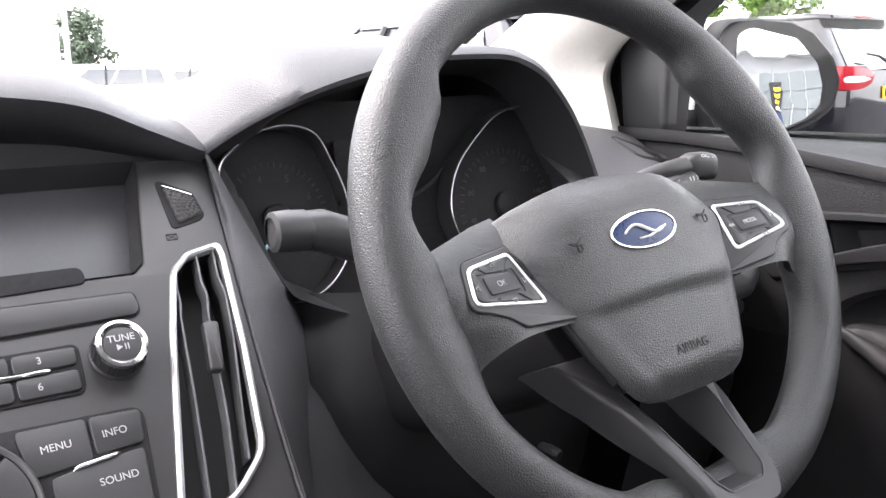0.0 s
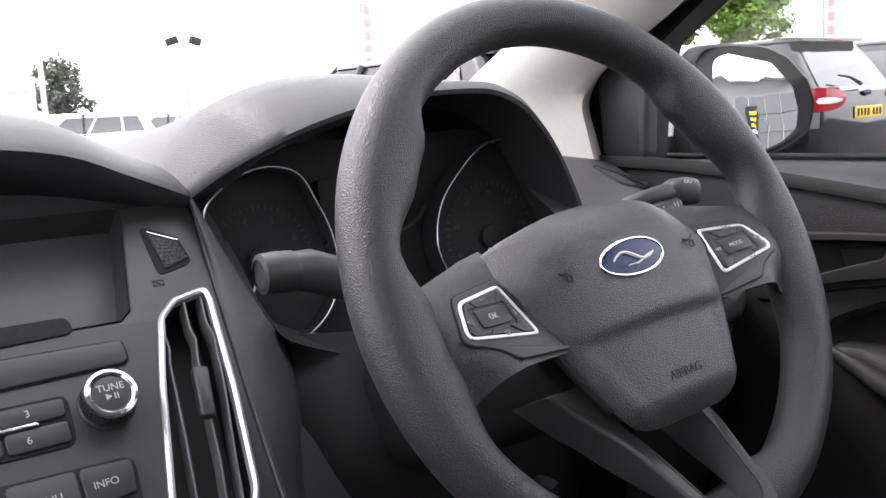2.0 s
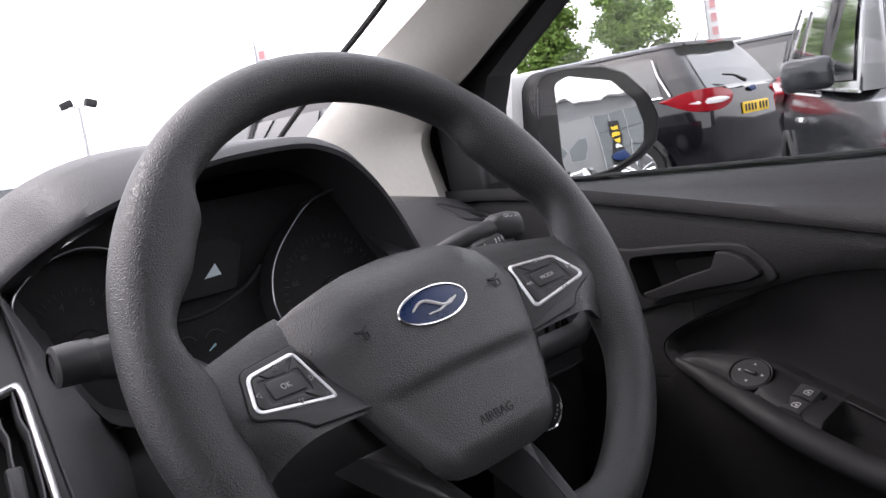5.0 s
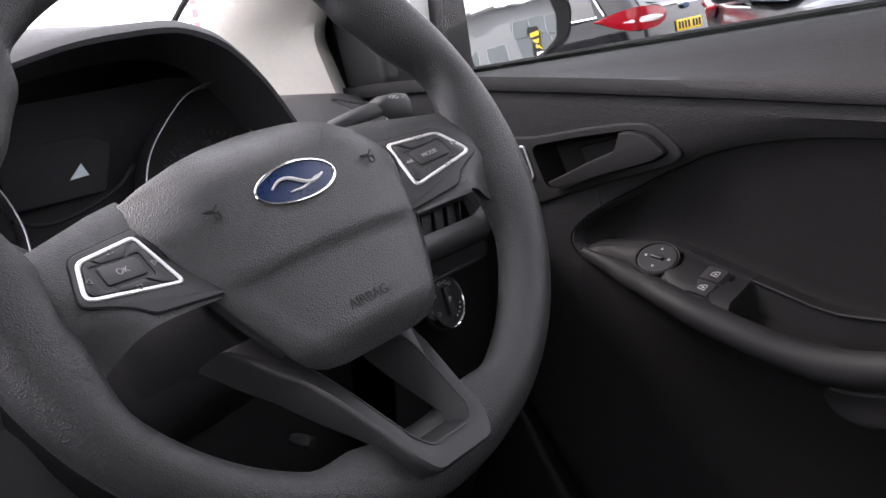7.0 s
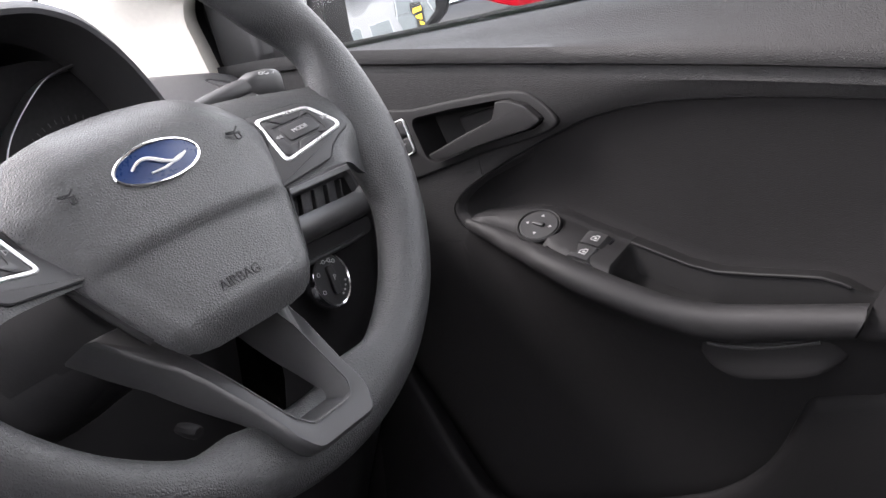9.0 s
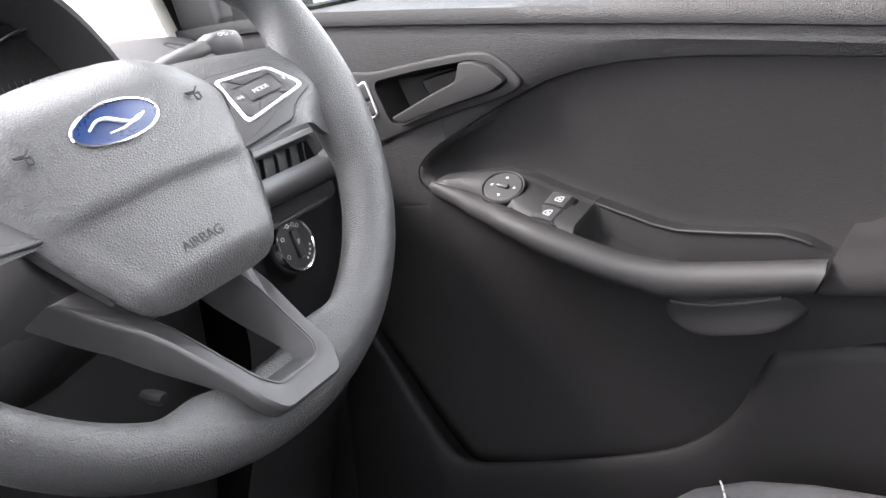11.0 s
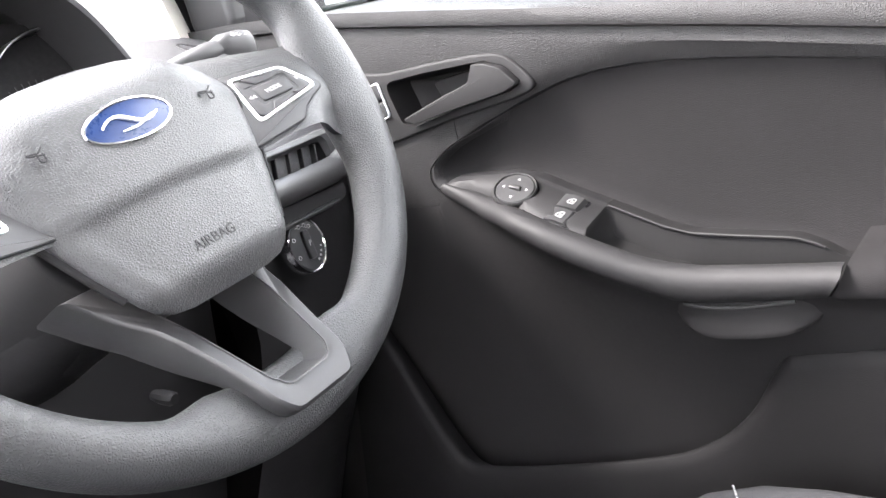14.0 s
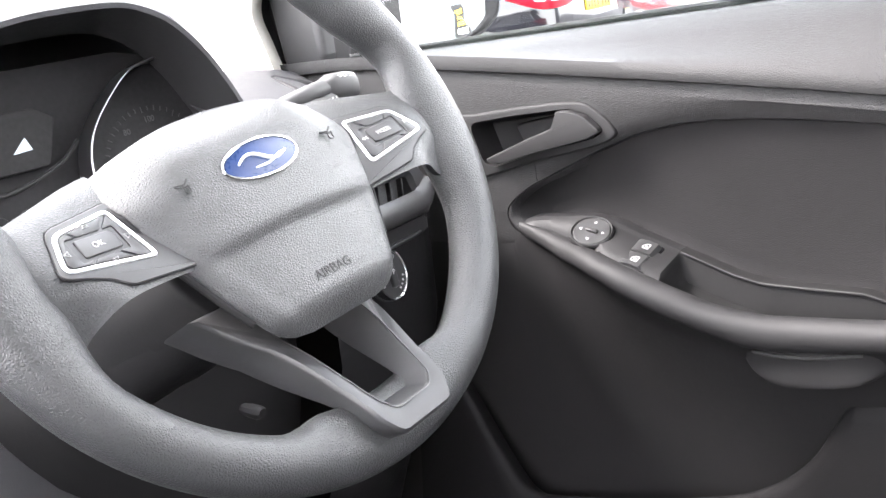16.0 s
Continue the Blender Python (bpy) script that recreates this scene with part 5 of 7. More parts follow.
on_door("pocket_bead", tube([(u, lerp_table(INNER, u) + 0.0010, 0.0022) for u in au if 0.086 <= u <= 0.246], 0.0011, 8), ARMBAR, "rounded bead along the grab pocket")
first = bar_r[0]
fm = [sum(p[k] for p in first) / len(first) for k in range(3)]
on_door("bar_nose", loft([first, [(fm[0] - 0.0022, (z + fm[1]) / 2, (w_ + fm[2]) / 2) for _, z, w_ in first], [(fm[0] - 0.0030, fm[1], fm[2])] * len(first)], closed=False), ARMBAR, "", 60)
rings = []
for u in (0.2705, 0.274, 0.280, 0.29, 0.30, 0.32, 0.34, 0.40, 0.50, 0.70):
    k, g_ = smooth01(0.27, 0.45, u), smooth01(0.268, 0.36, u)
    o_ = 0.0560 - 0.022 * k
    rings.append([(u, 0.775 + 0.045 * g_, -0.0175 + 0.0005 * g_), (u, 0.768 + 0.027 * g_, -0.0168 + 0.002 * g_), (u, 0.7645 + 0.0135 * g_, -0.0150 + 0.012 * g_), (u, 0.7625 + 0.004 * g_, o_ * 0.35), (u, 0.7605, o_ * 0.78), (u - 0.002 * (1 - g_), 0.7535, o_ * 0.93), (u - 0.006 * (1 - g_), 0.7460, o_ * 0.95), (u - 0.010 * (1 - g_), 0.7400, o_ * 0.94), (u - 0.010 * (1 - g_), 0.7365, o_ * 0.85), (u - 0.010 * (1 - g_), 0.7360, o_ * 0.3)])
on_door("rear_armrest", loft(rings, closed=False), CLOTH, "dark woven trim behind the armrest", 60)
last = bar_r[-1]
mid = [sum(p[k] for p in last) / len(last) for k in range(3)]
on_door("bar_end", loft([last, [(u * 0.5 + mid[0] * 0.5 + 0.001, z * 0.5 + mid[1] * 0.5, w_ * 0.5 + mid[2] * 0.5) for u, z, w_ in last], [(mid[0] + 0.0015, mid[1], mid[2])] * len(last)], closed=False), ARMBAR, "", 60)
# lower trim: rolls in under the bar to the map pocket
rings = []
for u in us:
    zb = lerp_table([(-0.42, 0.792), (-0.0765, 0.792), (-0.0755, 0.7960), (-0.070, 0.7980), *BAR_B, (0.290, 0.7300), (0.70, 0.7310)], u)
    out = lerp_table([(-0.42, 0.0045), (-0.085, 0.0045), *OUT_], u) * (1 - 0.75 * smooth01(0.272, 0.286, u))
    zs = lerp_table([(-0.42, 0.795), (-0.09, 0.795), (-0.0615, 0.8040), *BAR_B[1:], (0.290, 0.7300), (0.70, 0.7310)], u)
    g_, k_ = smooth01(-0.07, -0.03, u), smooth01(0.268, 0.290, u)
    rings.append([(u, zb + 0.002 * (1 - g_), out - 0.004 * g_ - 0.0040 * (1 - g_)), (u, zb - 0.003, out - 0.008 * g_ - 0.0030 * (1 - g_)), (u, zs - 0.020, out * (0.70 - 0.35 * (1 - g_) + 0.25 * k_)), (u, zs - 0.050, out * (0.46 + 0.44 * k_)), (u, zs - 0.085, out * (0.16 + 0.6 * k_) + 0.002), (u, zs - 0.12, 0.008 * k_), (u, 0.58, -0.012), (u, 0.50, -0.014), (u, 0.36, -0.014)])
on_door("lower_trim", loft(rings, closed=False), LOWTRIM, "", 60)
# pull cup below the bar
cup_rings = []
for i in range(33):
    u = 0.142 + 0.118 * i / 32
    f = (i / 32 - 0.5) * 2
    k = max(1 - abs(f) ** 3.2, 0.0) ** 0.6
    top = lerp_table(BAR_B, u) - 0.002
    drop = 0.029 * k
    cup_rings.append([(u, top + 0.002, 0.044 + 0.007 * k), (u, top - drop * 0.30, 0.038 + 0.0135 * k), (u, top - drop * 0.62, 0.034 + 0.0165 * k), (u, top - drop * 0.80, 0.031 + 0.0215 * k), (u, top - drop * 0.94, 0.029 + 0.0225 * k), (u, top - drop * 1.06, 0.026 + 0.0130 * k), (u, top - drop * 1.3, 0.018), (u, top - drop * 1.5, 0.004)])
on_door("pull_cup", loft(cup_rings, closed=False), LOWTRIM, "moulded pull cup under the armrest", 50)
# Black strip drawn in for the shadow under the armrest bar.
on_door("cup_shadow_gap", tube(curve_through([(0.160, 0.7315, 0.0515), (0.180, 0.7300, 0.0528), (0.205, 0.7312, 0.0530), (0.238, 0.7360, 0.0515)], 5), 0.0014, 8), RUBBER)
# seam where the rear trim begins
on_door("rear_seam", tube([(0.272, 0.7345, 0.0180), (0.2878, 0.7275, 0.0160), (0.40, 0.7275, 0.0155), (0.70, 0.729, 0.0155)], 0.0012, 6), SATIN)
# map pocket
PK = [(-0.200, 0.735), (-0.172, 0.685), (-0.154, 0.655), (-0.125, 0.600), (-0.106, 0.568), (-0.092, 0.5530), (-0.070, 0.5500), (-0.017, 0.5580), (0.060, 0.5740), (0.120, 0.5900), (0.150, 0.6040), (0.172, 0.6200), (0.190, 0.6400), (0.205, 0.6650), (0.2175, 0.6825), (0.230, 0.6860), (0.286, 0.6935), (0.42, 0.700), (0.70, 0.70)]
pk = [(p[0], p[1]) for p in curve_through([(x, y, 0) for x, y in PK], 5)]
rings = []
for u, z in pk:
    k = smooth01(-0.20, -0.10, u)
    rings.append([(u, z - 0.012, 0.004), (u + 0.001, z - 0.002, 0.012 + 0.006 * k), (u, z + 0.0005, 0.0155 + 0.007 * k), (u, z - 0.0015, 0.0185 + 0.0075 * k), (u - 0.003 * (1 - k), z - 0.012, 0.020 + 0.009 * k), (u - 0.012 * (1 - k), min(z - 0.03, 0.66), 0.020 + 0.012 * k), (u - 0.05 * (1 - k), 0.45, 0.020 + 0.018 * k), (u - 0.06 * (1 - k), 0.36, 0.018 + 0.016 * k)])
# Its extra-dark colour stands in for shade down by the floor.
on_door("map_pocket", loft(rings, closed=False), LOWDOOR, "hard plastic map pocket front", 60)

# inner handle
HB = [(-0.145, 0.9110), (-0.100, 0.9140), (-0.040, 0.9175), (0.006, 0.9175), (0.024, 0.9110), (0.0410, 0.8925), (0.034, 0.8835), (0.010, 0.8775), (-0.040, 0.8690), (-0.080, 0.8600), (-0.115, 0.8525), (-0.145, 0.8500)]
hb = rounded([(p[0], p[1]) for p in curve_through([(a, b, 0) for a, b in HB], 4, True)], 0.0)
hr = rounded([(-0.107, 0.9060), (-0.060, 0.9100), (0.0, 0.9125), (0.018, 0.9070), (0.0330, 0.8925), (0.020, 0.8860), (-0.040, 0.8760), (-0.084, 0.8655), (-0.096, 0.8690)], [0.008, 0, 0.006, 0.008, 0.005, 0.006, 0, 0.010, 0.010], 5)
handle = on_door("handle_bezel", merge(slab(hb, -0.004, 0.0042, 0.0022)), ARMBAR, "satin dark door pull surround")


def sub(name, bm, m, label=""):
    moved(bm, Matrix.Translation((0, -0.75, 0)))
    return part(name, bm, m, handle, label)


local = [(x, y - 0.75) for x, y in hr]
cut(handle, slab(local, -0.020, 0.020))
cut(band, slab(inset(local, -0.0005), -0.060, 0.020))
hc = (-0.035, 0.893)
sub("recess", loft([[(x, y, 0.0030) for x, y in hr], [(x, y, -0.010) for x, y in inset(hr, 0.0012)], [(x, y, -0.024) for x, y in inset(hr, 0.004)], [(hc[0] + (x - hc[0]) * 0.75, hc[1] + (y - hc[1]) * 0.6, -0.028) for x, y in hr], [(hc[0] + (x - hc[0]) * 0.05, hc[1] + (y - hc[1]) * 0.05, -0.028) for x, y in hr]], cap=False), LOWTRIM, "dark recess behind the lever")
sub("recess_plate", slab(rounded([(-0.070, 0.8990), (-0.016, 0.9060), (-0.020, 0.8930), (-0.044, 0.8850), (-0.061, 0.8800)], 0.004, 4), -0.028, -0.0150, 0.002), ARMBAR)
lever = [(-0.0880, 0.8745), (-0.086, 0.8715), (-0.076, 0.8690), (-0.040, 0.8765), (0.018, 0.8870), (0.0320, 0.8928), (0.018, 0.9062), (0.004, 0.9112), (-0.008, 0.9118), (-0.0150, 0.8975), (-0.040, 0.8905)]
sub("lever", slab(rounded(lever, [0.002, 0.002, 0.003, 0, 0.004, 0.003, 0.006, 0.003, 0.002, 0.006, 0], 4), 0.004, 0.0115, 0.0012), ARMBAR, "satin dark door lever")
lb = rounded([(-0.1295, 0.9040), (-0.1130, 0.9080), (-0.1065, 0.8770), (-0.1215, 0.8730)], 0.004, 5)
sub("lock_ring", frame_ring(lb, inset(lb, 0.0014), 0.003, 0.0062, 0.0005), BRIGHT, "chrome ring round the lock keys")
sub("lock_key", slab(inset([(-0.1287, 0.9030), (-0.1127, 0.9070), (-0.1100, 0.8925), (-0.1250, 0.8890)], 0.001), 0.003, 0.0060, 0.0008), BUTTON, "black lock key")
sub("lock_key", slab(inset([(-0.1247, 0.8882), (-0.1097, 0.8917), (-0.1073, 0.8782), (-0.1210, 0.8745)], 0.001), 0.003, 0.0060, 0.0008), BUTTON, "black lock key")
sub("lock_mark", tube([(-0.1177, 0.8845, 0.0064), (-0.1150, 0.8852, 0.0064)], 0.0006, 5), LEGEND)

# switches on the armrest
TR = basis((0.3085, -0.0234, 0.8070), (0, -1, -0.30), (0.985, 0.02, 0.50)) @ Matrix.Translation((-0.0067, 0.0090, -0.0020))
mk = thing("mirror_switch", TR, "round black mirror adjuster with white arrows", "switch")
mr = lambda r, z, n=40: [(r * math.cos(2 * math.pi * i / n), r * math.sin(2 * math.pi * i / n), z) for i in range(n)]
part("collar", loft([mr(0.0186, -0.006), mr(0.0182, 0.0008), mr(0.0172, 0.0018), mr(0.0163, 0.0012), mr(0.0160, -0.002)], cap=False), HARD, mk)
part("dial", loft([mr(0.0158, -0.006), mr(0.0158, 0.0010), mr(0.0150, 0.0018), mr(0.001, 0.0018)]), BUTTON, mk)
part("toggle", box(-0.0050, 0.0050, -0.0020, 0.0020, 0.001, 0.0042, 0.0008), PANEL, mk, "grey rocker")
for a in range(0, 360, 90):
    t3 = [(0.0112, 0.0), (0.0088, 0.0014), (0.0088, -0.0014)]
    part("arrow", moved(slab(t3, 0.0017, 0.0021), Matrix.Rotation(radians(a + 8), 4, "Z")), LEGEND, mk, "white arrow")
WS = basis((0.3025, -0.0690, 0.7895), (0, -1, -0.32), (0.985, 0.02, 0.30)) @ Matrix.Translation((-0.0095, 0.0120, -0.0034))
ws = thing("window_switches", WS, "black window switch pair with white window symbols", "switch")
part("well", slab(rounded([(-0.030, -0.019), (0.014, -0.019), (0.014, 0.019), (-0.030, 0.019)], 0.003, 4), -0.006, 0.0008, 0.0005), GLOSSBLACK, ws, "gloss black switch well")
for y0 in (-0.0172, 0.0012):
    k = part("rocker", loft([[(x, y0, z), (x, y0 + 0.016, z), (x, y0 + 0.016, -0.002), (x, y0, -0.002)] for x, z in ((-0.0100, 0.0010), (-0.0075, 0.0032), (0.0, 0.0044), (0.0085, 0.0038), (0.0115, 0.0010))]), BUTTON, ws, "black rocker switch")
    o = rounded([(-0.0012, y0 + 0.0048), (0.0045, y0 + 0.0048), (0.0045, y0 + 0.0112), (0.0018, y0 + 0.0112), (-0.0012, y0 + 0.0085)], 0.0006, 2)
    part("symbol", merge(frame_ring(o, inset(o, 0.0005), 0.0042, 0.0048), slab([(0.001, y0 + 0.007), (0.0030, y0 + 0.007), (0.0030, y0 + 0.0085), (0.001, y0 + 0.0085)], 0.0042, 0.0048)), LEGEND, k, "white window symbol")
on_door("outer_skin", slab([(-0.60, 0.30), (0.70, 0.30), (0.70, 0.955), (-0.60, 0.955)], -0.130, -0.084, 0.01), BODYWHITE, "white painted outer door skin")
on_door("waist_seal", tube([(-0.33, 0.9755, -0.066), (0.70, 0.9755, -0.066)], 0.004, 8), RUBBER, "black window seal")
# window frame and the speaker corner
fr = [(-0.42, 0.968), (-0.300, 0.968), (-0.289, 1.060), (-0.274, 1.095), (-0.187, 1.150), (-0.02, 1.245), (0.20, 1.345), (0.70, 1.375), (0.70, 1.42), (0.20, 1.39), (-0.05, 1.300), (-0.22, 1.215), (-0.36, 1.130), (-0.42, 1.05)]
fr_ = [(u, z) for u, z in fr]
bm = bmesh.new()
for grp in ([0, 1, 2, 3, 12, 13], [3, 4, 11, 12], [4, 5, 10, 11], [5, 6, 9, 10], [6, 7, 8, 9]):
    m2 = slab([fr_[i] for i in grp], -0.055, -0.018, 0.0)
    me_ = bpy.data.meshes.new("t")
    m2.to_mesh(me_)
    m2.free()
    bm.from_mesh(me_)
    bpy.data.meshes.remove(me_)
on_door("window_frame", bm, HARD, "black window frame")
tw = rounded([(-0.345, 0.980), (-0.288, 0.9715), (-0.282, 0.985), (-0.279, 1.050), (-0.290, 1.066), (-0.345, 1.086), (-0.352, 1.070)], [0.008, 0.006, 0.006, 0.008, 0.008, 0.012, 0.010], 6)
on_door("speaker_cover", slab(tw, -0.020, -0.003, 0.006), SATIN, "black tweeter cover in the window corner")
win = on_door("window_pane", slab([(-0.29, 0.965), (0.70, 0.965), (0.70, 1.38), (0.20, 1.35), (-0.02, 1.25), (-0.187, 1.152), (-0.264, 1.100)], -0.050, -0.046), CLEAR, "clear side window glass")
win.visible_shadow = False

# ---- pillar ----
pl = thing("pillar_trim", pose(0.29, 0.40, 1.0), "light grey windscreen pillar trim", "pillar trim")
Lp = [(0.292, 0.62, 0.985), (0.284, 0.575, 1.020), (0.272, 0.500, 1.058), (0.262, 0.370, 1.117), (0.252, 0.250, 1.165), (0.243, 0.140, 1.213), (0.225, -0.08, 1.31), (0.205, -0.30, 1.40)]
Rp = [(0.3200, 0.325, 0.962), (0.3190, 0.338, 1.005), (0.3190, 0.346, 1.040), (0.3210, 0.322, 1.073), (0.3205, 0.255, 1.110), (0.3190, 0.205, 1.138), (0.310, 0.02, 1.235), (0.295, -0.22, 1.34)]
Lc, Rc = curve_through(Lp, 5), curve_through(Rp, 5)
rings = []
for a, b in zip(Lc, Rc):
    a, b = Vector(a), Vector(b)
    ch = b - a
    nrm = Vector((-ch.y, ch.x, 0)).normalized() * -1
    if nrm.y > 0:
        nrm = -nrm
    ring = [tuple(a + Vector((0.012, 0.03, 0.0)))]
    for k in range(13):
        f = k / 12
        ring.append(tuple(a.lerp(b, f) + nrm * 0.030 * math.sin(math.pi * min(f * 0.9 + 0.05, 1)) ** 0.8))
    ring.append(tuple(b + Vector((0.022, 0.016, 0.0))))
    rings.append([tuple(Vector(p) - Vector((0.29, 0.40, 1.0))) for p in ring])
part("trim", loft(rings, closed=False), PILLAR, pl, "", 60)
part("glass_seal", tube([(x - 0.31, y - 0.355, z - 1.0) for x, y, z in Lc[4:]], 0.0032, 8), RUBBER, pl, "black windscreen edge seal")
part("outer_pillar", loft([[r[0], (r[0][0] + 0.06, r[0][1] + 0.05, r[0][2]), (r[-1][0] + 0.05, r[-1][1] + 0.02, r[-1][2]), r[-1]] for r in rings], closed=False), HARD, pl, "black painted outer pillar")

# ---- door mirror ----
MM = basis((0.640, 0.365, 1.030), Vector((1, -0.34, 0)), (0, -0.02, 1))
mir = thing("door_mirror", MM, "black and white door mirror reflecting a showroom", "door mirror")
mo = rounded([(-0.094, 0.055), (-0.079, 0.0705), (-0.041, 0.0735), (0.010, 0.0695), (0.045, 0.0560), (0.078, 0.0240), (0.0905, -0.0060), (0.083, -0.0420), (0.055, -0.0600), (0.0145, -0.0730), (-0.049, -0.0840), (-0.082, -0.0800), (-0.104, -0.0520)], 0.030, 7)
gl_ = rounded([(-0.057, 0.0540), (-0.034, 0.0620), (0.030, 0.0480), (0.0612, 0.0170), (0.0685, -0.0127), (0.063, -0.0390), (0.040, -0.0540), (0.008, -0.0650), (-0.046, -0.0715), (-0.063, -0.0640), (-0.066, -0.0450)], 0.012, 4)


def polar(poly, n=72, c=(-0.002, -0.006)):
    """An outline as n points at even angles round c."""
    out = []
    for i in range(n):
        dx, dy, far = math.cos(2 * math.pi * i / n), math.sin(2 * math.pi * i / n), 0.0
        for (x1, y1), (x2, y2) in zip(poly, poly[1:] + poly[:1]):
            den = dx * (y2 - y1) - dy * (x2 - x1)
            if abs(den) < 1e-12:
                continue
            t_ = ((x1 - c[0]) * (y2 - y1) - (y1 - c[1]) * (x2 - x1)) / den
            q_ = ((x1 - c[0]) * dy - (y1 - c[1]) * dx) / den
            if t_ > 0 and -1e-9 <= q_ <= 1 + 1e-9:
                far = max(far, t_)
        out.append((c[0] + dx * far, c[1] + dy * far))
    return out


sc = lambda o, f, dx=0.0: [(x * f + dx, y * f) for x, y in o]
part("housing", loft([[(x, y, -0.012) for x, y in sc(mo, 0.90)], [(x, y, 0.004) for x, y in inset(mo, 0.006)], [(x, y, 0.008) for x, y in inset(mo, 0.003)], [(x, y, 0.004) for x, y in mo], [(x, y, -0.030) for x, y in sc(mo, 1.02)], [(x, y, -0.042) for x, y in sc(mo, 1.0)]], cap=False), HARD, mir, "black mirror housing")
part("cap", loft([[(x, y, -0.024) for x, y in sc(mo, 1.0, -0.008)], [(x, y, -0.028) for x, y in sc(mo, 1.02, -0.034)], [(x, y, -0.064) for x, y in sc(mo, 1.01, -0.038)], [(x, y, -0.100) for x, y in sc(mo, 0.86, -0.020)], [(x, y, -0.125) for x, y in sc(mo, 0.50, -0.008)], [(x, y, -0.131) for x, y in sc(mo, 0.1, -0.008)]]), BODYWHITE, mir, "white painted mirror cap")
bulge = lambda x, y: 0.0005 - 0.118 * y - ((x + 0.01) ** 2 + y ** 2) / (2 * 1.25)
gr = [[(-0.010 + (x + 0.010) * f, y * f, bulge(-0.010 + (x + 0.010) * f, y * f)) for x, y in gl_] for f in (1, 0.85, 0.7, 0.55, 0.4, 0.25, 0.1)]
part("glass", loft([[(x, y, z - 0.004) for x, y, z in gr[0]]] + gr), MIRROR, mir, "silvered mirror glass", 30)
bez, gin = polar(inset(mo, 0.005)), polar(gl_)
bul = lambda x, y: 0.0005 - 0.118 * y - ((x + 0.01) ** 2 + y ** 2) / (2 * 1.25)
part("bezel", loft([[(x, y, 0.0060) for x, y in bez], [((x + 2 * a) / 3, (y + 2 * b) / 3, bul(a, b) + 0.0035) for (x, y), (a, b) in zip(bez, gin)], [(x, y, bul(x, y) + 0.0010) for x, y in gin], [(x, y, bul(x, y) - 0.006) for x, y in gin]], cap=False), HARD, mir, "black bezel round the glass")
part("arm", tube([(-0.085, -0.050, -0.040), (-0.150, -0.060, -0.035), (-0.230, -0.060, 0.02)], [0.020, 0.022, 0.026], 12), HARD, mir)


# ---- cabin shell ----
solo("floor", box(-1.10, 0.36, -1.6, 0.75, 0.28, 0.30), CARPET, "black carpeted car floor", "floor", "structure")
solo("ceiling", box(-1.0, 0.26, -1.5, -0.06, 1.43, 1.46, 0.005), HEADLINER, "light grey cloth headliner", "ceiling", "structure")
solo("wall_left", box(-1.15, -1.10, -1.6, 0.75, 0.30, 0.96), HARD, "dark passenger door trim", "door panel", "structure")
solo("wall_left_rear", box(-1.15, -1.10, -1.6, -1.42, 0.96, 1.43), SEATCLOTH, "charcoal rear side trim", "side trim", "structure")
solo("wall_right_rear", box(0.30, 0.345, -1.6, -1.42, 0.95, 1.43), SEATCLOTH, "charcoal rear side trim", "side trim", "structure")
# Unseen; raised across the rear window's place to block light from behind.
solo("wall_back", box(-1.10, 0.36, -1.75, -1.65, 0.30, 1.36), SEATCLOTH, "unseen charcoal back wall raised to block light", "seat back", "structure")
solo("wall_right", box(0.345, 0.40, -1.6, -0.71, 0.30, 0.95), HARD, "dark rear door trim", "door panel", "structure")
for x0, x1 in ((0.30, 0.36), (-1.10, -1.04)):
    solo("centre_post", box(x0, x1, -0.86, -0.74, 0.95, 1.44, 0.01), HEADLINER, "light grey door post trim", "door post", "structure")
    solo("roof_rail", box(x0 - (0.05 if x0 > 0 else 0), x1 - (0.0 if x0 > 0 else -0.05), -1.6, -0.20, 1.395, 1.45, 0.01), HEADLINER, "light grey roof rail trim", "roof rail", "structure")
ws_glass = solo("windscreen", loft([[(-1.02, 0.96, 0.97), (-0.7, 1.02, 0.97), (-0.37, 1.04, 0.97), (0.0, 1.02, 0.97), (0.30, 0.94, 0.97)], [(-0.94, 0.35, 1.20), (-0.7, 0.40, 1.21), (-0.37, 0.42, 1.215), (0.0, 0.40, 1.21), (0.255, 0.34, 1.195)], [(-0.88, -0.12, 1.40), (-0.7, -0.08, 1.42), (-0.37, -0.06, 1.425), (0.0, -0.08, 1.42), (0.22, -0.12, 1.40)]], closed=False), CLEAR, "clear raked windscreen glass", "windscreen", "structure")
ws_glass.visible_shadow = False

# driver's seat: cushion with raised bolsters, stitched, and backrest behind the camera's place
seat = thing("cabin_seat", pose(0.0, -0.55, 0.30), "charcoal cloth driver's seat with pale stitching", "seat")
S_ = lambda bm: moved(bm, Matrix.Translation((0, 0.55, -0.30)))
prof = [(-0.262, 0.40), (-0.270, 0.55), (-0.255, 0.590), (-0.222, 0.611), (-0.180, 0.578), (-0.13, 0.53), (0.0, 0.520), (0.13, 0.53), (0.180, 0.578), (0.222, 0.611), (0.255, 0.590), (0.270, 0.55), (0.262, 0.40)]
rings = []
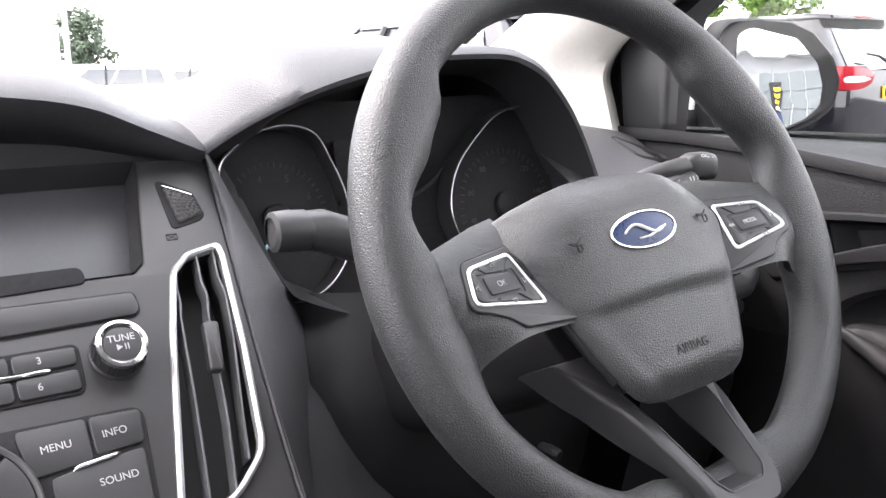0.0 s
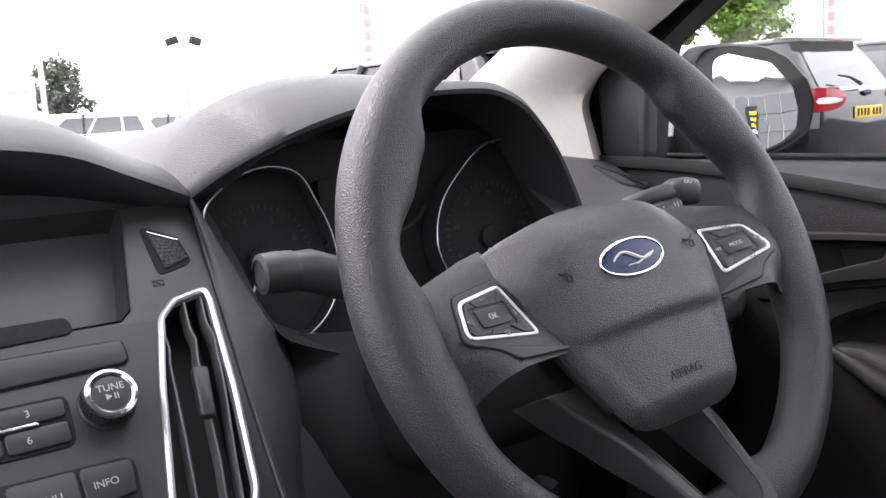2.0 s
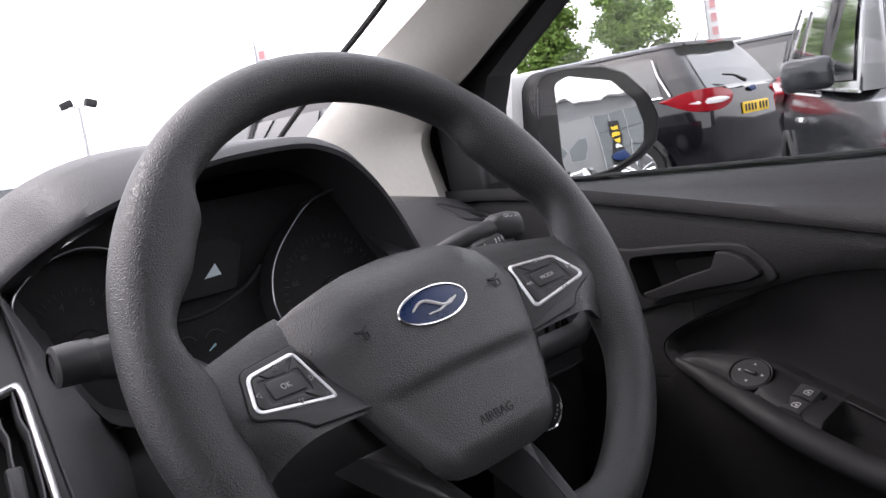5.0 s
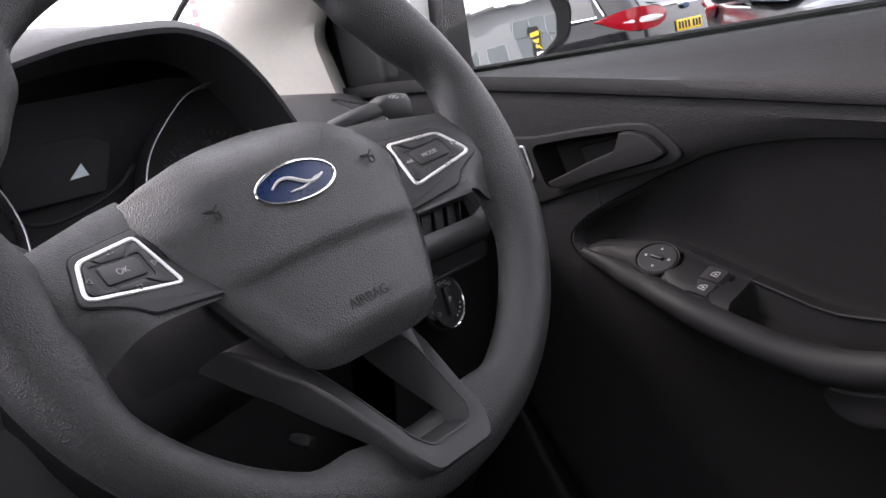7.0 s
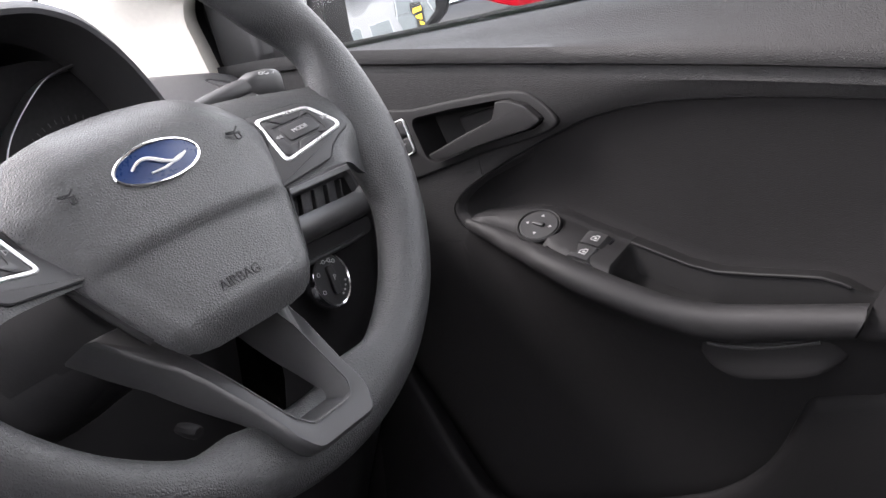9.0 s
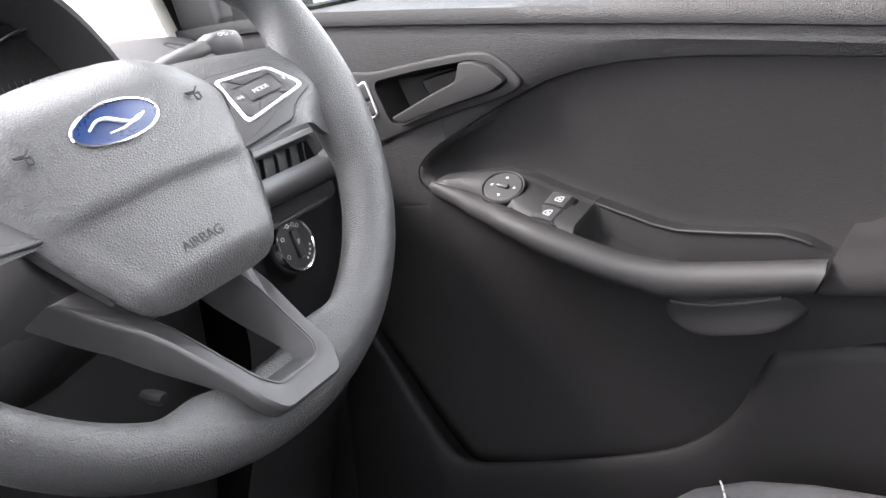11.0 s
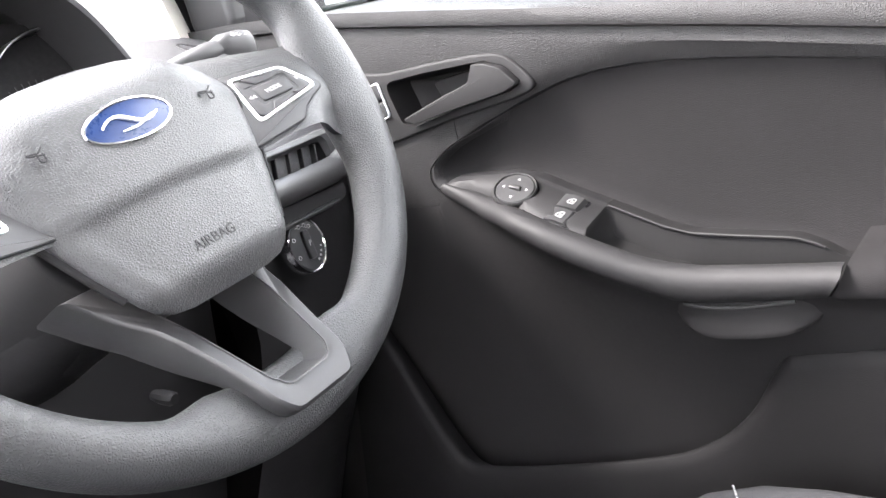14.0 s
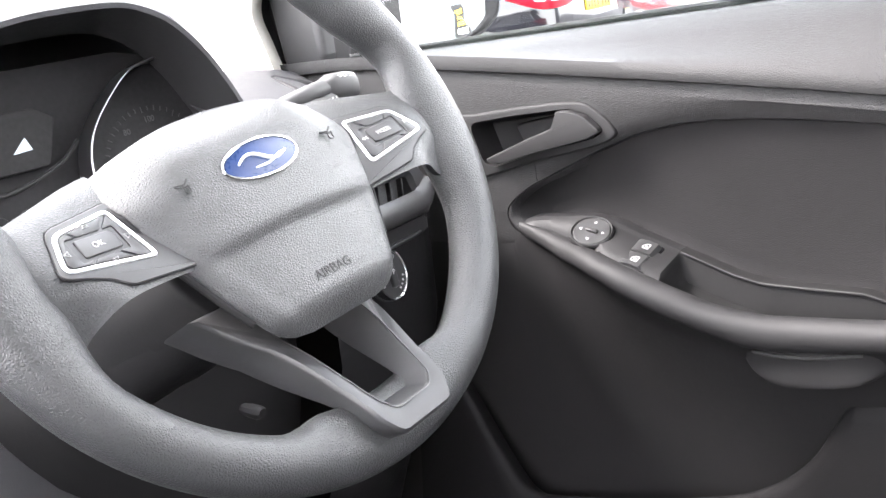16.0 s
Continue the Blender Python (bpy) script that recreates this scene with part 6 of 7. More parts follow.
for y, dz, k in ((-0.98, -0.06, 0.9), (-0.80, -0.02, 1.0), (-0.60, -0.005, 1.0), (-0.45, 0.010, 1.0), (-0.33, 0.022, 1.0), (-0.26, 0.023, 1.0), (-0.22, 0.020, 0.995), (-0.185, 0.010, 0.985), (-0.155, -0.008, 0.97), (-0.130, -0.032, 0.95), (-0.112, -0.065, 0.92), (-0.10, -0.12, 0.88)):
    rings.append([(x * k, y, (z + dz) if z > 0.45 else z) for x, z, _ in curve_through([(a, b, 0) for a, b in prof], 4)])
part("cushion", S_(loft(rings)), SEATCLOTH, seat, "", 60)
st = []
seat_prof = [(x, z) for x, z, _ in curve_through([(a, b, 0) for a, b in prof[6:12]], 6)]
seat_rise = [(-0.45, 0.010), (-0.33, 0.022), (-0.26, 0.023), (-0.22, 0.020), (-0.185, 0.010), (-0.155, -0.008)]
for i in range(22):
    pts_ = []
    for x in (0.235 - 0.0060 * i, 0.231 - 0.0060 * i):
        y = -0.200 - 0.55 * (0.235 - x)
        pts_.append((x, y, lerp_table(seat_prof, x) + lerp_table(seat_rise, y) + 0.0012))
    st.append(tube(pts_, 0.0008, 5))
stp = part("stitching", S_(merge(*st)), STITCH, seat, "pale dashed stitching")
stp["kind"] = "stuff"
part("backrest", S_(loft([[(x * k, -0.93 - 0.09 * j - d, 0.45 + 0.10 * j) for x, d in ((-0.24, 0.0), (-0.20, -0.06), (-0.12, -0.02), (0.12, -0.02), (0.20, -0.06), (0.24, 0.0), (0.22, 0.10), (-0.22, 0.10))] for j, k in ((0, 1), (2, 1), (4, 0.98), (6, 0.9), (7, 0.7))])), SEATCLOTH, seat, "", 60)
seat2 = copy_thing(seat, pose(-0.74, -0.55, 0.30))
tagged(seat2, "charcoal cloth passenger seat with pale stitching")
con = thing("floor_console", pose(-0.37, -0.2, 0.30), "dark plastic floor console between the seats", "centre console")
part("body", moved(box(-0.10, 0.10, -0.50, 0.50, 0.0, 0.30, 0.02), Matrix.Identity(4)), HARD, con)


# ---- outside ----
ASPHALT = mat("grey_asphalt", (0.075, 0.075, 0.078), 0.9, grain=0.004, grain_size=0.012, vary=0.25, patch=0.8)
bm = bmesh.new()
bmesh.ops.create_grid(bm, x_segments=40, y_segments=40, size=900)
solo("ground", bm, ASPHALT, "grey asphalt of a car dealer's forecourt", "ground", "structure")
PAINT_BLACK = mat("black_car_paint", (0.006, 0.006, 0.008), 0.07, coat=0.3, vary=0.06, spec=0.5)
PAINT_GREY = mat("dark_grey_metallic_paint", (0.026, 0.028, 0.032), 0.14, metal=0.1, coat=0.3, spec=0.4, vary=0.06)
PAINT_SILVER = mat("silver_metallic_paint", (0.42, 0.43, 0.44), 0.28, metal=0.4, coat=1.0, vary=0.05)
CARPANE = mat("tinted_car_glass", (0.030, 0.034, 0.034), 0.05, vary=0.10, patch=0.4, spec=0.9, coat=0.6)
REDLENS = mat("red_lamp_lens", (0.26, 0.006, 0.012), 0.10, vary=0.25, coat=0.2, patch=0.1, spec=0.3)
CLEARLENS = mat("clear_lamp_lens", (0.72, 0.70, 0.70), 0.08, vary=0.1, coat=1.0)
YELLOW = mat("yellow_reflective_plate", (0.80, 0.52, 0.02), 0.4, vary=0.04)
TYRE = mat("tyre_rubber", (0.014, 0.014, 0.014), 0.85, vary=0.2)
ALLOY = mat("silver_alloy", (0.55, 0.56, 0.57), 0.3, metal=0.9, vary=0.05)


def wheel_of(car, x, y, r=0.325):
    s = 1 if x > 0 else -1
    n = 28
    c = lambda rr, dx: [(x + s * dx, y + rr * math.cos(2 * math.pi * i / n), r + rr * math.sin(2 * math.pi * i / n)) for i in range(n)]
    wl_ = part("wheel", loft([c(r * 0.66, 0.0), c(r * 0.95, 0.0), c(r, -0.03), c(r, -0.18), c(r * 0.95, -0.21)]), TYRE, car, "black tyre")
    part("rim", loft([c(r * 0.67, 0.004), c(r * 0.63, 0.008), c(r * 0.60, -0.04), c(r * 0.2, -0.05)]), ALLOY, wl_, "silver alloy rim")
    for k in range(5):
        a = 2 * math.pi * k / 5 + 0.3
        for d in (-0.16, 0.16):
            p0 = (x + s * 0.004, y + r * 0.12 * math.cos(a), r + r * 0.12 * math.sin(a))
            p1 = (x + s * 0.006, y + r * 0.62 * math.cos(a + d), r + r * 0.62 * math.sin(a + d))
            part("spoke", tube([p0, p1], [0.022, 0.016], 6), ALLOY, wl_)


def parked_car(m, paint, label, L=4.3, W=1.82, H=1.48, belt=0.95, nose=0.72, tail=0.98, hatch=0.25, bonnet=1.05, details=True, group="parked cars"):
    car = thing("car", m, label, "car", group)
    hw = W / 2
    st_ = [(-L / 2, 0.80, 0.36, tail - 0.14), (-L / 2 + 0.03, 0.91, 0.27, tail - 0.05), (-L / 2 + 0.12, 0.95, 0.20, tail), (-L / 2 + 0.45, 0.985, 0.19, belt + 0.03), (-L / 2 + 1.1, 1.0, 0.18, belt), (0.0, 1.0, 0.18, belt - 0.01), (L / 2 - bonnet - 0.35, 1.0, 0.18, belt - 0.03), (L / 2 - bonnet, 0.99, 0.18, belt - 0.02), (L / 2 - 0.5, 0.965, 0.19, nose + 0.13), (L / 2 - 0.18, 0.88, 0.20, nose + 0.02), (L / 2 - 0.05, 0.74, 0.24, nose - 0.10), (L / 2, 0.60, 0.30, nose - 0.24)]
    rings = []
    for y, k, z0, z1 in st_:
        h = hw * k
        half = [(h * 0.86, z0), (h * 0.965, z0 + 0.06), (h * 0.985, z0 + (z1 - z0) * 0.32), (h, z0 + (z1 - z0) * 0.55), (h * 0.985, z0 + (z1 - z0) * 0.78), (h * 0.95, z1 - 0.035), (h * 0.88, z1 - 0.002), (h * 0.45, z1 + 0.025)]
        rings.append([(x, y, z) for x, z in half] + [(-x, y, z) for x, z in reversed(half)])
    part("body", loft(rings), paint, car, "", 40)
    y0, y1 = -L / 2 + 0.10, L / 2 - bonnet + 0.05
    r0, r1 = -L / 2 + 0.10 + hatch, L / 2 - bonnet - 0.78
    lo = rounded([(-hw * 0.93, y0), (hw * 0.93, y0), (hw * 0.93, y1 - 0.15), (hw * 0.70, y1), (-hw * 0.70, y1), (-hw * 0.93, y1 - 0.15)], 0.10, 4)
    hi = rounded([(-hw * 0.70, r0), (hw * 0.70, r0), (hw * 0.68, r1 - 0.1), (hw * 0.52, r1), (-hw * 0.52, r1), (-hw * 0.68, r1 - 0.1)], 0.10, 4)
    zb, zt = belt - 0.02, H - 0.055
    mixr = lambda f, g=1.0: [((a[0] + (b[0] - a[0]) * f) * g, a[1] + (b[1] - a[1]) * f, zb + (zt - zb) * f) for a, b in zip(lo, hi)]
    part("cabin", loft([mixr(0), mixr(0.25, 1.012), mixr(0.5, 1.018), mixr(0.75, 1.012), mixr(1)], cap=False), paint, car, "", 50)
    loc = [Vector(p) for p in ((-hw * 0.93, y0), (hw * 0.93, y0), (hw * 0.93, y1 - 0.15), (hw * 0.70, y1), (-hw * 0.70, y1), (-hw * 0.93, y1 - 0.15))]
    hic = [Vector(p) for p in ((-hw * 0.70, r0), (hw * 0.70, r0), (hw * 0.68, r1 - 0.1), (hw * 0.52, r1), (-hw * 0.52, r1), (-hw * 0.68, r1 - 0.1))]

    def pane(i, j, s0, s1, f0, f1, trim=0.0):
        """A window on one side of the cabin: s runs along the side, f from the waist to the roof; trim slants its ends."""
        out = Vector(((loc[j] - loc[i]).y, -(loc[j] - loc[i]).x)).normalized() * 0.010
        rows = []
        for b in range(7):
            f = f0 + (f1 - f0) * b / 6
            g = 1 + 0.018 * math.sin(math.pi * f)
            row = []
            for a in range(9):
                e = trim * (b / 6) * (1 - a / 8)
                q = s0 + (s1 - s0) * a / 8 + e
                lo_, hi_ = loc[i].lerp(loc[j], q), hic[i].lerp(hic[j], q)
                m_ = lo_.lerp(hi_, f)
                row.append((m_.x * g + out.x, m_.y + out.y, zb + (zt - zb) * f))
            rows.append(row)
        part("window", loft(rows, closed=False), CARPANE, car, "tinted car window", 60)
    pane(0, 1, 0.11, 0.89, 0.05, 0.95)
    pane(3, 4, 0.06, 0.94, 0.06, 0.94)
    for i, j, flip in ((1, 2, False), (5, 0, True)):
        for s0, s1 in ((0.12, 0.30), (0.325, 0.60), (0.625, 0.955)):
            pane(i, j, *((1 - s1, 1 - s0) if flip else (s0, s1)), 0.07, 0.85)
    part("roof", loft([[(x * 1.0, y, zt - 0.02) for x, y in hi], [(x * 1.03, y, zt) for x, y in hi], [(x * 1.0, y, zt + 0.022) for x, y in hi], [(x * 0.85, y * 0.95, zt + 0.045) for x, y in hi], [(x * 0.4, y * 0.6, zt + 0.056) for x, y in hi]]), paint, car, "", 50)
    for s in (-1, 1):
        def edge(y_lo, y_hi, wlo, whi):
            return [(s * hw * wlo, y_lo, zb - 0.01), (s * hw * (wlo + whi) / 2 * 1.02, (y_lo + y_hi) / 2, (zb + zt) / 2), (s * hw * whi, y_hi, zt + 0.01)]
        part("pillar", tube(edge(y1 - 0.06, r1 - 0.05, 0.82, 0.62), 0.034, 6), paint, car)
        part("window_trim", tube([(s * hw * 0.965, y0 + 0.30, zb + 0.03), (s * hw * 0.880, y0 + (r0 - y0) * 0.5 + 0.29, zb + (zt - zb) * 0.5), (s * hw * 0.80, y0 + (r0 - y0) * 0.75 + 0.28, zb + (zt - zb) * 0.80)], 0.010, 6), CHROME, car, "bright window trim")
        part("pillar", tube(edge(-0.02 - L * 0.02, -0.12 - L * 0.02, 0.935, 0.70), 0.030, 6), GLOSSBLACK, car)
        part("waist_strip", tube([(s * hw * 0.945, y0 + 0.4, belt + 0.01), (s * hw * 0.955, 0.0, belt - 0.005), (s * hw * 0.93, y1 - 0.2, belt - 0.02)], 0.008, 6), CHROME, car, "bright waist strip")
        part("mirror", moved(box(-0.10, 0.10, -0.055, 0.055, -0.065, 0.065, 0.03, 3), Matrix.Translation((s * (hw + 0.09), y1 - 0.42, belt + 0.07))), paint if details else GLOSSBLACK, car, "car door mirror")
        part("headlight", moved(box(-0.16, 0.16, -0.10, 0.10, -0.06, 0.06, 0.03, 2), Matrix.Translation((s * hw * 0.68, L / 2 - 0.16, nose - 0.07)) @ Matrix.Rotation(radians(-s * 20), 4, "Z")), CLEARLENS, car, "clear headlight")
        zc_ = tail - 0.085
        lamp = ((0.44, -0.002, 0.015, 0.010), (0.52, -0.010, 0.060, 0.0), (0.68, -0.014, 0.095, -0.006), (0.84, -0.006, 0.108, -0.006), (0.94, 0.035, 0.108, -0.004), (0.988, 0.13, 0.100, 0.0), (1.006, 0.26, 0.075, 0.010), (1.010, 0.38, 0.040, 0.022), (1.008, 0.47, 0.008, 0.034))
        tl = part("tail_light", loft([[(s * hw * k, -L / 2 + y, zc_ + dz - h), (s * hw * (k + 0.006), -L / 2 + y - 0.006, zc_ + dz), (s * hw * k, -L / 2 + y, zc_ + dz + h), (s * hw * (k - 0.05), -L / 2 + y + 0.07, zc_ + dz + h * 0.6), (s * hw * (k - 0.05), -L / 2 + y + 0.07, zc_ + dz - h * 0.6)] for k, y, h, dz in curve_through(lamp, 4)]), REDLENS, car, "red tail light", 60)
        if details:
            part("reverse_lens", loft([[(s * hw * k, -L / 2 + y - 0.010, zc_ - 0.018 - h), (s * hw * k, -L / 2 + y - 0.018, zc_ - 0.018), (s * hw * k, -L / 2 + y - 0.010, zc_ - 0.018 + h), (s * hw * k, -L / 2 + y + 0.03, zc_ - 0.018)] for k, y, h in ((0.56, -0.010, 0.006), (0.68, -0.016, 0.024), (0.82, -0.012, 0.030), (0.93, 0.022, 0.026), (0.985, 0.105, 0.016), (1.004, 0.18, 0.004))]), CLEARLENS, tl, "clear reversing lens")
        for yy in (-L / 2 + 0.85, L / 2 - 0.92):
            wheel_of(car, s * hw * 0.985, yy)
            arch = [(s * hw * 1.003, yy + 0.37 * math.cos(a), 0.325 + 0.37 * math.sin(a)) for a in (math.pi * i / 16 for i in range(17))]
            part("wheel_arch", tube(arch, 0.035, 6, flat=0.5), RUBBER, car)
    if details:
        part("spoiler", moved(slab(rounded([(-hw * 0.66, -0.14), (hw * 0.66, -0.14), (hw * 0.70, 0.16), (-hw * 0.70, 0.16)], 0.06, 4), -0.02, 0.02, 0.012), Matrix.Translation((0, r0 + 0.03, zt + 0.022)) @ Matrix.Rotation(radians(4), 4, "X")), paint, car)
        part("brake_lamp", box(-0.16, 0.16, r0 - 0.120, r0 - 0.104, zt + 0.002, zt + 0.020, 0.003), REDLENS, car, "red high brake lamp")
        part("wiper", tube([(0.0, y0 - 0.03, belt + 0.06), (-0.16, y0 + 0.0, belt + 0.13), (-0.34, y0 + 0.02, belt + 0.15)], [0.022, 0.012, 0.008], 6), RUBBER, car, "black rear wiper")
        pl8 = part("number_plate", box(-0.26, 0.26, -L / 2 - 0.020, -L / 2 - 0.004, tail - 0.285, tail - 0.174, 0.004), YELLOW, car, "yellow number plate")
        for i, x in enumerate((-0.215, -0.15, -0.085, -0.02, 0.08, 0.145, 0.21)):
            part("plate_bar", box(x - 0.020, x + 0.020, -L / 2 - 0.0225, -L / 2 - 0.0195, tail - 0.265, tail - 0.194), RUBBER, pl8, "black bar")
        part("script_badge", merge(*[box(-0.62 + 0.045 * i, -0.62 + 0.045 * i + (0.05 if i == 0 else 0.032), -L / 2 + 0.030, -L / 2 + 0.040, tail - 0.44, tail - 0.395 - 0.012 * (i > 0), 0.003) for i in range(4)]), CHROME, car, "bright script badge bars")
        part("maker_badge", moved(slab([(0.07 * math.cos(2 * math.pi * i / 24), 0.028 * math.sin(2 * math.pi * i / 24)) for i in range(24)], 0, 0.012, 0.003), Matrix.Translation((0.0, -L / 2 + 0.005, tail - 0.045)) @ Matrix.Rotation(radians(90), 4, "X")), BLUE, car, "blue oval badge")
        part("aerial", tube([(0.0, r0 + 0.12, zt + 0.04), (0.0, r0 + 0.02, zt + 0.20)], [0.008, 0.003], 5), RUBBER, car)
        for s in (-1, 1):
            part("door_handle", tube([(s * hw * 1.0, -0.55, belt - 0.16), (s * hw * 1.025, -0.47, belt - 0.155), (s * hw * 1.0, -0.38, belt - 0.16)], 0.014, 6), CHROME, car)
    return car


parked_car(pose(8.40, 6.97, 0, 0, 0, 3), PAINT_BLACK, "black people carrier parked with its tail to the lane", L=4.38, W=1.83, H=1.57, belt=1.02, nose=0.80, tail=1.04, hatch=0.36, bonnet=0.85)
parked_car(pose(4.53, 1.07, 0, 0, 0, 124), PAINT_GREY, "dark grey estate car parked nose to the lane", L=4.5, W=1.84, H=1.62, belt=0.97, nose=0.82, tail=1.0, hatch=0.35, bonnet=1.15)
parked_car(pose(11.3, 6.7, 0, 0, 0, 3), PAINT_GREY, "dark grey car parked behind the people carrier", L=4.3, W=1.8, H=1.60, belt=1.0)
parked_car(pose(4.45, 6.8, 0, 0, 0, 6), PAINT_GREY, "dark grey hatchback parked ahead", L=4.2, W=1.74, H=1.49, belt=0.95, hatch=0.4)
for x, y, r, p, lab in ((6.3, 24.6, 96, BODYWHITE, "white hatchback parked across the forecourt"), (9.6, 23.4, 80, BODYWHITE, "white hatchback parked in a far row"), (12.0, 23.0, 85, PAINT_SILVER, "silver car parked in a far row"), (14.6, 22.0, 85, PAINT_SILVER, "silver car parked in a far row"), (3.2, 25.5, 95, PAINT_SILVER, "silver car parked in a far row"), (0.0, 26, 92, PAINT_BLACK, "black car parked in a far row"),
                     (11.0, 31.0, 80, BODYWHITE, "white car parked in a far row"), (7.0, 32.0, 85, PAINT_GREY, "grey car parked in a far row"), (16.0, 29.0, 70, BODYWHITE, "white car parked in a far row")):
    parked_car(pose(x, y, 0, 0, 0, r), p, lab, details=False)

# lamp masts
STEEL = mat("galvanised_steel", (0.42, 0.43, 0.44), 0.45, metal=0.7, vary=0.1)


def lamp_mast(x, y, h, heads):
    lm = thing("street_lamp", pose(x, y, 0), "grey steel lamp mast with floodlight heads", "street lamp", "forecourt lamps")
    part("pole", tube([(0, 0, 0), (0, 0, h * 0.5), (0, 0, h)], [0.09, 0.07, 0.05], 10), STEEL, lm)
    for s in (heads):
        part("bracket", tube([(0, 0, h), (s * 0.35, 0, h + 0.10)], 0.03, 6), STEEL, lm)
        part("floodlight", moved(box(-0.22, 0.22, -0.14, 0.14, -0.14, 0.14, 0.03), Matrix.Translation((s * 0.48, 0, h + 0.16)) @ Matrix.Rotation(radians(s * 18), 4, "Y")), RUBBER, lm, "dark floodlight head")


lamp_mast(14.33, 36.6, 4.15, (-1, 1))
lamp_mast(12.4, 52.0, 4.4, (1,))
lamp_mast(6.86, 28.6, 9.0, (1,))
# totem sign and banners
SIGNWHITE = mat("white_sign_face", (0.75, 0.76, 0.76), 0.4, vary=0.04)
SIGNGREEN = mat("green_sign_print", (0.45, 0.56, 0.46), 0.5)
totem = thing("totem_sign", pose(7.3, 33.6, 0), "white totem sign with a green disc and a bar", "sign")
part("panel", box(-0.55, 0.55, -0.1, 0.1, 0.0, 2.75, 0.02), SIGNWHITE, totem)
part("disc", moved(slab([(0.30 * math.cos(2 * math.pi * i / 30), 0.30 * math.sin(2 * math.pi * i / 30)) for i in range(30)], 0, 0.02), Matrix.Translation((0, -0.12, 1.75)) @ Matrix.Rotation(radians(90), 4, "X")), SIGNGREEN, totem, "green disc")
part("bar", box(-0.36, 0.36, -0.12, -0.10, 2.35, 2.50), STEEL, totem, "grey bar")
RED = mat("red_banner_cloth", (0.62, 0.30, 0.31), 0.7)
for x, y, h, lab in ((15.5, 24.9, 4.6, "white flag banner with red bars"), (24.2, 15.0, 4.6, "white flag banner with red bars")):
    bn = thing("flag_banner", pose(x, y, 0, 0, 0, -35), lab, "banner", "flag banners")
    part("pole", tube([(-0.18, 0, 0), (-0.18, 0, h)], 0.03, 8), STEEL, bn)
    part("cloth", loft([[(-0.16, 0.02 * math.sin(i), 1.6 + (h - 1.7) * i / 8), (0.0, 0.05 * math.sin(i * 1.3), 1.6 + (h - 1.7) * i / 8), (0.16, 0.03 * math.cos(i), 1.6 + (h - 1.7) * i / 8)] for i in range(9)], closed=False), SIGNWHITE, bn)
    for i in range(6):
        part("bar", box(-0.08, 0.08, -0.075, -0.065, h - 0.55 - 0.38 * i, h - 0.32 - 0.38 * i), RED, bn, "red bar")

# trees
BARK = mat("brown_bark", (0.10, 0.075, 0.05), 0.9, grain=0.01, grain_size=0.03, vary=0.3, patch=0.2)
LEAF = mat("mid_green_leaves", (0.15, 0.25, 0.045), 0.6, vary=0.35, patch=0.5)
LEAFPALE = mat("dull_green_leaves", (0.075, 0.105, 0.065), 0.7, vary=0.35, patch=0.5)


def tree(x, y, h, rad, leaf, seed, low=0.35, n=9000, size=0.105, label="leafy green tree with a rounded crown"):
    r = random.Random(seed)
    t = thing("tree", pose(x, y, 0), label, "tree", "trees beyond the cars")
    limbs = [tube([(0, 0, 0), (0.05, 0.02, h * 0.35), (0.0, 0.05, h * 0.75)], [0.16, 0.12, 0.04], 8)]
    for i in range(9):
        a, z = r.uniform(0, 6.28), h * r.uniform(0.25, 0.6)
        limbs.append(tube([(0, 0, z), (math.cos(a) * rad * 0.4, math.sin(a) * rad * 0.4, z + h * 0.10), (math.cos(a) * rad * 0.8, math.sin(a) * rad * 0.8, z + h * 0.16)], [0.06, 0.035, 0.012], 5))
    part("trunk", merge(*limbs), BARK, t)
    verts, faces = [], []
    clumps = [(r.gauss(0, 0.42) * rad, r.gauss(0, 0.42) * rad, h * (low + (1 - low) * r.random() ** 0.8)) for _ in range(130)]
    clumps = [(cx, cy, cz) for cx, cy, cz in clumps if (cx / rad) ** 2 + (cy / rad) ** 2 + ((cz - h * (low + 1) / 2) / (h * (1 - low) / 2)) ** 2 < 1.05]
    for i in range(n):
        cx, cy, cz = clumps[i % len(clumps)]
        px, py, pz = cx + r.gauss(0, rad * 0.12), cy + r.gauss(0, rad * 0.12), cz + r.gauss(0, rad * 0.11)
        u = Vector((r.gauss(0, 1), r.gauss(0, 1), r.gauss(0, 0.6))).normalized() * size * r.uniform(0.5, 1.1)
        v = u.cross(Vector((r.gauss(0, 1), r.gauss(0, 1), r.gauss(0, 1)))).normalized() * size * 0.5
        p, b = Vector((px, py, pz)), len(verts)
        verts += [tuple(p - u), tuple(p + v), tuple(p + u), tuple(p - v)]
        faces.append((b, b + 1, b + 2, b + 3))
    me = bpy.data.meshes.new("crown")
    me.from_pydata(verts, [], faces)
    me.materials.append(leaf)
    cr_ = new("crown", me)
    cr_.parent = t
    cr_["kind"] = "stuff"
    return t


tree(20.45, 15.05, 4.5, 1.02, LEAF, 3, low=0.28, n=16000, size=0.085)
tree(18.95, 16.75, 4.4, 0.98, LEAF, 5, low=0.28, n=15000, size=0.085)
tree(9.9, 38.2, 3.7, 1.15, LEAFPALE, 11, low=0.15, n=5000, label="small green tree beyond the parked cars")
tree(4.6, 34.0, 3.4, 1.4, LEAFPALE, 12, low=0.12, n=6000, label="green shrub tree by the road")

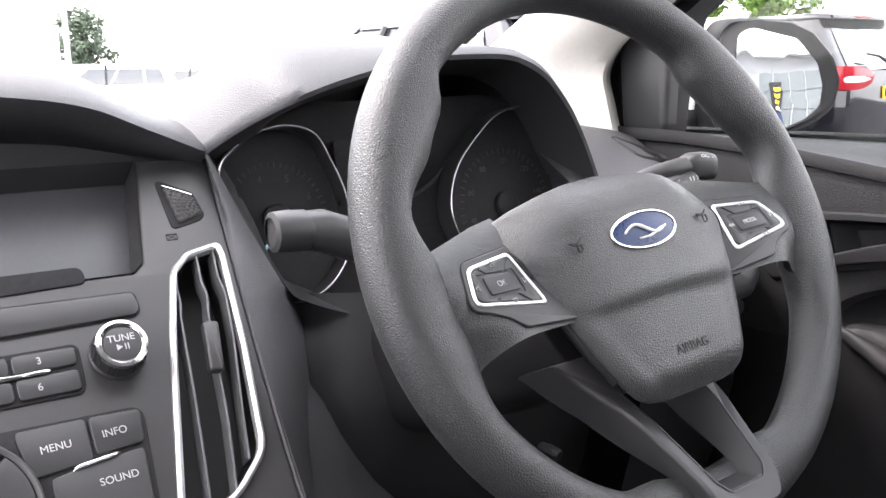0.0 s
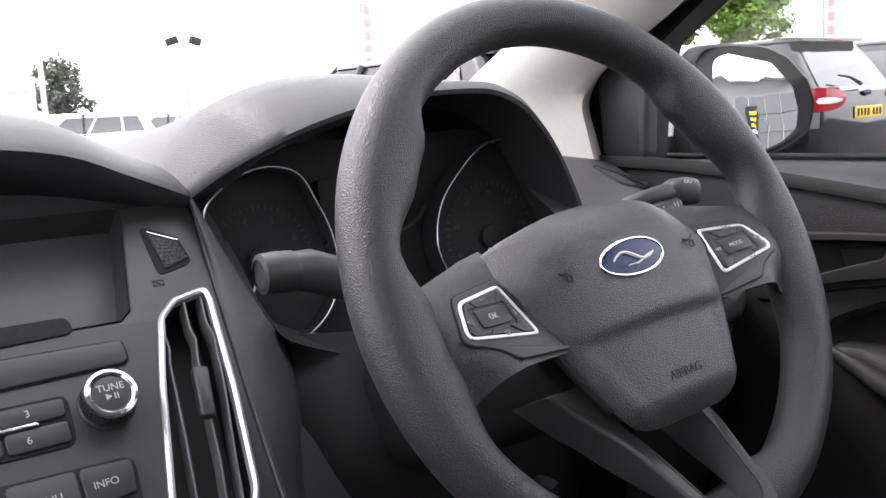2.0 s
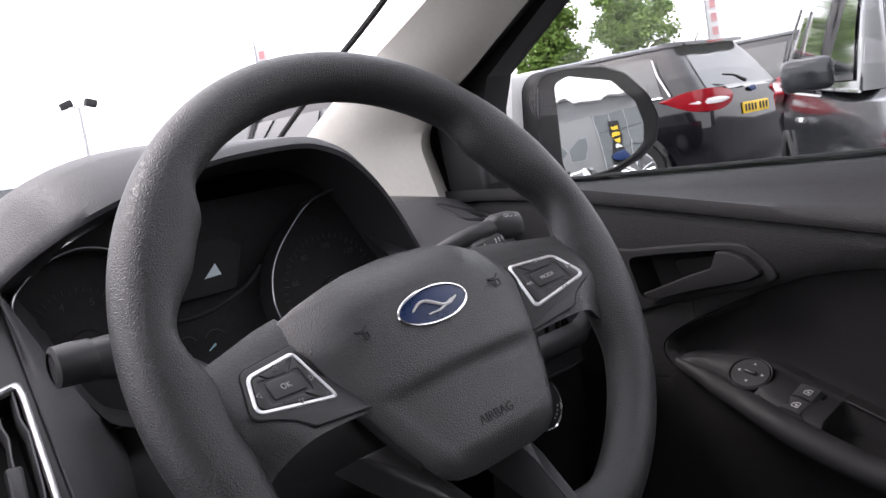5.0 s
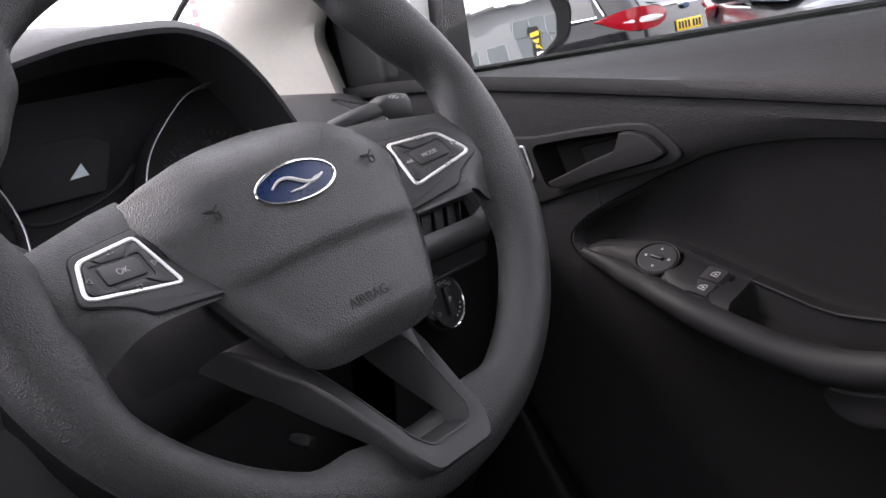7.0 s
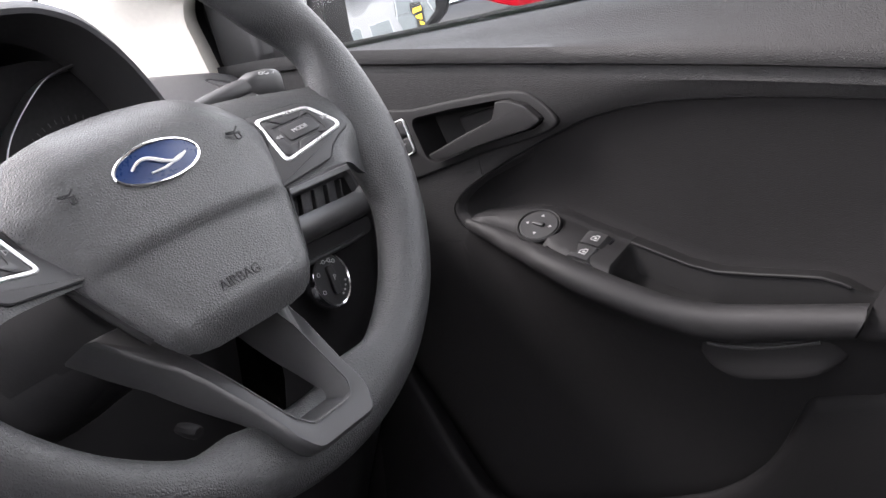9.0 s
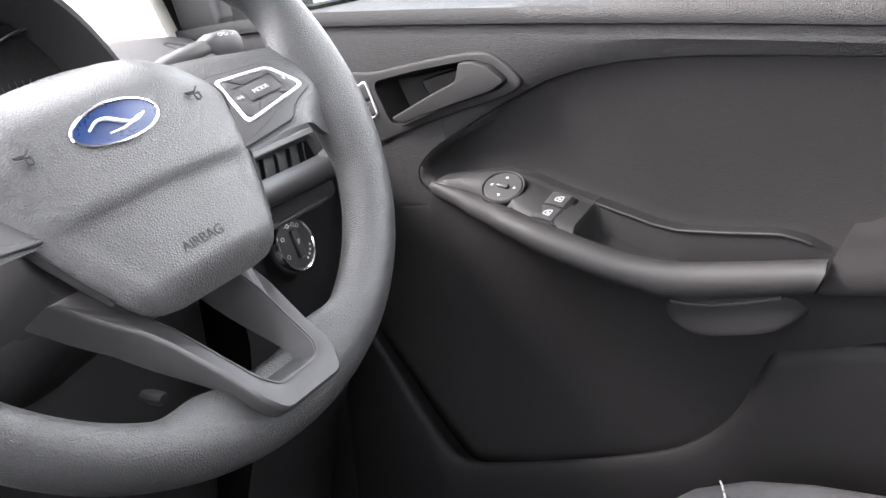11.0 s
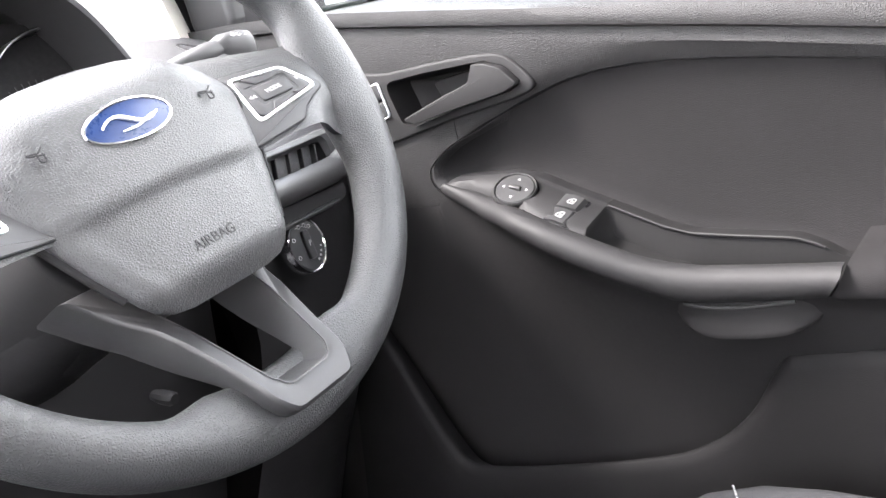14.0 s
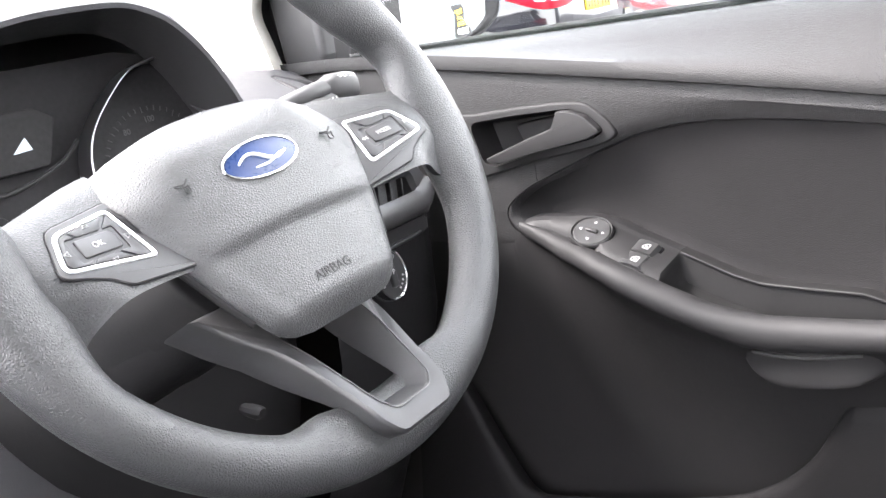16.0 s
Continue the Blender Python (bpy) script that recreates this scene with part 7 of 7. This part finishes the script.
# showroom behind the car
CLAD = mat("pale_grey_wall_cladding", (0.21, 0.215, 0.22), 0.6, vary=0.06, patch=0.6)
GLAZE = mat("showroom_glazing", (0.12, 0.135, 0.14), 0.12, vary=0.2, patch=1.5)
FRAME = mat("grey_window_frame", (0.30, 0.31, 0.32), 0.4, metal=0.4)
hall = thing("showroom", pose(9.0, -24.0, 0), "white and glass car showroom with a curved roof edge", "building")
part("wall", box(-22, 22, -10, 0, 0, 5.2, 0.02), CLAD, hall, "white clad wall")
part("roof", loft([[(x, -10.2, 5.2 + 1.5 * (1 - (x / 22) ** 2)), (x, 0.5, 5.2 + 1.5 * (1 - (x / 22) ** 2)), (x, 0.5, 4.9 + 1.5 * (1 - (x / 22) ** 2)), (x, -10.2, 4.9 + 1.5 * (1 - (x / 22) ** 2))] for x in (-22, -16, -11, -6, -2, 2, 6, 11, 16, 22)]), SIGNWHITE, hall, "curved white roof edge")
upper = part("gable", loft([[(x, -0.4, 5.1), (x, -0.4, 5.3 + 1.5 * (1 - (x / 22) ** 2)), (x, -0.1, 5.3 + 1.5 * (1 - (x / 22) ** 2)), (x, -0.1, 5.1)] for x in (-22, -14, -7, 0, 7, 14, 22)]), CLAD, hall)
for i in range(9):
    for j in range(4):
        part("pane", box(-2.6 + 1.5 * i, -1.16 + 1.5 * i, 0.0, 0.08, 0.15 + 1.28 * j, 1.37 + 1.28 * j), GLAZE, hall, "showroom pane")
for i in range(10):
    part("mullion", box(-2.66 + 1.5 * i, -2.58 + 1.5 * i, 0.0, 0.14, 0.0, 5.25), FRAME, hall)
for x, z in ((-7.6, 2.3), (-5.2, 2.3)):
    wn_ = part("window", box(x, x + 1.6, 0.0, 0.06, z, z + 1.5), GLAZE, hall, "grey wall window")
    part("window_frame", box(x - 0.08, x + 1.68, -0.02, 0.04, z - 0.08, z + 1.58), FRAME, wn_)
ban = thing("wall_banner", pose(9.0 - 0.9, -23.85, 0), "dark banner with yellow bars hung on the showroom", "banner")
part("cloth", box(-0.5, 0.5, 0, 0.05, 1.6, 4.6), RUBBER, ban)
for i in range(4):
    part("bar", box(-0.33, 0.33, 0.05, 0.08, 3.95 - 0.45 * i, 4.22 - 0.45 * i), YELLOW if i < 3 else SIGNWHITE, ban, "yellow bar")
ovs = thing("oval_sign", pose(9.0 - 0.9, -23.75, 2.1), "blue oval sign on the showroom", "sign")
part("oval", moved(slab([(0.62 * math.cos(2 * math.pi * i / 32), 0.28 * math.sin(2 * math.pi * i / 32)) for i in range(32)], 0, 0.1, 0.02), Matrix.Rotation(radians(90), 4, "X") @ Matrix.Rotation(math.pi, 4, "Y")), BLUE, ovs)
part("stay", box(-0.2, 0.2, -0.30, 0.0, -0.1, 0.1), FRAME, ovs)
part("oval_bar", box(-0.36, 0.36, 0.02, 0.06, -0.07, 0.07), SIGNWHITE, ovs, "white bar")
sqs = thing("square_sign", pose(9.0 - 6.6, -20.5, 0), "black square sign with a white emblem shape", "sign")
part("board", box(-0.75, 0.75, -0.1, 0.1, 0.2, 1.7, 0.02), RUBBER, sqs)
for x in (-0.5, 0.5):
    part("leg", box(x - 0.05, x + 0.05, -0.05, 0.05, 0.0, 0.22), STEEL, sqs)
part("emblem", moved(frame_ring([(0.36 * math.cos(2 * math.pi * i / 28), 0.30 * math.sin(2 * math.pi * i / 28)) for i in range(28)], [(0.28 * math.cos(2 * math.pi * i / 28), 0.22 * math.sin(2 * math.pi * i / 28)) for i in range(28)], 0, 0.03), Matrix.Translation((0, 0.13, 1.05)) @ Matrix.Rotation(radians(90), 4, "X")), SIGNWHITE, sqs, "white ring")
for x, y, r, p, lab in ((3.5, -18.0, 20, BODYWHITE, "white car parked by the showroom"), (6.4, -18.2, 15, BODYWHITE, "white car parked by the showroom"), (9.4, -18.4, 10, PAINT_SILVER, "silver car parked by the showroom"), (0.6, -17.8, 15, PAINT_GREY, "grey car parked by the showroom")):
    parked_car(pose(x, y, 0, 0, 0, r), p, lab, details=False)
